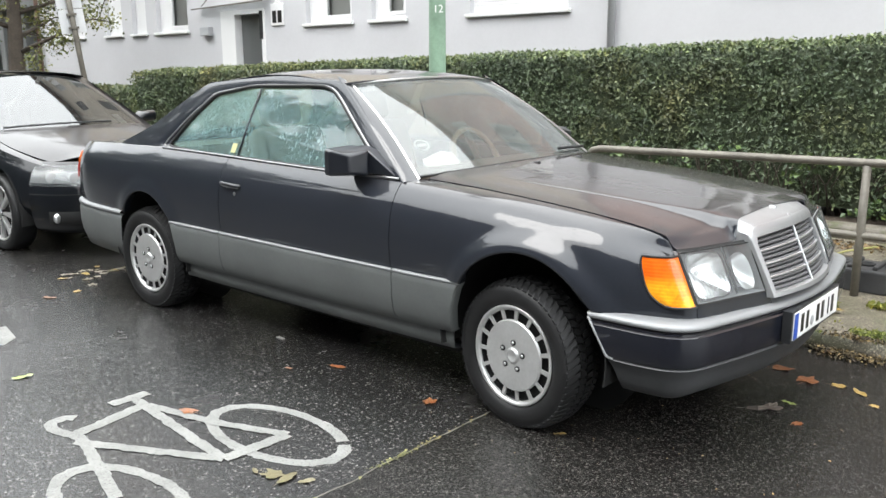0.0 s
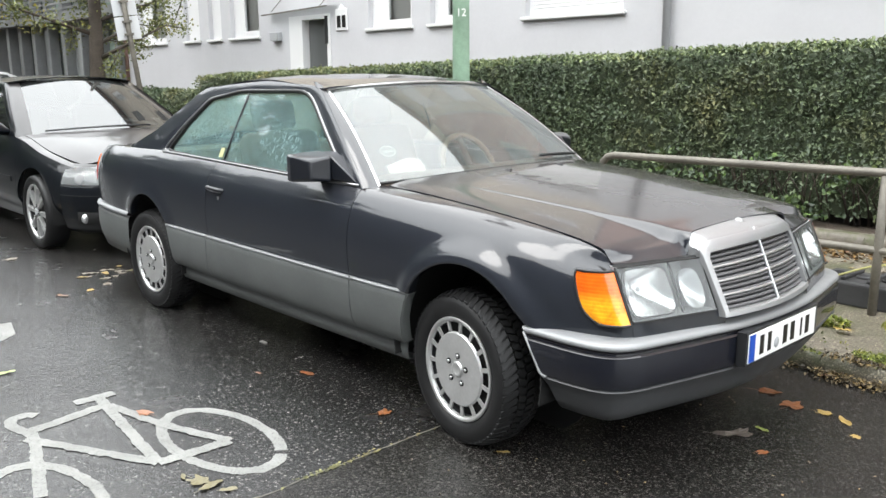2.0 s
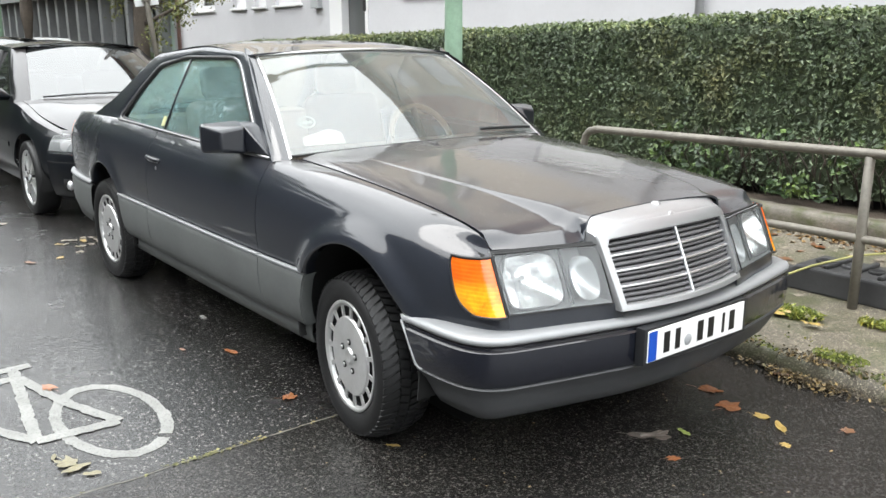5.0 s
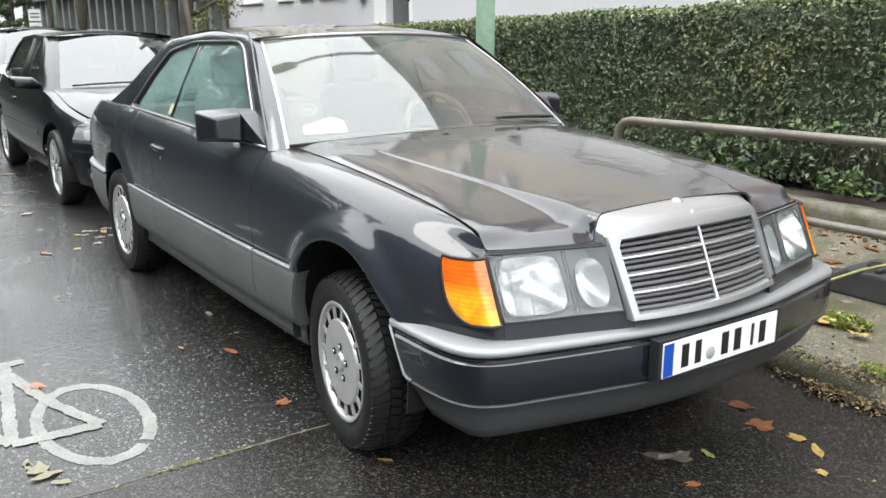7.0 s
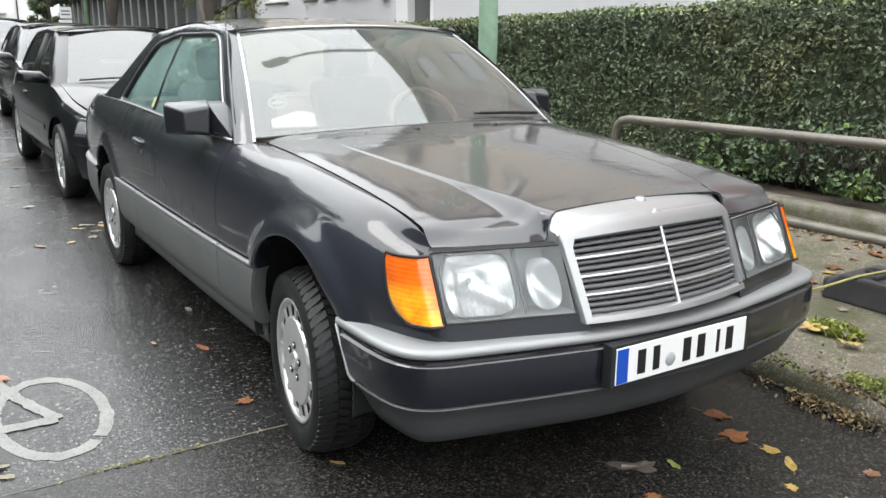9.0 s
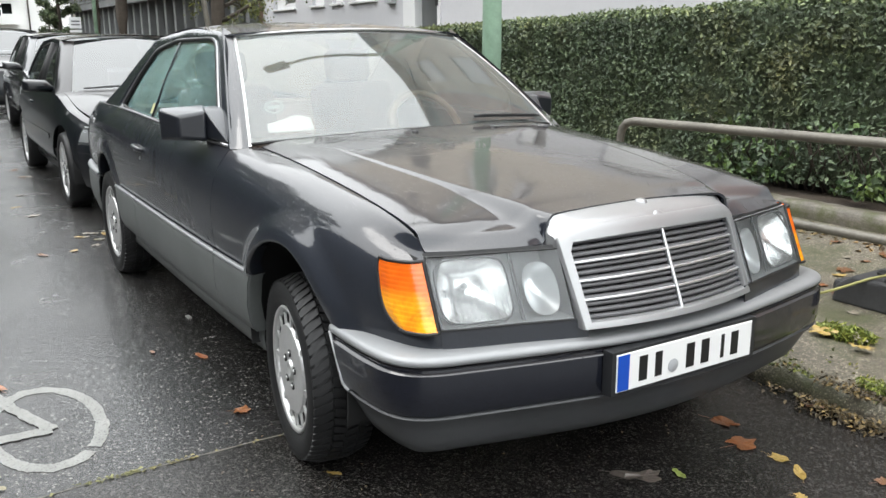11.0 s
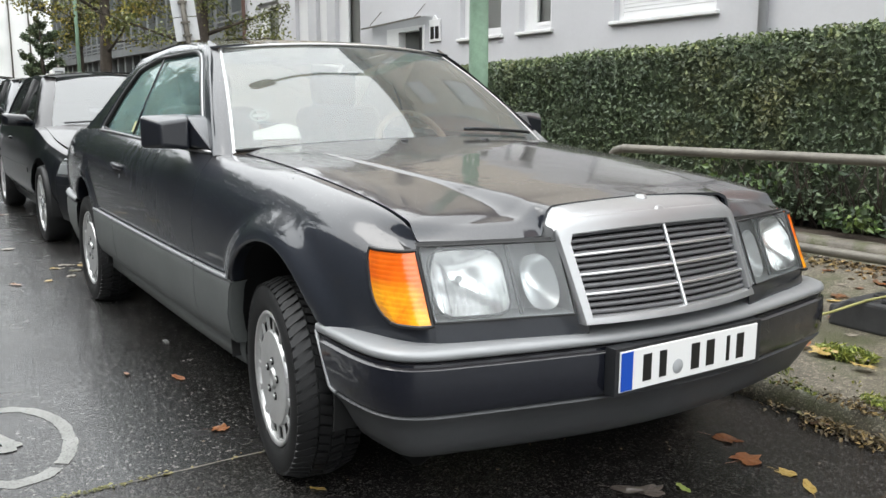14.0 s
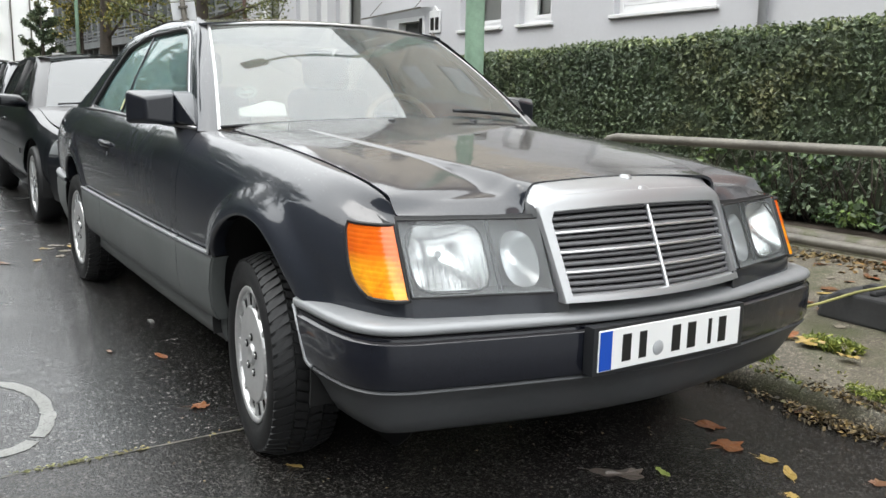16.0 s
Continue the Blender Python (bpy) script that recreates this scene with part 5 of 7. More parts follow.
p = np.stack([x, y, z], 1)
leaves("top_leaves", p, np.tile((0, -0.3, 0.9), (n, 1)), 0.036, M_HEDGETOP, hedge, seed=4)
n = 3500
a = rng.uniform(-1.5, 1.5, n)
x = HX0 + 0.12 + 0.12 * rng.uniform(-1, 0.6, n)
y = rng.uniform(HY0, HY1, n)
z = rng.uniform(0.33, 1.30, n)
p = np.stack([x, y, z], 1)
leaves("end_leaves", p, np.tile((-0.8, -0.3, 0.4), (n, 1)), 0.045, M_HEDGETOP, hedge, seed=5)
# loose low growth in front of the hedge
n = 2600
x = rng.uniform(-0.6, 3.3, n)
z = 0.33 + rng.uniform(0, 1, n) ** 1.6 * 0.45
y = HY0 - 0.02 - 0.16 * rng.uniform(0, 1, n) * (1 - (z - 0.33) / 0.6)
keep = np.array([noise.noise((q * 2.1, w * 3.0, 9)) > -0.05 for q, w in zip(x, z)])
p = np.stack([x, y, z], 1)[keep]
ivy = tagged(new("low_bush"), "low loose leafy growth at the foot of the hedge", "plant")
leaves("leaves", p, np.tile((0, -0.8, 0.5), (len(p), 1)), 0.050, M_IVY, ivy, ratio=0.75, seed=6)
bm = bmesh.new()
for i in range(70):
    x0 = rng.uniform(-0.6, 3.2)
    tube_bm([(x0, HY0 + 0.1, 0.28), (x0 + rng.normal(0, 0.06), HY0 + 0.03, 0.5), (x0 + rng.normal(0, 0.12), HY0 - 0.03, 0.75)], [0.008, 0.006, 0.003], 5, bm)
part("twig_work", bm, M_TWIG, ivy, kind="stuff")

# ---------------------------------------------------------------- tube rail
M_STEEL = mat("weathered_galvanised_steel", (0.15, 0.14, 0.12), 0.5, 0.2)
vary(M_STEEL, (0.155, 0.142, 0.118), 0.35, (4, 60))
rail = root("tubular_barrier", "weathered grey steel tube barrier beside the pavement", "railing")
RY = 1.756
part("top_rail", tube_bm([(0.10, RY, 0.30), (0.10, RY, 0.76), (0.115, RY, 0.815), (0.15, RY, 0.848), (0.21, RY, 0.862), (1.0, RY, 0.874), (2.0, RY, 0.890), (4.6, RY, 0.915)], 0.024, 12), M_STEEL, rail)
part("end_post", tube_bm([(0.10, RY, 0.08), (0.10, RY, 0.32)], 0.024, 12), M_STEEL, rail)
part("lower_rail", tube_bm([(0.10, RY, 0.452), (1.0, RY, 0.462), (2.0, RY, 0.470), (4.6, RY, 0.49)], 0.022, 12), M_STEEL, rail)
for px in (1.935, 3.9):
    part("post", tube_bm([(px, RY, 0.08), (px, RY, 0.875)], 0.024, 12), M_STEEL, rail)
M_RUBBER = mat("recycled_rubber", (0.030, 0.030, 0.031), 0.7)
vary(M_RUBBER, (0.032, 0.032, 0.033), 0.3, (6, 90))
foot = root("fence_foot", "black recycled rubber fence base lying on the pavement", "fence base")
o = part("block", prism_bm([(1.48, 0.11), (1.50, 0.20), (1.58, 0.255), (2.30, 0.255), (2.38, 0.20), (2.40, 0.11)], "y", 1.83, 2.15), M_RUBBER, foot, smooth=False)
bevel(o, 0.02, 3)
for i in range(5):
    bx = 1.66 + i * 0.14
    part("socket", lathe_bm([(0.044, 0.0), (0.046, 0.012), (0.034, 0.016), (0.030, 0.004), (0.0001, 0.003)], 16, "z"), M_RUBBER if i % 2 else M_DARK, foot).location = (bx, 1.98, 0.254)
    if i < 4:
        bevel(part("rib", box_bm(bx + 0.055, bx + 0.085, 1.85, 2.13, 0.252, 0.276), M_RUBBER, foot, smooth=False), 0.008)
bevel(part("lug", box_bm(1.42, 1.50, 1.93, 2.05, 0.112, 0.19), M_RUBBER, foot, smooth=False), 0.02, 2)
tagged(part("yellow_strap", tube_bm([(1.50, 1.70, 0.17), (1.56, 1.74, 0.20), (1.66, 1.84, 0.26), (1.80, 2.02, 0.315), (1.93, 2.20, 0.33)], 0.006, 6), mat("yellow_webbing", (0.30, 0.285, 0.10), 0.6)), "thin yellow strap lying over the rubber base", "strap")

# ---------------------------------------------------------------- green lamp post
M_GREEN = mat("green_post_paint", (0.215, 0.295, 0.22), 0.5)
vary(M_GREEN, (0.215, 0.325, 0.235), 0.2, (6, 50))
post = root("street_lamp", "pale green painted steel street lamp post", "street lamp")
part("pole", tube_bm([(-1.42, 1.90, 0.1), (-1.42, 1.90, 1.2), (-1.425, 1.90, 3.0), (-1.43, 1.90, 4.0)], [0.072, 0.070, 0.064, 0.050], 20), M_GREEN, post)
part("arm", tube_bm([(-1.43, 1.90, 3.95), (-1.43, 1.84, 4.16), (-1.43, 1.62, 4.36), (-1.43, 1.15, 4.53), (-1.43, 0.65, 4.76), (-1.43, 0.30, 5.0)], [0.046, 0.044, 0.042, 0.038, 0.034, 0.032], 12), M_GREEN, post)
o = part("lamp_head", box_bm(-0.12, 0.12, -0.26, 0.26, -0.06, 0.06), M_LAMPGREY, post, smooth=False)
o.matrix_basis = pose(-1.43, 0.08, 5.13, -28, 0, 0)
bevel(o, 0.05, 3)
tx = bpy.data.curves.new("post_number", "FONT")
tx.body, tx.size, tx.extrude = "12", 0.085, 0.0005
tob = new("post_number", tx)
deps = bpy.context.evaluated_depsgraph_get()
me = bpy.data.meshes.new_from_object(tob.evaluated_get(deps))
bpy.data.objects.remove(tob)
num = new("post_number", me)
me.materials.append(M_PAPER)
num.parent = post
num.matrix_basis = pose(-1.405, 1.83, 1.84, 90, 0, 28)

# ---------------------------------------------------------------- street sign
sign = root("street_sign", "white sign plates on a leaning grey pole", "sign", at=pose(-6.10, 1.42, 0.1, 6.8, -0.5, 0))
part("pole", tube_bm([(0, 0, 0), (0, 0, 2.85)], 0.03, 12), M_STEEL, sign)
M_SIGN = mat("sign_back", (0.62, 0.63, 0.64), 0.4)
vary(M_SIGN, (0.62, 0.63, 0.64), 0.08, (3, 30))
for z0, z1 in ((1.68, 1.935), (1.945, 2.55)):
    o = part("plate", box_bm(-0.13, 0.13, 0.034, 0.046, z0, z1), M_SIGN, sign, smooth=False)
    o.matrix_basis = pose(0, 0, 0, 0, 0, 70)
    bevel(o, 0.004)
for z in (1.74, 1.88, 2.1, 2.4):
    o = part("clamp", box_bm(-0.05, 0.05, -0.036, 0.036, z - 0.012, z + 0.012), M_STEEL, sign, smooth=False)
    o.matrix_basis = pose(0, 0, 0, 0, 0, 70)

# ---------------------------------------------------------------- the grey house
M_PLASTER = mat("pale_grey_plaster", (0.60, 0.60, 0.61), 0.85)
vary(M_PLASTER, (0.495, 0.495, 0.51), 0.06, (0.5, 25))
bump(M_PLASTER, noise_tex(M_PLASTER, 120.0), 0.25, 0.004)
M_PLASTER2 = mat("white_plaster", (0.70, 0.70, 0.71), 0.85)
vary(M_PLASTER2, (0.50, 0.50, 0.513), 0.05, (0.5, 25))
M_UPPER = mat("beige_plaster", (0.58, 0.52, 0.44), 0.85)
vary(M_UPPER, (0.58, 0.52, 0.44), 0.08, (0.5, 25))
M_REDWALL = mat("faded_red_plaster", (0.50, 0.355, 0.32), 0.85)
vary(M_REDWALL, (0.50, 0.355, 0.32), 0.10, (0.5, 25))
M_PVC = mat("white_window_frame", (0.68, 0.68, 0.68), 0.4)
M_SILL = mat("pale_sill", (0.62, 0.62, 0.61), 0.5)
M_ROOF = mat("brown_roof_tiles", (0.16, 0.075, 0.05), 0.7)
vary(M_ROOF, (0.24, 0.115, 0.08), 0.3, (1.5, 20))
M_ROOM = mat("dim_room", (0.10, 0.10, 0.10), 0.9)
M_CURTAIN = mat("net_curtain", (0.62, 0.61, 0.58), 0.9)


def wall_bm(x0, x1, z0, z1, y, thick, holes):
    """A wall along x with real openings (xa, xb, za, zb), its near face at y."""
    xs = sorted({x0, x1, *[v for h in holes for v in h[:2]]})
    zs = sorted({z0, z1, *[v for h in holes for v in h[2:]]})
    bm = bmesh.new()
    vmap = {}

    def v(x, yy, z):
        k = (round(x, 4), round(yy, 4), round(z, 4))
        if k not in vmap:
            vmap[k] = bm.verts.new(k)
        return vmap[k]

    def solid_cell(i, j):
        if not (0 <= i < len(xs) - 1 and 0 <= j < len(zs) - 1):
            return False
        cx, cz = (xs[i] + xs[i + 1]) / 2, (zs[j] + zs[j + 1]) / 2
        return not any(h[0] < cx < h[1] and h[2] < cz < h[3] for h in holes)
    for i in range(len(xs) - 1):
        for j in range(len(zs) - 1):
            if not solid_cell(i, j):
                continue
            a, b, c, d = xs[i], xs[i + 1], zs[j], zs[j + 1]
            for yy in (y, y + thick):
                bm.faces.new((v(a, yy, c), v(b, yy, c), v(b, yy, d), v(a, yy, d)))
            if not solid_cell(i - 1, j):
                bm.faces.new((v(a, y, c), v(a, y, d), v(a, y + thick, d), v(a, y + thick, c)))
            if not solid_cell(i + 1, j):
                bm.faces.new((v(b, y, c), v(b, y, d), v(b, y + thick, d), v(b, y + thick, c)))
            if not solid_cell(i, j - 1):
                bm.faces.new((v(a, y, c), v(b, y, c), v(b, y + thick, c), v(a, y + thick, c)))
            if not solid_cell(i, j + 1):
                bm.faces.new((v(a, y, d), v(b, y, d), v(b, y + thick, d), v(a, y + thick, d)))
    bmesh.ops.recalc_face_normals(bm, faces=bm.faces)
    return bm


HY = 6.50


def quad_bm(axis, at, a0, a1, z0, z1):
    """One sheet of glass, facing -y or +x."""
    bm = bmesh.new()
    pts = [(a0, at, z0), (a1, at, z0), (a1, at, z1), (a0, at, z1)] if axis == "y" else [(at, a0, z0), (at, a1, z0), (at, a1, z1), (at, a0, z1)]
    bm.faces.new([bm.verts.new(p) for p in pts])
    return bm


def house_window(parent, xa, xb, za, zb, y, style):
    """Frame, panes, sill and what shows behind; style: plain, blind or shutter."""
    f = 0.07
    bm = bmesh.new()
    for a, b, c, d in ((xa, xa + f, za, zb), (xb - f, xb, za, zb), (xa + f, xb - f, za, za + f), (xa + f, xb - f, zb - f, zb)):
        box_bm(a, b, y + 0.10, y + 0.17, c, d, bm)
    w = part("window", bm, M_PVC, parent, smooth=False)
    part("sill", bevel_box(xa - 0.05, xb + 0.05, y - 0.06, y + 0.12, za - 0.05, za - 0.001), M_SILL, w, smooth=False)
    split = xa + (xb - xa) * (0.34 if style == "blind" else 0.5)
    if style == "shutter":
        n = int((zb - za) / 0.05)
        for i in range(n):
            part("slat", box_bm(xa + f, xb - f, y + 0.11, y + 0.135, za + f + i * 0.05, za + f + i * 0.05 + 0.044), M_PVC, w, smooth=False)
        return w
    if style == "panel":
        part("side_panel", box_bm(xa + f, xb - f, y + 0.105, y + 0.15, za + f, zb - f), M_PVC, w, smooth=False)
        return w
    if style == "blind":
        part("side_panel", box_bm(xa + f, split, y + 0.105, y + 0.15, za + f, zb - f), M_PVC, w, smooth=False)
        spans = [(split, xb - f)]
    elif xb - xa > 1.0:
        spans = [(xa + f, split), (split, xb - f)]
    else:
        spans = [(xa + f, xb - f)]
    for a, b in spans:
        bm = bmesh.new()
        s = 0.055
        for q in ((a, a + s, za + f, zb - f), (b - s, b, za + f, zb - f), (a + s, b - s, za + f, za + f + s), (a + s, b - s, zb - f - s, zb - f)):
            box_bm(q[0], q[1], y + 0.09, y + 0.15, q[2], q[3], bm)
        part("sash", bm, M_PVC, w, smooth=False)
        part("pane", quad_bm("y", y + 0.12, a + s, b - s, za + f + s, zb - f - s), M_HOUSEGLASS, w, smooth=False).visible_shadow = False
    part("curtain", box_bm(xa + 0.02, xb - 0.02, y + 0.20, y + 0.21, za, zb), M_CURTAIN, w, smooth=False)
    return w


def bevel_box(*a):
    bm = box_bm(*a)
    bmesh.ops.bevel(bm, geom=bm.edges[:], offset=0.008, segments=1, affect="EDGES")
    return bm


SILL, EAVES = 2.12, 10.9
WINS = [(-17.60, -16.18, "blind"), (-15.20, -14.50, "panel"), (-14.07, -13.52, "panel"), (-13.12, -11.98, "blind"), (-8.40, -7.26, "blind"), (-6.80, -6.05, "blind"), (-4.78, -3.10, "shutter")]
house = root("apartment_house", "pale grey plastered apartment house with white windows", "house", at=pose(-8.0, 0, 0, 0, -0.5, 0) @ pose(8.0, 0, 0))
for lvl in range(3):
    z0 = [0.0, 3.95, 7.05][lvl]
    z1 = [3.95, 7.05, EAVES][lvl]
    zs = SILL + 3.05 * lvl
    holes = [(a, b, zs, zs + 1.42) for a, b, _ in WINS]
    if lvl == 0:
        holes.append((-10.86, -9.52, 0.55, 2.44))
    part("wall", wall_bm(-18.5, -2.42, z0, z1, HY, 0.36, holes), M_PLASTER if lvl == 0 else M_UPPER, house, smooth=False)
    for a, b, st in WINS:
        house_window(house, a, b, zs, zs + 1.42, HY, st)
    if lvl:
        part("stair_window", box_bm(-10.6, -9.8, HY - 0.004, HY + 0.02, zs + 0.2, zs + 1.3), M_ROOM, house, smooth=False)
part("side_wall", box_bm(-18.5, -18.2, HY + 0.36, HY + 10, 0, EAVES), M_PLASTER, house, smooth=False)
part("back_wall", box_bm(-18.2, -2.42, HY + 9.7, HY + 10, 0, EAVES), M_PLASTER, house, smooth=False)
o = part("roof", prism_bm([(HY - 0.5, EAVES - 0.05), (HY - 0.5, EAVES + 0.1), (HY + 5, EAVES + 3.4), (HY + 10.5, EAVES + 0.1), (HY + 10.5, EAVES - 0.05)], "x", -18.9, -2.42), M_ROOF, house, smooth=False)
part("gutter", tube_bm([(-18.9, HY - 0.55, EAVES - 0.03), (-2.42, HY - 0.55, EAVES - 0.03)], 0.07, 8), M_STEEL, house)
bm = bmesh.new()
for q in ((-10.86, -10.42, 0.55, 2.44), (-9.62, -9.52, 0.55, 2.44), (-10.42, -9.62, 2.36, 2.44)):
    box_bm(q[0], q[1], HY - 0.02, HY + 0.20, q[2], q[3], bm)
dr = part("entrance_door", bm, M_PVC, house, "white framed entrance door with dark glass", smooth=False)
part("door_leaf", box_bm(-10.42, -9.62, HY + 0.14, HY + 0.19, 0.55, 2.36), mat("door_glass_dark", (0.10, 0.105, 0.105), 0.15), dr, smooth=False)
part("door_stile", box_bm(-9.80, -9.62, HY + 0.11, HY + 0.14, 0.55, 2.36), M_LAMPGREY, dr, smooth=False)
part("door_rail", box_bm(-10.42, -9.80, HY + 0.12, HY + 0.14, 0.55, 0.75), M_PVC, dr, smooth=False)
# dark strip laid on for the shadow beside the jamb
part("jamb_shadow_strip", box_bm(-9.66, -9.58, HY - 0.035, HY - 0.02, 1.9, 2.40), M_DARK, dr, smooth=False)
bm = bmesh.new()
bm.faces.new([bm.verts.new(p) for p in ((-11.5, HY - 0.22, 2.49), (-9.3, HY - 0.22, 2.55), (-9.3, HY, 2.58), (-11.5, HY, 2.52))])
can = part("canopy", bm, M_HOUSEGLASS, house, "thin glass canopy over the entrance", smooth=False)
part("canopy_edge", box_bm(-11.5, -9.3, HY - 0.24, HY - 0.22, 2.49, 2.515), M_STEEL, can, smooth=False).matrix_basis = pose(-10.4, 0, 2.5, 0, -1.5, 0) @ pose(10.4, 0, -2.48)
for x in (-11.2, -9.6):
    part("canopy_rod", tube_bm([(x, HY - 0.20, 2.54), (x + 0.1, HY, 2.80)], 0.008, 6), M_STEEL, house)
part("steps", box_bm(-11.0, -9.3, HY - 1.2, HY - 0.001, 0.2, 0.55), M_KERB, house, smooth=False)
part("wall_lamp", bevel_box(-11.42, -11.14, HY - 0.12, HY, 2.00, 2.17), M_LAMPGREY, house, "grey box-shaped wall lamp", smooth=False)
part("number_board", bevel_box(-9.33, -8.98, HY - 0.03, HY, 2.12, 2.50), M_PVC, house, "white house number board with plain bars", smooth=False)
for a, b in ((-9.28, -9.17), (-9.13, -9.02)):
    part("number_bar", box_bm(a, b, HY - 0.034, HY - 0.029, 2.17, 2.38), M_INK, house, smooth=False)
part("number_roof", prism_bm([(-9.24, 2.50), (-9.16, 2.58), (-9.07, 2.50)], "y", HY - 0.03, HY), M_PVC, house, smooth=False)
part("downpipe", tube_bm([(-2.40, HY - 0.08, 0.3), (-2.40, HY - 0.08, EAVES - 0.1)], 0.05, 10), mat("grey_downpipe", (0.42, 0.43, 0.44), 0.5), house)
part("downpipe", tube_bm([(-18.35, HY - 0.08, 0.3), (-18.35, HY - 0.08, EAVES - 0.1)], 0.05, 10), mat("brown_downpipe", (0.20, 0.12, 0.10), 0.5), house)
house2 = root("neighbour_house", "white plastered apartment house with faded red upper storeys", "house", at=pose(-8.0, 0, 0, 0, -0.5, 0) @ pose(8.0, 0, 0))
WINS2 = [(-0.75, 0.45, "plain"), (2.2, 3.6, "plain"), (6.0, 7.4, "plain")]
for lvl in range(3):
    z0, z1 = [0.0, 3.95, 7.05][lvl], [3.95, 7.05, EAVES][lvl]
    zs = SILL + 0.16 + 3.05 * lvl
    part("wall", wall_bm(-2.415, 14, z0, z1, HY, 0.36, [(a, b, zs, zs + 1.42) for a, b, _ in WINS2]), (M_PLASTER2, M_REDWALL, M_REDWALL)[lvl], house2, smooth=False)
    for a, b, st in WINS2:
        house_window(house2, a, b, zs, zs + 1.42, HY, st)
part("side_wall", box_bm(13.7, 14.0, HY + 0.36, HY + 10, 0, EAVES), M_PLASTER2, house2, smooth=False)
part("roof", prism_bm([(HY - 0.5, EAVES - 0.05), (HY - 0.5, EAVES + 0.1), (HY + 5, EAVES + 3.4), (HY + 10.5, EAVES + 0.1), (HY + 10.5, EAVES - 0.05)], "x", -2.415, 14.4), M_ROOF, house2, smooth=False)

# far side of the street, behind the camera: unseen dark row, added for reflections
M_DIMBRICK = mat("dim_mirrored_plaster", (0.075, 0.077, 0.082), 0.85)
vary(M_DIMBRICK, (0.075, 0.077, 0.082), 0.2, (0.5, 20))
opp = root("unseen_house_row", "unseen plastered house row added across the street for reflections", "house")
P_holes = [(x, x + 1.3, z, z + 1.5) for x in np.arange(-118, 18, 3.2) for z in (1.2, 4.1, 7.0)]
part("wall", wall_bm(-120, 20, 0, 9.5, -13.36, 0.36, P_holes), M_DIMBRICK, opp, smooth=False)
part("glass_back", box_bm(-120, 20, -13.6, -13.4, 0, 9.5), M_ROOM, opp, smooth=False)
part("roof", prism_bm([(-12.6, 9.5), (-17, 12.5), (-22, 9.5)], "x", -120.5, 20.5), M_ROOF, opp, smooth=False)

# ---------------------------------------------------------------- other parked cars
NOSE_SET = 0.0


def street_car(name, label, at, paint, wb=2.58, fo=0.87, ro=0.78, hw=0.88, roof=1.42, belt=0.92, nosez=0.70, rim=0.222, tyre=0.305, papers=()):
    car = root(name, label, "car", "cars parked in the row", at)
    xf, xr = wb / 2, -wb / 2
    nose, tail = xf + fo, xr - ro
    zw, ra = tyre, tyre + 0.055
    half = curve([(tail, hw - 0.26), (tail + 0.10, hw - 0.14), (tail + 0.35, hw - 0.05), (xr, hw - 0.012), (0, hw), (xf, hw - 0.012), (nose - 0.55, hw - 0.05), (nose - 0.35, hw - 0.10)])
    bz = curve([(tail, belt - 0.06), (tail + 0.3, belt + 0.04), (0, belt), (xf - 0.5, belt - 0.01), (xf, belt - 0.10), (nose - 0.35, nosez - 0.004)])

    def az(x):
        for xc in (xf, xr):
            d = ra * ra - (x - xc) ** 2
            if d > 0:
                return zw + math.sqrt(d)
        return 0.0

    for sgn in (1, -1):
        P = []
        ex = [xf - ra, xf + ra, xr - ra, xr + ra]
        for x in cols(tail, nose - 0.35, 70, *ex):
            lo, top = max(0.20, az(x)), bz(x)
            P.append([(x, -sgn * (half(x) + SIDE(min(max((z - 0.3) / (top - 0.3), 0), 1)) - 0.10 * step(0.42, 0.20, z)), z) for z in np.linspace(lo, top, 14)])
        o = part("body_side", grid_bm(P), paint, car)
        solid(o, 0.01)
        for xc in (xf, xr):
            P = [[(xc + ra * 1.02 * math.cos(a), -sgn * y, zw + ra * 1.02 * math.sin(a)) for y in (half(xc) - 0.03, 0.5)] for a in np.linspace(-0.2, math.pi + 0.2, 24)]
            solid(part("arch_liner", grid_bm(P), M_DARK, car), 0.006)
            slotted_wheel(car, pose(xc, -sgn * (half(xc) - 0.02), zw, 0, 20, 0 if sgn == 1 else 180), r_rim=rim, r_tyre=tyre - 0.004, tread=False, style="spokes")
        P = []
        for x in np.linspace(xf - 0.55, nose - 0.35, 20):
            t0 = bz(x)
            P.append([(x, -sgn * (half(x) - 0.088) * (1 - 0.08 * t), t0 + 0.012 * math.sin(t * 1.5)) for t in np.linspace(0, 1, 4)])
        part("fender_top", grid_bm(P), paint, car)
        # rubbing strip and door gaps
        y0 = half(0) + 0.006
        part("rubbing_strip", box_bm(xr + 0.45, xf - 0.45, -sgn * y0, -sgn * (y0 - 0.02), 0.52, 0.56), paint, car, smooth=False)
    part("floor_pan", box_bm(tail + 0.3, nose - 0.3, -0.5, 0.5, 0.20, 0.42), M_DARK, car, smooth=False)
    cowl = xf - 0.50
    P = []
    for u in np.linspace(0, 1, 18):
        row = []
        for k in np.linspace(-1, 1, 25):
            a, b = cowl + 0.16 * (1 - k * k), nose - 0.40 + 0.26 * (1 - abs(k) ** 2.2)
            x = a + (b - a) * u
            xe = min(x, nose - 0.35)
            ye = (half(xe) - 0.088) * 0.92
            zc = belt + 0.035 + (nosez - 0.015 - belt) * ((x - cowl) / (nose - cowl)) ** 1.9
            ze = bz(xe) + 0.012
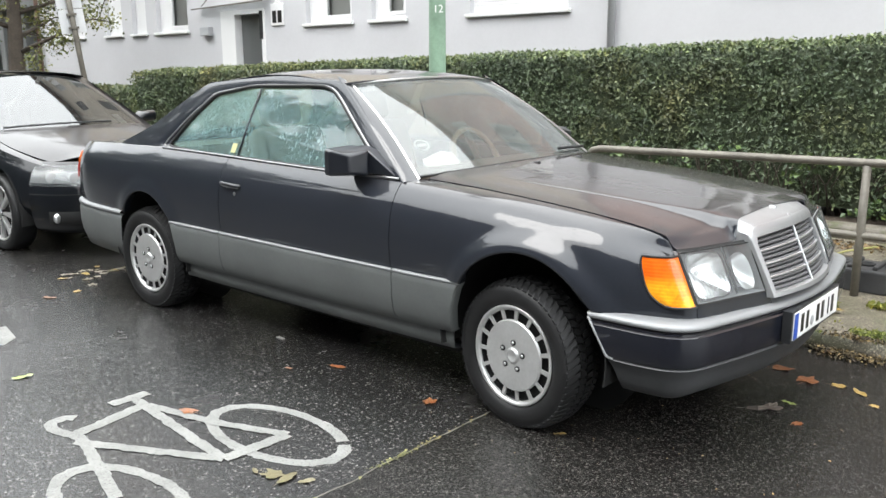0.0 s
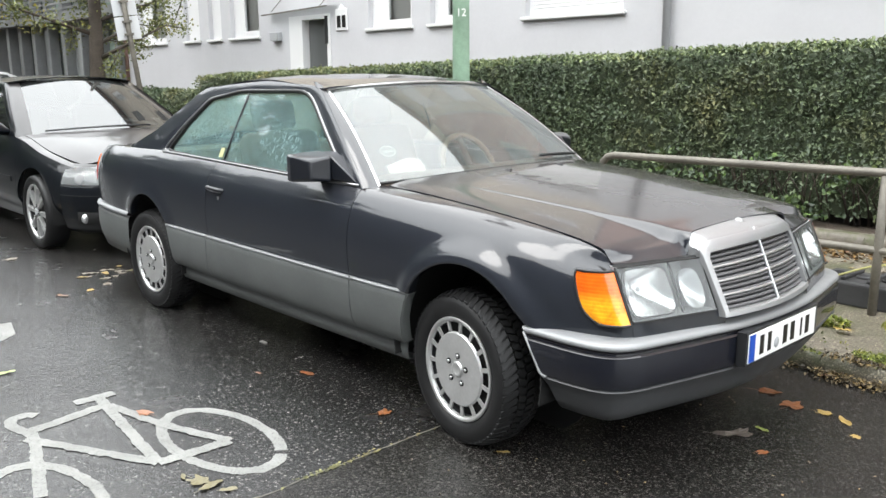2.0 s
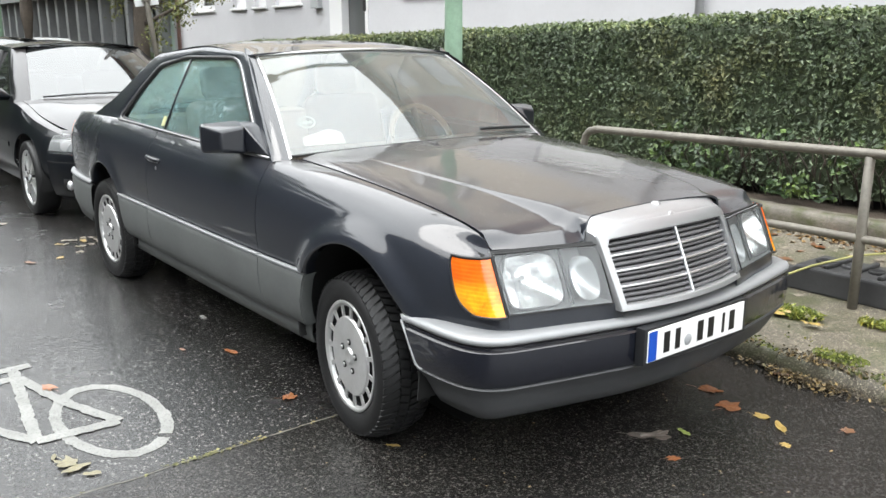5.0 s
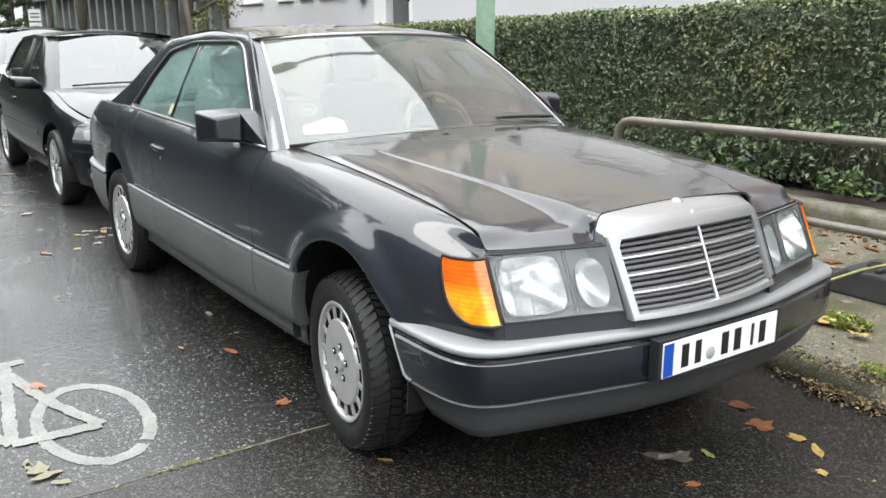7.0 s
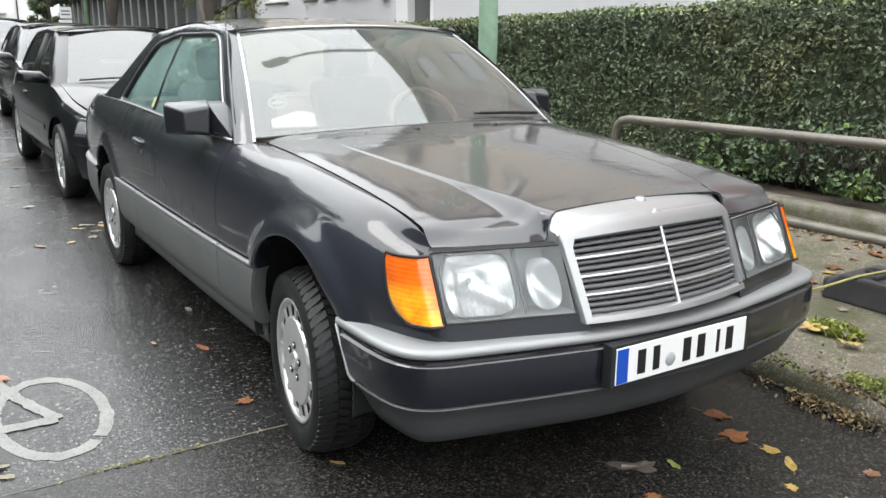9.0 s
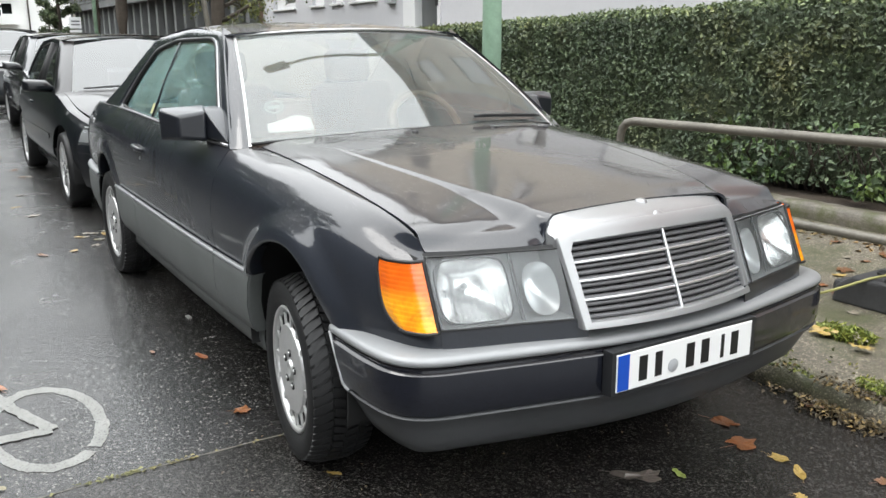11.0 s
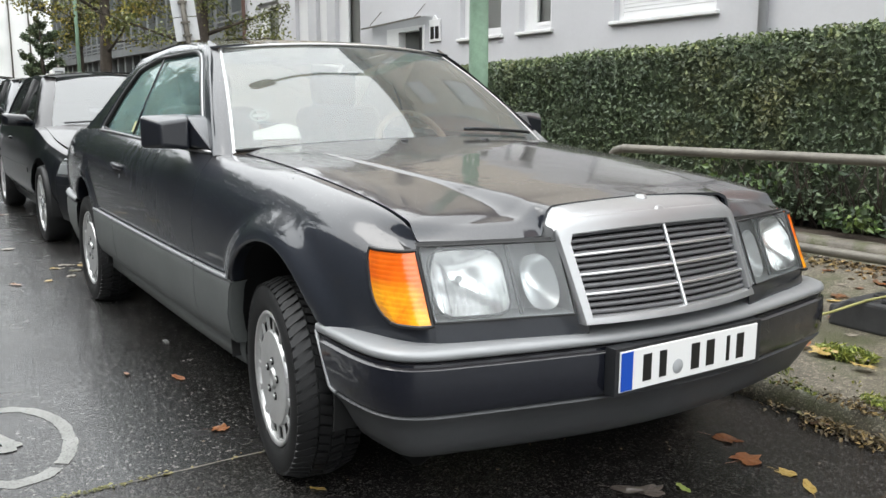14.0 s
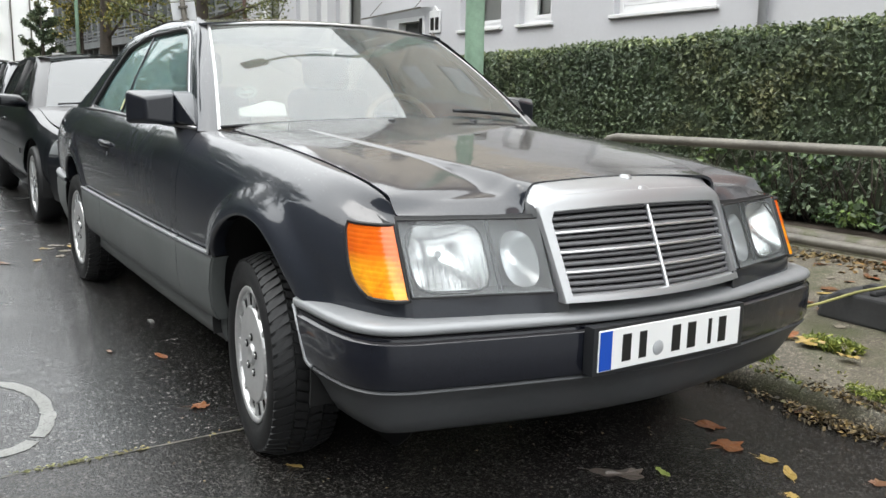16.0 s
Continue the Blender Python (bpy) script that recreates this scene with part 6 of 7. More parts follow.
            row.append((x, k * ye * (1 - 0.05 * u * u), ze + (max(zc, ze - 0.02) - ze) * (1 - abs(k) ** 2.4) + 0.004 * step(0.55, 0.75, abs(k)) * (1 - step(0.75, 0.9, abs(k)))))
        P.append(row)
    solid(part("bonnet", grid_bm(P), paint, car), 0.008)
    path = [(nose - 0.40, -(hw - 0.085)), (nose - 0.25, -(hw - 0.15)), (nose - 0.10, -(hw - 0.30)), (nose - 0.03, -0.34), (nose, 0)]
    path = path + [(x, -y) for x, y in path[-2::-1]]
    path = path[::-1]

    def sweep(prof, i0=0, i1=60, n=60):
        base = spread(path, n)
        P = []
        for o_, z in prof:
            row = []
            for i in range(i0, min(i1, n)):
                d = base[min(i + 1, n - 1)] - base[max(i - 1, 0)]
                nr = np.array([-d[1], d[0]]) / np.linalg.norm(d)
                q = base[i] + nr * o_
                row.append((q[0], q[1], z))
            P.append(row)
        return np.array(P)
    solid(part("front_bumper", grid_bm(sweep([(-0.10, 0.19), (-0.03, 0.23), (0.0, 0.32), (0.015, 0.44), (0.012, 0.54), (-0.02, 0.60), (-0.06, nosez - 0.02), (-0.14, nosez + 0.025)])), paint, car), 0.01)
    # dark strip laid on the bumper for the shade in a groove
    part("bumper_groove", grid_bm(sweep([(0.016, 0.478), (0.0185, 0.482), (0.0185, 0.494), (0.016, 0.498)])), M_DARK, car)
    part("grille", grid_bm(sweep([(0.022, 0.34), (0.024, 0.44), (0.020, 0.54), (-0.01, 0.62)], 24, 36)), M_DARK, car)
    for i0, i1 in ((0, 15), (45, 60)):
        lamp = part("headlamp", grid_bm(sweep([(0.008, nosez - 0.145), (-0.002, nosez - 0.11), (-0.030, nosez - 0.05), (-0.062, nosez - 0.016), (-0.100, nosez + 0.004)], i0, i1)), M_STRIP, car, "clear glass headlamp")
        for k_ in (3, 8):
            c = sweep([(-0.002, nosez - 0.075)], i0 + k_, i0 + k_ + 1)[0, 0]
            bm = bmesh.new()
            bmesh.ops.create_uvsphere(bm, u_segments=14, v_segments=8, radius=0.042)
            part("reflector", bm, M_PALEGREY, lamp).matrix_basis = Matrix.Translation(c) @ Matrix.Diagonal((0.16, 1.0, 1.0, 1.0))
        part("lamp_glass", grid_bm(sweep([(0.014, nosez - 0.15), (0.004, nosez - 0.11), (-0.024, nosez - 0.05), (-0.057, nosez - 0.012), (-0.096, nosez + 0.009)], i0, i1)), M_LENS, lamp).visible_shadow = False
        j = i0 + 7 if i0 < 20 else i1 - 8
        c = sweep([(0.008, 0.315)], j, j + 1)[0, 0]
        bm = bmesh.new()
        bmesh.ops.create_uvsphere(bm, u_segments=16, v_segments=8, radius=0.05)
        o = part("fog_lamp", bm, M_FOGBOWL, car)
        o.location, o.scale = c, (0.40, 0.85, 0.80)
        # dark sheet laid on the surface for a shaded slot
        part("bumper_slot", grid_bm(sweep([(0.010, 0.265), (0.020, 0.28), (0.020, 0.35), (0.016, 0.365)], i0 + (5 if i0 < 20 else -6), i1 + (6 if i0 < 20 else -5))), M_DARK, car)
    # glasshouse
    ft, rt = xf - 1.32, xr + 0.10
    ko = [(cowl + 0.02, belt - 0.01), (ft, roof - 0.065), ((ft + rt) / 2, roof - 0.04), (rt, roof - 0.09), (tail + 0.22, belt + 0.06), (0, belt + 0.005), (cowl + 0.02, belt - 0.01)]
    ki = [(cowl - 0.16, belt + 0.02), (ft - 0.06, roof - 0.10), ((ft + rt) / 2, roof - 0.085), (rt + 0.05, roof - 0.13), (rt - 0.22, belt + 0.06), (0, belt + 0.025), (cowl - 0.16, belt + 0.02)]
    a, b = outline(ko), outline(ki)

    def fy(x, z):
        return (hw - 0.095 - (z - belt) * 0.36 - (z - belt) ** 2 * 0.25) * (1 - 0.10 * step(xr + 0.2, tail, x))
    c = b.mean(0)
    for sgn in (1, -1):
        def onf(q, out=0.0, s=sgn):
            return [(x, -s * (fy(x, z) + out), z) for x, z in q]
        part("window_surround", grid_bm([onf(a), onf(a * 0.4 + b * 0.6, 0.004), onf(b), onf(b, -0.02)], close_v=True), paint, car)
        part("side_window", grid_bm([onf(c + (b - c) * f, -0.008) for f in (0.02, 0.4, 0.75, 1.0)], close_v=True), M_CARGLASS, car)
        xm = (cowl + rt) / 2 - 0.08
        part("door_pillar", tube_bm([(xm, -sgn * (fy(xm, belt + 0.02) + 0.002), belt + 0.02), (xm - 0.06, -sgn * (fy(xm, roof - 0.09) + 0.002), roof - 0.09)], 0.03, 6), M_SEAL, car)
        bm = bmesh.new()
        for px, py, pz in ((0.0, 0.0, 0.03), (0.0, 0.0, 0.12), (0.0, 0.20, 0.02), (0.0, 0.20, 0.13), (0.10, 0.03, 0.04), (0.10, 0.03, 0.10), (0.08, 0.17, 0.03), (0.08, 0.17, 0.11), (0.02, -0.08, 0.0), (0.07, -0.08, 0.03)):
            bm.verts.new((cowl - 0.28 + px, -sgn * (hw - 0.06 + py), belt - 0.01 + pz))
        bmesh.ops.convex_hull(bm, input=bm.verts)
        bevel(part("door_mirror", bm, paint, car), 0.02, 3)
        part("door_handle", tube_bm([(cowl - 1.02, -sgn * (half(0) - 0.02), belt - 0.12), (cowl - 1.18, -sgn * (half(0) - 0.02), belt - 0.12)], 0.014, 8), paint, car)

    def scr(k, v):
        xb, zb = cowl + 0.02 + 0.15 * (1 - k * k), belt + 0.03 * (1 - k * k)
        xt, zt = ft + 0.02 + 0.10 * (1 - k * k), roof - 0.072 + 0.035 * (1 - k * k)
        yb, yt = fy(cowl, belt) - 0.11, fy(ft, roof - 0.07) - 0.10
        return (xb + (xt - xb) * v + 0.012 * math.sin(3.14 * v), k * (yb + (yt - yb) * v), zb + (zt - zb) * v + 0.016 * math.sin(3.14 * v))
    part("windscreen", grid_bm([[scr(k, v) for v in np.linspace(0, 1, 10)] for k in np.linspace(-1, 1, 21)]), M_CARGLASS, car)
    for k, v, w, h in papers:
        bm = bmesh.new()
        bm.faces.new([bm.verts.new(Vector(scr(k + dk, v + dv)) - Vector((0.012, 0, 0.012))) for dk, dv in ((-w, 0), (w, 0), (w, h), (-w, h))])
        solid(part("paper_sheet", bm, M_PAPER, car, smooth=False), 0.002)
    part("wiper", tube_bm([(x + 0.02, y, z + 0.015) for x, y, z in (scr(k, 0.03) for k in np.linspace(-0.85, 0.5, 8))], 0.009, 6), M_BLACKPL, car)
    for s in (-1, 1):
        P = []
        for v in np.linspace(-0.02, 1, 10):
            x, y, z = scr(s, v)
            q = np.array(ko[0]) * (1 - v) + np.array(ko[1]) * v
            P.append([(x + 0.002, y - s * 0.012, z + 0.004), (x - 0.01, y + s * 0.012, z + 0.006), (q[0] - 0.02, s * (fy(*q) + 0.003), q[1] + 0.004), (q[0] - 0.06, s * (fy(q[0] - 0.06, q[1]) + 0.002), q[1] - 0.01)])
        part("pillar_skin", grid_bm(P), paint, car)
    P = []
    for t in np.linspace(0, 1, 18):
        row = []
        for k in np.linspace(-1, 1, 19):
            x0 = scr(k, 1)[0]
            x = x0 + (rt - x0) * t
            zr = roof - 0.065 + 0.025 * math.sin(math.pi * min(t * 0.9, 1)) - 0.025 * t
            row.append((x, k * fy(x, zr), zr + 0.045 * (1 - abs(k) ** 2.5)))
        P.append(row)
    solid(part("roof", grid_bm(P), paint, car), 0.008)
    P = [[(rt + (tail + 0.14 - rt) * v, k * (fy(rt, roof - 0.1) - 0.02 + 0.10 * v), roof - 0.09 + 0.03 * (1 - k * k) + (belt + 0.08 - roof + 0.09) * v) for v in np.linspace(0, 1, 6)] for k in np.linspace(-1, 1, 13)]
    part("rear_window", grid_bm(P), M_CARGLASS, car)
    P = [[(tail + 0.14 - 0.14 * step(0, 0.4, v), k * (hw - 0.26 - 0.05 * v), belt + 0.08 - (belt - 0.12) * v) for v in np.linspace(0, 1, 8)] for k in np.linspace(-1, 1, 13)]
    solid(part("tailgate", grid_bm(P), paint, car), 0.01)
    bevel(part("dashboard", box_bm(cowl - 0.35, cowl + 0.08, -0.6, 0.6, 0.60, belt - 0.03), M_DASH, car, smooth=False), 0.05)
    for y in (-0.36, 0.36):
        o = bevel(part("front_seat", box_bm(-0.08, 0.08, -0.23, 0.23, 0, 0.66), M_DASH, car), 0.06, 3)
        o.matrix_basis = pose(-0.25, y, 0.45, 0, -16, 0)
    return car


M_CARGLASS = glass_mat("dark_car_glass", (0.22, 0.25, 0.25), 2.3, 0.02, (0.3, 0.32, 0.32), 0.05, 0.1)
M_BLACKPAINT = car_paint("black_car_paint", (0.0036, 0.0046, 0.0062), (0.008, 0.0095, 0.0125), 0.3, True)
bsdf(M_BLACKPAINT).inputs["Coat Weight"].default_value = 0.65
M_GREYPAINT = car_paint("dark_grey_car_paint", (0.018, 0.019, 0.021), (0.05, 0.052, 0.055), 0.3, False)
street_car("parked_hatchback", "shiny black hatchback with spoked alloy wheels parked behind", pose(-4.95, 0.10, 0), M_BLACKPAINT, roof=1.385, belt=0.885, nosez=0.690, papers=((0.78, 0.05, 0.06, 0.16), (-0.72, 0.07, 0.04, 0.03)))
street_car("parked_hatchback", "dark grey hatchback further along the parked row", pose(-10.15, 0.42, 0), M_GREYPAINT, 2.55, 0.86, 0.8, 0.87, 1.44)
street_car("parked_estate_car", "black estate car at the far end of the parked row", pose(-15.75, 0.05, 0), M_BLACKPAINT, 2.75, 0.92, 1.0, 0.92, 1.56, 1.0, 0.80)

M_WHITEPAINT = car_paint("white_car_paint", (0.70, 0.71, 0.71), (0.75, 0.75, 0.75), 0.35, False)
street_car("parked_estate_car", "white car standing crosswise before the office block", pose(-25.6, 4.3, -0.05, 0, 0, -90), M_WHITEPAINT, 2.65, 0.85, 1.0, 0.88, 1.46, 0.95)

# ---------------------------------------------------------------- trees and far things
M_BARK = mat("grey_brown_bark", (0.075, 0.06, 0.048), 0.85)
vary(M_BARK, (0.08, 0.064, 0.05), 0.35, (3, 30))
bump(M_BARK, noise_tex(M_BARK, 35.0), 0.8, 0.03)
M_AUTUMN = leaf_mat("autumn_leaf", (0.05, 0.06, 0.012), (0.13, 0.13, 0.025), (0.30, 0.25, 0.05), 0.5)
M_YOUNG = leaf_mat("yellow_green_leaf", (0.06, 0.07, 0.020), (0.12, 0.135, 0.035), (0.21, 0.21, 0.065), 0.5)
# leaf green paled towards grey for the haze of distance
M_HAZYLEAF = leaf_mat("haze_paled_leaf", (0.04, 0.06, 0.032), (0.075, 0.105, 0.05), (0.13, 0.16, 0.08), 0.6)
M_FARLEAF = leaf_mat("far_leaf", (0.015, 0.03, 0.012), (0.03, 0.06, 0.02), (0.07, 0.11, 0.035), 0.5)


def tree(name, label, at, height, trunk_r, first, reach, n_leaf, leaf, leaf_m, seed, limbs=9, droop=0.0):
    """Tapered trunk, limbs with twigs, and small leaves round the twigs."""
    r = random.Random(seed)
    t = root(name, label, "tree", at=Matrix.Translation(at))
    lean_ = Vector((r.uniform(-0.25, 0.25), r.uniform(-0.25, 0.25), 0))
    spine = [Vector((0, 0, -0.1)), Vector((0.03, 0.0, height * 0.2)), lean_ * 0.5 + Vector((0, 0, height * 0.5)), lean_ + Vector((0, 0, height * 0.95))]
    part("trunk", tube_bm(spine, [trunk_r * 1.25, trunk_r, trunk_r * 0.7, trunk_r * 0.15], 10), M_BARK, t)
    tips = []
    bm = bmesh.new()
    for i in range(limbs):
        h = first + (height * 0.9 - first) * (i + r.random() * 0.6) / limbs
        a = i * 2.4 + r.uniform(-0.4, 0.4)
        L = reach * (1.1 - 0.55 * h / height) * r.uniform(0.7, 1.1)
        p0 = Vector((0, 0, h)) + lean_ * h / height
        d = Vector((math.cos(a), math.sin(a), 0.45 - droop))
        p1, p2 = p0 + d * L * 0.5, p0 + d * L + Vector((0, 0, 0.12 * L - droop * L))
        rr = trunk_r * 0.38 * (1 - 0.5 * h / height)
        tube_bm([p0, p1, p2], [rr, rr * 0.6, rr * 0.2], 6, bm)
        for k in range(7):
            q = p0.lerp(p2, 0.25 + 0.75 * k / 6)
            e = q + Vector((r.gauss(0, 0.28), r.gauss(0, 0.28), r.gauss(0.05 - droop, 0.22))) * reach * 0.5
            tube_bm([q, e], [rr * 0.3, rr * 0.1], 4, bm)
            tips += [(q, e)]
    part("limb_work", bm, M_BARK, t, kind="stuff")
    g = np.random.default_rng(seed)
    idx = g.integers(0, len(tips), n_leaf)
    f = g.uniform(0.2, 1.1, n_leaf)[:, None]
    A = np.array([tuple(tips[i][0]) for i in idx])
    B = np.array([tuple(tips[i][1]) for i in idx])
    pos = A + (B - A) * f + g.normal(0, 0.10 * reach / 2, (n_leaf, 3))
    leaves("crown", pos, np.tile((0, 0, 0.6), (n_leaf, 1)), leaf, leaf_m, t, seed=seed, ratio=0.7)
    return t


tree("street_tree", "young street tree with sparse yellowing autumn leaves", (-13.35, 3.65, 0.2), 5.5, 0.15, 1.30, 1.9, 9500, 0.06, M_YOUNG, 5, 14, 0.12)
tree("street_tree", "tall street tree with thin autumn foliage", (-24.3, 4.15, 0.2), 9.0, 0.18, 2.2, 3.2, 11000, 0.11, M_AUTUMN, 8, 12)
tree("street_tree", "bushy green tree beside the far houses", (-46.0, 5.6, 0), 5.2, 0.14, 0.5, 1.5, 12000, 0.12, M_HAZYLEAF, 9, 14)
tree("street_tree", "tall street tree with thin autumn foliage", (-34.0, 5.2, 0.1), 10.0, 0.15, 2.6, 3.6, 11000, 0.13, M_AUTUMN, 12, 12)
for i, (x, y) in enumerate(((-84, -3), (-88, 2), (-86, -9), (-80, -15))):
    tree("far_tree", "dark leafy tree at the end of the street", (x, y, 0), 13 + i, 0.4, 2.0, 5.5, 7000, 0.42, M_FARLEAF, 20 + i, 14)

M_SLATE = mat("dark_grey_cladding_panel", (0.085, 0.09, 0.095), 0.6)
vary(M_SLATE, (0.19, 0.198, 0.20), 0.2, (0.6, 12))
M_DKGLASS = glass_mat("dark_facade_glass", (0.35, 0.42, 0.40), 1.6, 0.03)
# greenish panels below; upstairs the tint paints reflections into the glass
M_GREENGLASS = mat("greenish_panel_glass", (0.26, 0.33, 0.29), 0.2)
hall = root("dark_office_block", "dark grey office block with tall pillars and glass", "building")
part("back_wall", box_bm(-64, -19.6, 10.0, 10.3, 0, 9), M_CURTAIN, hall, smooth=False)
part("roof", box_bm(-64.2, -19.5, 8.6, 16, 9.0, 9.4), M_SLATE, hall, smooth=False)
part("side_wall", box_bm(-19.9, -19.6, 9.3, 16, 0, 9.0), M_SLATE, hall, smooth=False)
part("ledge", box_bm(-64, -19.6, 8.7, 9.4, 3.15, 3.5), M_SLATE, hall, smooth=False)
part("plinth", box_bm(-64, -19.6, 8.9, 9.6, 0, 0.5), M_SLATE, hall, smooth=False)
for i in range(28):
    x = -20.2 - i * 1.6
    bevel(part("pillar", box_bm(x - 0.17, x + 0.17, 8.95, 9.35, 0.5, 9.0), M_SLATE, hall, smooth=False), 0.02, 1)
    part("pane", quad_bm("y", 9.32, x - 1.43, x - 0.17, 0.5, 3.15), (M_GREENGLASS if i in (0, 3) else M_SLATE if i % 2 else M_DKGLASS), hall, smooth=False)
    part("pane", quad_bm("y", 9.32, x - 1.43, x - 0.17, 3.5, 9.0), M_DKGLASS if i % 3 else M_GREENGLASS, hall, smooth=False)
for z in (3.56, 3.75, 3.94):
    part("rail", box_bm(-64, -19.6, 8.66, 8.70, z, z + 0.07), M_SLATE, hall, smooth=False)
low_hedge = root("low_hedge", "low dark clipped hedge beside the house entrance", "hedge")
P = [[(x, 4.05, 0.2), (x, 4.05, 0.94), (x, 4.12, 1.0), (x, 4.6, 1.0), (x, 4.65, 0.2)] for x in np.linspace(-18.5, -9.45, 20)]
# shade-coloured backing, as in the tall hedge
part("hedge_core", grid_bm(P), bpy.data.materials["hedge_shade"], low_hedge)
gq = np.random.default_rng(40)
n = 9000
x, t = gq.uniform(-18.6, -9.35, n), gq.uniform(0, 1, n)
face = t < 0.6
y = np.where(face, 4.0 + gq.normal(0, 0.03, n), gq.uniform(4.0, 4.7, n))
z = np.where(face, gq.uniform(0.2, 1.03, n), 1.03 + gq.normal(0, 0.025, n))
leaves("hedge_leaves", np.stack([x, y, z], 1), np.tile((0.2, -0.6, 0.5), (n, 1)), 0.07, M_HEDGE, low_hedge, seed=41)

M_FARWHITE = mat("far_white_wall", (0.80, 0.80, 0.78), 0.85)
vary(M_FARWHITE, (0.80, 0.80, 0.78), 0.06, (0.3, 6))
tower = root("white_apartment_block", "tall white apartment block at the end of the street", "building")
holes = []
for lvl in range(6):
    z = 3.2 + 2.75 * lvl
    holes += [(10.3, 11.4, z, z + 0.8), (6.3, 7.1, z - 0.3, z + 1.2)]
bm = wall_bm(5.6, 12.3, 0, 19, 0, 0.4, holes)
wall_ob = part("wall", bm, M_FARWHITE, tower, smooth=False)
wall_ob.matrix_basis = Matrix.Translation((-82, 0, 0)) @ Matrix(((0, -1, 0, 0), (1, 0, 0, 0), (0, 0, 1, 0), (0, 0, 0, 1)))
part("backing", box_bm(-83.2, -82.6, 5.8, 12.1, 0, 19), M_ROOM, tower, smooth=False)
for ya, yb, za, zb in holes:
    part("pane", quad_bm("x", -82.15, ya, yb, za, zb), M_DKGLASS, tower, smooth=False)
for lvl in range(6):
    z = 2.6 + 2.75 * lvl
    part("balcony", box_bm(-81.98, -80.9, 5.7, 7.5, z, z + 0.9), M_FARWHITE, tower, smooth=False)
for y in (8.4, 9.95):
    part("downpipe", tube_bm([(-81.9, y, 0), (-81.9, y, 19)], 0.07, 6), M_STEEL, tower)
part("side_wall", box_bm(-98, -82.4, 11.9, 12.3, 0, 19), M_FARWHITE, tower, smooth=False)
part("roof", box_bm(-98, -81.8, 5.4, 12.5, 19, 19.4), M_SLATE, tower, smooth=False)

M_DARKTREE = leaf_mat("blue_green_leaf", (0.012, 0.024, 0.018), (0.024, 0.048, 0.036), (0.045, 0.080, 0.058), 0.6)
for i, (x, y) in enumerate(((-66, 0.9), (-69, -3.0), (-67, -6.5))):
    tree("far_tree", "dense dark bluish green tree beside the far block", (x, y, 0), 17 - i, 0.4, 0.4, 3.8, 26000, 0.46, M_DARKTREE, 80 + i, 22)
arch = root("street_lamp", "slim pale street lamp with an arched neck", "street lamp")
part("pole", tube_bm(spread([(-60, 3.87, 0), (-60, 3.95, 1.8), (-60, 3.85, 3.2), (-60, 3.4, 4.2), (-60, 2.6, 4.8), (-60, 1.8, 4.95)], 24).tolist(), 0.055, 8), M_STEEL, arch)
part("lamp_head", bevel_box(-60.12, -59.88, 1.2, 1.85, 4.88, 5.0), M_PALEGREY, arch, smooth=False)

post2 = root("street_lamp", "distant green street lamp post", "street lamp")
part("pole", tube_bm([(-22.5, 3.05, 0.1), (-22.5, 3.05, 6.5)], [0.055, 0.045], 14), M_GREEN, post2)
part("arm", tube_bm([(-22.5, 3.05, 6.4), (-22.5, 2.6, 6.9), (-22.5, 0.9, 7.1)], 0.04, 8), M_GREEN, post2)
sg = root("notice_sign", "small white notice plates on a post", "sign")
part("pole", tube_bm([(-22.0, 2.42, 0.1), (-22.0, 2.42, 2.0)], 0.03, 10), M_STEEL, sg)
for z0, z1 in ((1.62, 1.92), (1.28, 1.58)):
    part("plate", box_bm(-21.96, -21.94, 2.27, 2.57, z0, z1), M_SIGN, sg, smooth=False)
    for k in range(2):
        part("text_bar", box_bm(-21.939, -21.935, 2.31, 2.53, z0 + 0.08 + k * 0.09, z0 + 0.12 + k * 0.09), M_LOUVRE, sg, smooth=False)

# ---------------------------------------------------------------- fallen leaves, weeds and dirt
def leaf_colour(name, c):
    m = mat(name, c, 0.45, 0, 0.3, 0.2)
    vary(m, c, 0.35, (18, 120))
    return m


LEAFM = {"orange": leaf_colour("orange_leaf", (0.23, 0.085, 0.028)), "yellow": leaf_colour("yellow_leaf", (0.33, 0.225, 0.06)), "brown": leaf_colour("brown_leaf", (0.14, 0.065, 0.028)),
         "green": leaf_colour("green_leaf", (0.24, 0.29, 0.08)), "grey-brown": leaf_colour("grey_brown_leaf", (0.12, 0.10, 0.085)), "straw": leaf_colour("straw_leaf", (0.15, 0.13, 0.065)), "pale": leaf_colour("pale_leaf", (0.22, 0.19, 0.15))}


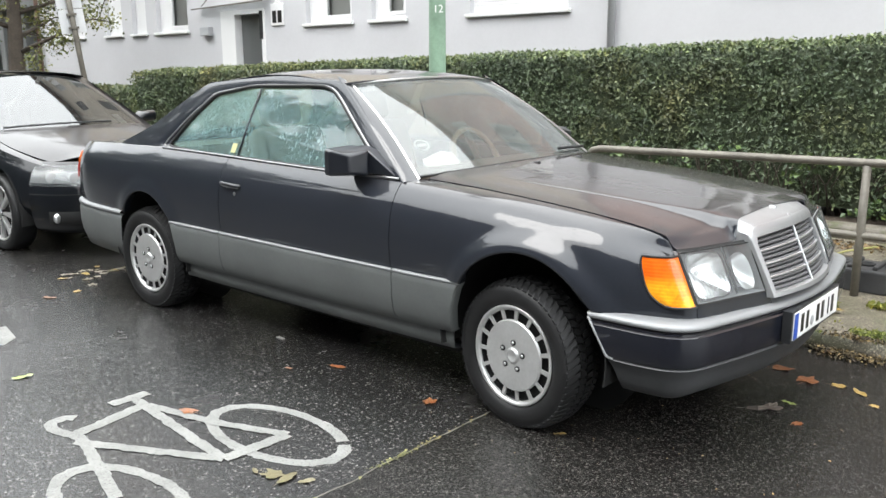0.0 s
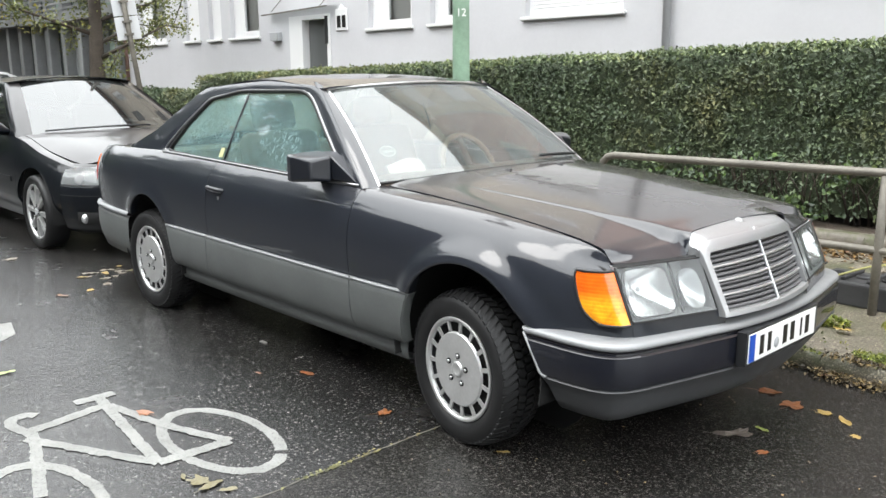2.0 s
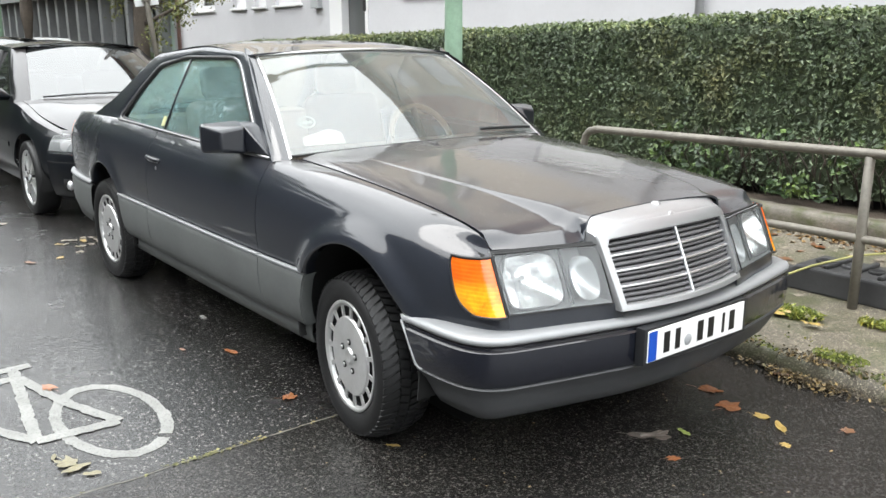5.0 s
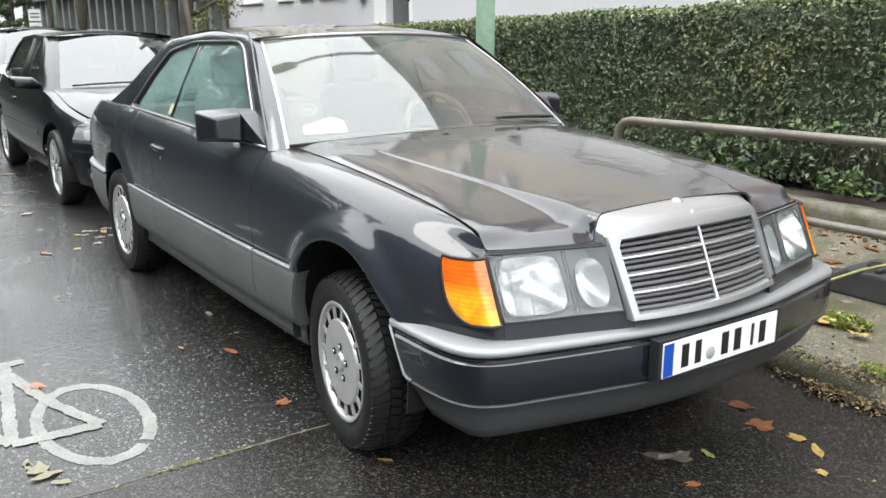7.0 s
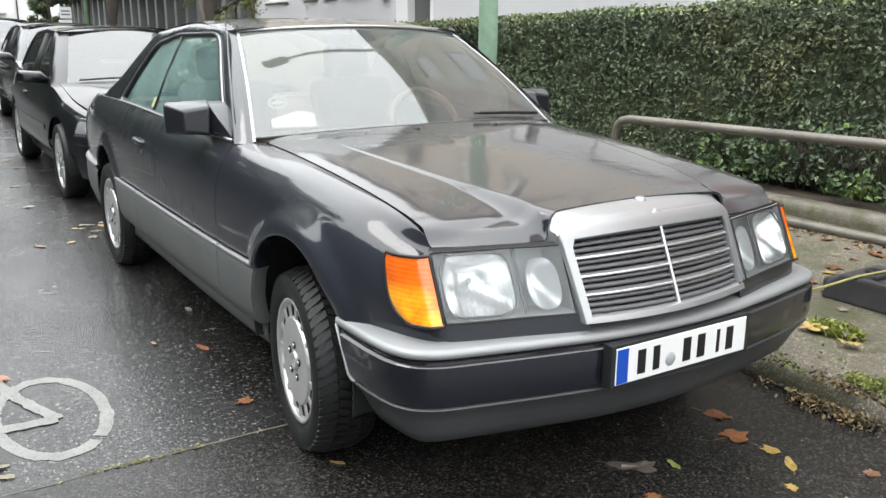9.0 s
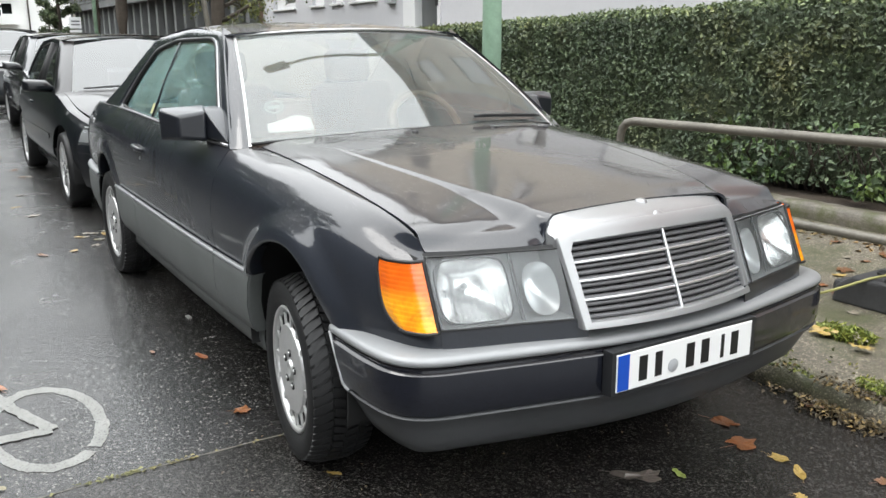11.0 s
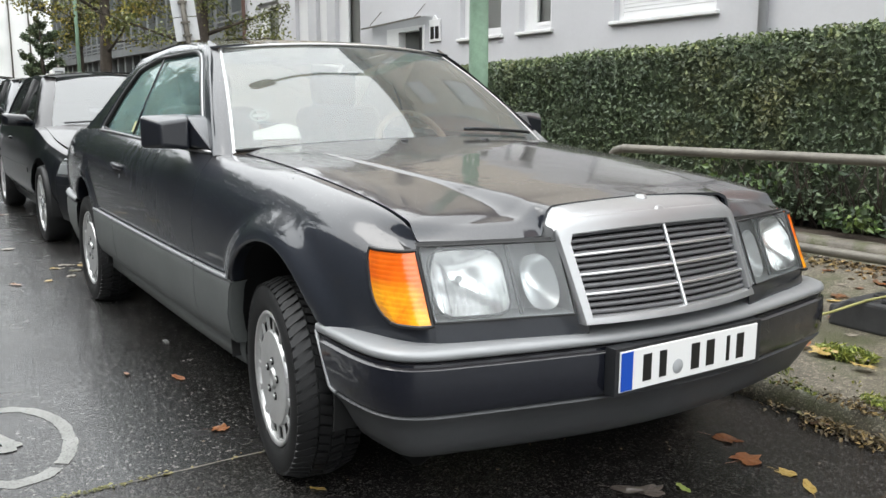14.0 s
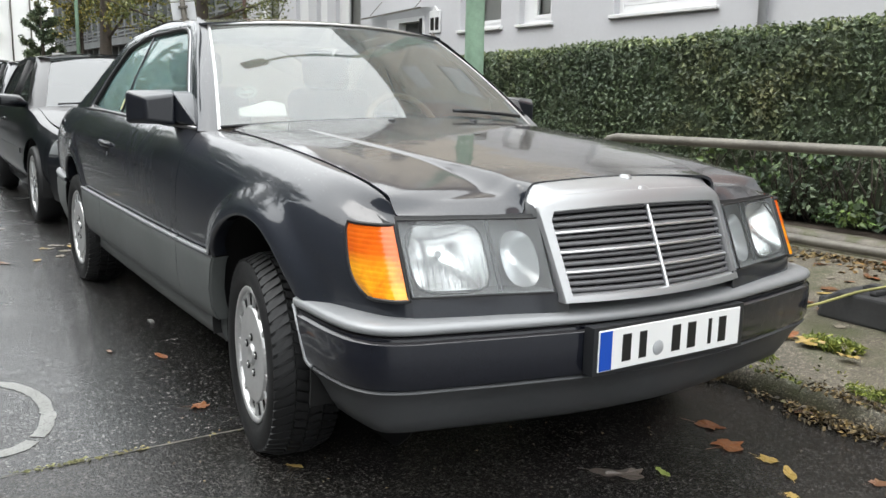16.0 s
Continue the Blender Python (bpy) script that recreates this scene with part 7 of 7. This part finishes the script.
def maple_mesh(seed, lobes=5, slim=False, curl=0.16):
    r = random.Random(seed)
    squash = r.uniform(0.55, 0.9)
    bm = bmesh.new()
    c = bm.verts.new((0, 0, 0.006))
    ring = []
    n = lobes * 4
    for i in range(n):
        a = math.pi * 2 * i / n
        k = i % 4
        rad = {0: 1.0, 1: 0.93, 2: 0.82, 3: 0.90}[k] * r.uniform(0.76, 1.10)
        if 0.42 * n < i < 0.58 * n:
            rad *= 0.6
        x, y = rad * math.cos(a), rad * math.sin(a) * squash
        if slim:
            x, y = math.cos(a) * r.uniform(0.92, 1.05), 0.36 * math.sin(a) * r.uniform(0.9, 1.1)
        ring.append(bm.verts.new((0.5 * x, 0.5 * y, 0.004 + curl * abs(noise.noise((x * 1.6 + seed, y * 1.6, seed))) * (0.4 + 0.6 * rad))))
    for i in range(n):
        bm.faces.new((c, ring[i], ring[(i + 1) % n]))
    stem = [bm.verts.new(v) for v in ((-0.18, 0.01, 0.01), (-0.18, -0.01, 0.01), (-0.72, 0.03, 0.008), (-0.72, 0.015, 0.008))]
    bm.faces.new((stem[0], stem[2], stem[3], stem[1]))
    me = bpy.data.meshes.new("fallen_leaf")
    bm.to_mesh(me)
    bm.free()
    return me


def fallen(x, y, z, size, colour, turn, shape, tilt=0.0):
    me = maple_mesh(*shape)
    me.materials.append(LEAFM[colour])
    ob = new("fallen_leaf", me)
    ob.matrix_basis = pose(x, y, z, tilt, 0, turn) @ Matrix.Scale(size, 4)
    where = "wet asphalt" if y < 0.95 else "damp pavement"
    return tagged(ob, f"{colour} fallen autumn leaf lying on the {where}", "leaf", "fallen leaves")


near_bumper = ((1.95, 0.54, 0.16, "orange", 20, (1,)), (2.10, 0.46, 0.15, "orange", 80, (2,)), (2.23, 0.48, 0.11, "yellow", 10, (3,)), (2.33, 0.45, 0.11, "yellow", 140, (4, 5, True)),
                             (2.07, 0.0, 0.20, "grey-brown", 38, (5, 5, True, 0.10)), (2.078, 0.025, 0.16, "grey-brown", 75, (19, 5, True, 0.16)), (2.133, 0.128, 0.085, "green", -15, (6, 5, True)), (2.23, -0.07, 0.08, "orange", 60, (7,)), (0.24, -1.61, 0.12, "orange", 200, (8,)))
by_marking = ((0.314, -0.833, 0.11, "orange", 15, (9, 5, True)), (0.941, -0.872, 0.10, "orange", 65, (10,)), (0.955, -1.735, 0.13, "straw", 15, (11, 5, False, 0.10)), (1.02, -1.72, 0.13, "straw", 100, (12, 5, True, 0.10)), (1.09, -1.69, 0.08, "straw", 60, (22, 5, True, 0.12)), (0.89, -1.76, 0.06, "straw", -20, (23, 5, True, 0.12)),
                             (-0.70, -1.89, 0.12, "green", 80, (13, 5, True)), (1.55, -0.78, 0.07, "yellow", 40, (14, 5, True)), (2.42, 0.33, 0.06, "yellow", 40, (15,)), (2.5, 0.62, 0.09, "brown", 70, (16,)),
                             (0.15, -1.0, 0.06, "brown", 10, (17, 5, True)), (-0.25, -2.25, 0.07, "brown", 0, (18,)))
for x, y, s, col, tn, sh in near_bumper + by_marking:
    fallen(x, y, 0.0045, s * 0.8, col, tn, sh)
rl = random.Random(5)
for i in range(46):                           # along the row of cars and on the pavement
    x, y = rl.uniform(-14, -1.7), rl.choice((rl.uniform(-2.6, -0.85), rl.uniform(-1.5, -0.8)))
    fallen(x, y, 0.0025, rl.uniform(0.07, 0.14), rl.choice(("yellow", "brown", "pale", "yellow")), rl.uniform(0, 360), (30 + i % 9, 5, i % 3 == 0))
for i in range(26):                           # a drift washed up behind the rear wheel
    t = rl.random()
    fallen(-2.50 + 0.26 * t + rl.gauss(0, 0.10), -0.84 + 0.40 * t + rl.gauss(0, 0.05), 0.003, rl.uniform(0.05, 0.10), rl.choice(("pale", "straw", "yellow", "pale")), rl.uniform(0, 360), (50 + i % 7, 5, i % 2 == 0))
for i in range(60):
    x, y = rl.uniform(0.6, 3.0), rl.uniform(1.15, 2.98)
    if y < 2.2 and rl.random() < 0.55:
        y = rl.uniform(2.2, 2.98)
    fallen(x, y, PAVEZ(y) + 0.004, rl.uniform(0.06, 0.13), rl.choice(("orange", "brown", "yellow", "brown", "pale")), rl.uniform(0, 360), (40 + i % 11, 5, i % 4 == 0), rl.uniform(-8, 8))
# leaf mould and moss in the gutter and along the kerb
g = np.random.default_rng(21)
n = 16000
x = g.uniform(-1.6, 4.5, n)
keep = np.array([noise.noise((v * 3.1, 0.3, 4)) + 0.6 * noise.noise((v * 9.0, 0.7, 4)) for v in x]) + g.normal(0, 0.2, n) > -0.12
x = x[keep]
n = len(x)
y = 0.940 + np.abs(g.normal(0, 0.040, n)) * np.where(g.random(n) < 0.6, -1, 1.6)
z = np.where(y < 0.95, 0.006 + 0.03 * g.random(n), 0.084 + 0.012 * g.random(n))
litter = tagged(new("gutter_litter"), "rotting leaves and moss along the kerb", "leaf litter")
M_MOULD = leaf_mat("leaf_mould", (0.028, 0.020, 0.011), (0.075, 0.052, 0.024), (0.19, 0.125, 0.045), 0.6)
leaves("litter", np.stack([x, y, z], 1), np.tile((0, 0, 1.2), (n, 1)), 0.021, M_MOULD, litter, spread_=0.6, seed=31)
n = 7000
x = g.uniform(-1.6, 4.5, n)
y = 0.985 + 0.10 * g.normal(0, 1, n)
keep = (np.array([noise.noise((a * 4.0, b * 6.0, 14)) for a, b in zip(x, y)]) + g.normal(0, 0.1, n) > 0.12) & (y > 0.965)
x, y = x[keep], y[keep]
z = np.where(y < 1.07, 0.084, np.array([PAVEZ(v) for v in y])) + 0.010 * g.random(len(x))
M_MOSS = leaf_mat("kerb_moss", (0.03, 0.036, 0.010), (0.070, 0.080, 0.018), (0.15, 0.16, 0.03), 0.8)
leaves("moss_cushion", np.stack([x, y, z], 1), np.tile((0, 0, 1.0), (len(x), 1)), 0.018, M_MOSS, litter, spread_=0.8, ratio=0.7, seed=37)
n = 1500
x = g.uniform(0.4, 4.0, n)
y = 2.93 - np.abs(g.normal(0, 0.12, n))
leaves("litter", np.stack([x, y, np.array([PAVEZ(v) for v in y]) + 0.008 * g.random(n)], 1), np.tile((0, 0, 1.2), (n, 1)), 0.045, M_MOULD, litter, spread_=0.4, seed=32)
M_GRASS = leaf_mat("grass_blade", (0.06, 0.085, 0.016), (0.14, 0.17, 0.035), (0.28, 0.30, 0.07), 0.5)


def weed(x, y, z, r_, n_, h, seed):
    q = np.random.default_rng(seed)
    a, d = q.uniform(0, 6.28, n_), r_ * np.sqrt(q.uniform(0, 1, n_))
    p = np.stack([x + d * np.cos(a), y + d * np.sin(a) * 0.6, z + h * 0.4 * q.uniform(0.3, 1.2, n_)], 1)
    w = tagged(new("weed_tuft"), "small green weed tuft growing at the kerb", "plant", "weeds")
    leaves("blade_tuft", p, np.stack([np.cos(a) * 0.6, np.sin(a) * 0.6, np.full(n_, 0.6)], 1), h, M_GRASS, w, spread_=0.5, ratio=0.16, seed=seed)


weed(1.80, 1.47, 0.10, 0.13, 420, 0.048, 1)
weed(2.15, 1.60, 0.105, 0.10, 260, 0.045, 2)
weed(2.22, 1.10, 0.085, 0.12, 260, 0.032, 3)
weed(1.65, 1.12, 0.085, 0.14, 260, 0.030, 4)
weed(2.55, 1.20, 0.085, 0.16, 300, 0.032, 5)
for x, y, s, c_, t_ in ((1.74, 1.40, 0.14, "yellow", 20), (1.62, 1.42, 0.13, "orange", 75), (1.88, 1.45, 0.12, "pale", 130), (1.95, 1.36, 0.11, "yellow", 200)):
    fallen(x, y, PAVEZ(y) + 0.02, s, c_, t_, (60 + int(t_),), 8)
# thin moss line where the repair strip meets the old surface
n = 1500
y = g.uniform(-2.2, 0.6, n)
dens = np.clip(1.1 - np.abs(y + 1.32) / 0.22, 0.06, 1) * np.array([0.5 + noise.noise((3, v * 9, 1)) for v in y])
keep = g.random(n) < dens
y = y[keep]
n = len(y)
x = 1.205 + g.normal(0, 0.007, n) + np.array([0.012 * noise.noise((1, v * 6, 2)) for v in y])
moss = tagged(new("moss_line"), "thin mossy joint across the asphalt", "moss")
leaves("moss", np.stack([x, y, np.full(n, 0.006)], 1), np.tile((0, 0, 1.5), (n, 1)), 0.016, leaf_mat("joint_moss", (0.05, 0.048, 0.020), (0.10, 0.095, 0.035), (0.17, 0.16, 0.07), 0.8), moss, spread_=0.3, seed=33)
M_SEAM = mat("pale_joint_filler", (0.085, 0.08, 0.068), 0.7)
vary(M_SEAM, (0.085, 0.08, 0.066), 0.4, (7, 60))
bm = bmesh.new()
rows_ = []
for y in np.linspace(-2.2, 0.9, 120):
    cx = 1.206 + 0.012 * noise.noise((1, y * 6, 2)) + 0.004 * noise.noise((5, y * 25, 2))
    w = 0.004 + 0.003 * noise.noise((2, y * 14, 5))
    rows_.append((bm.verts.new((cx - w, y, 0.0048)), bm.verts.new((cx + w, y, 0.0048))))
for (a, b), (c, d) in zip(rows_, rows_[1:]):
    bm.faces.new((a, b, d, c))
tagged(part("asphalt_joint", bm, M_SEAM, kind="structure"), "thin pale joint beside the asphalt repair strip", "road joint")
# unseen tree row, added to darken what the car flanks mirror
for i in range(10):
    tree("street_tree", "unseen leafy dark tree added across the street for reflections", (-19 - i * 8.5, -10.4 + 0.5 * (i % 3), 0.1), 14 + i % 3, 0.26, 1.8, 4.6, 7500, 0.42, M_FARLEAF, 60 + i, 16)
for i in range(46):                           # larger leaves caught along the kerb
    x, y = rl.uniform(-0.5, 3.6), 0.945 - abs(rl.gauss(0, 0.05))
    fallen(x, y, 0.010 + 0.02 * rl.random(), rl.uniform(0.045, 0.085), rl.choice(("yellow", "brown", "straw", "orange", "brown")), rl.uniform(0, 360), (90 + i % 9, 5, i % 3 == 0), rl.uniform(-25, 25))
# small bits on the wet strip
n = 150
x, y = g.uniform(0.9, 3.2, n), g.uniform(-1.2, 0.9, n)
bits = tagged(new("leaf_crumbs"), "small crumbs of leaf on the wet asphalt", "leaf litter")
leaves("crumb", np.stack([x, y, np.full(n, 0.0065)], 1), np.tile((0, 0, 1.6), (n, 1)), 0.012, M_MOULD, bits, spread_=0.25, seed=71)
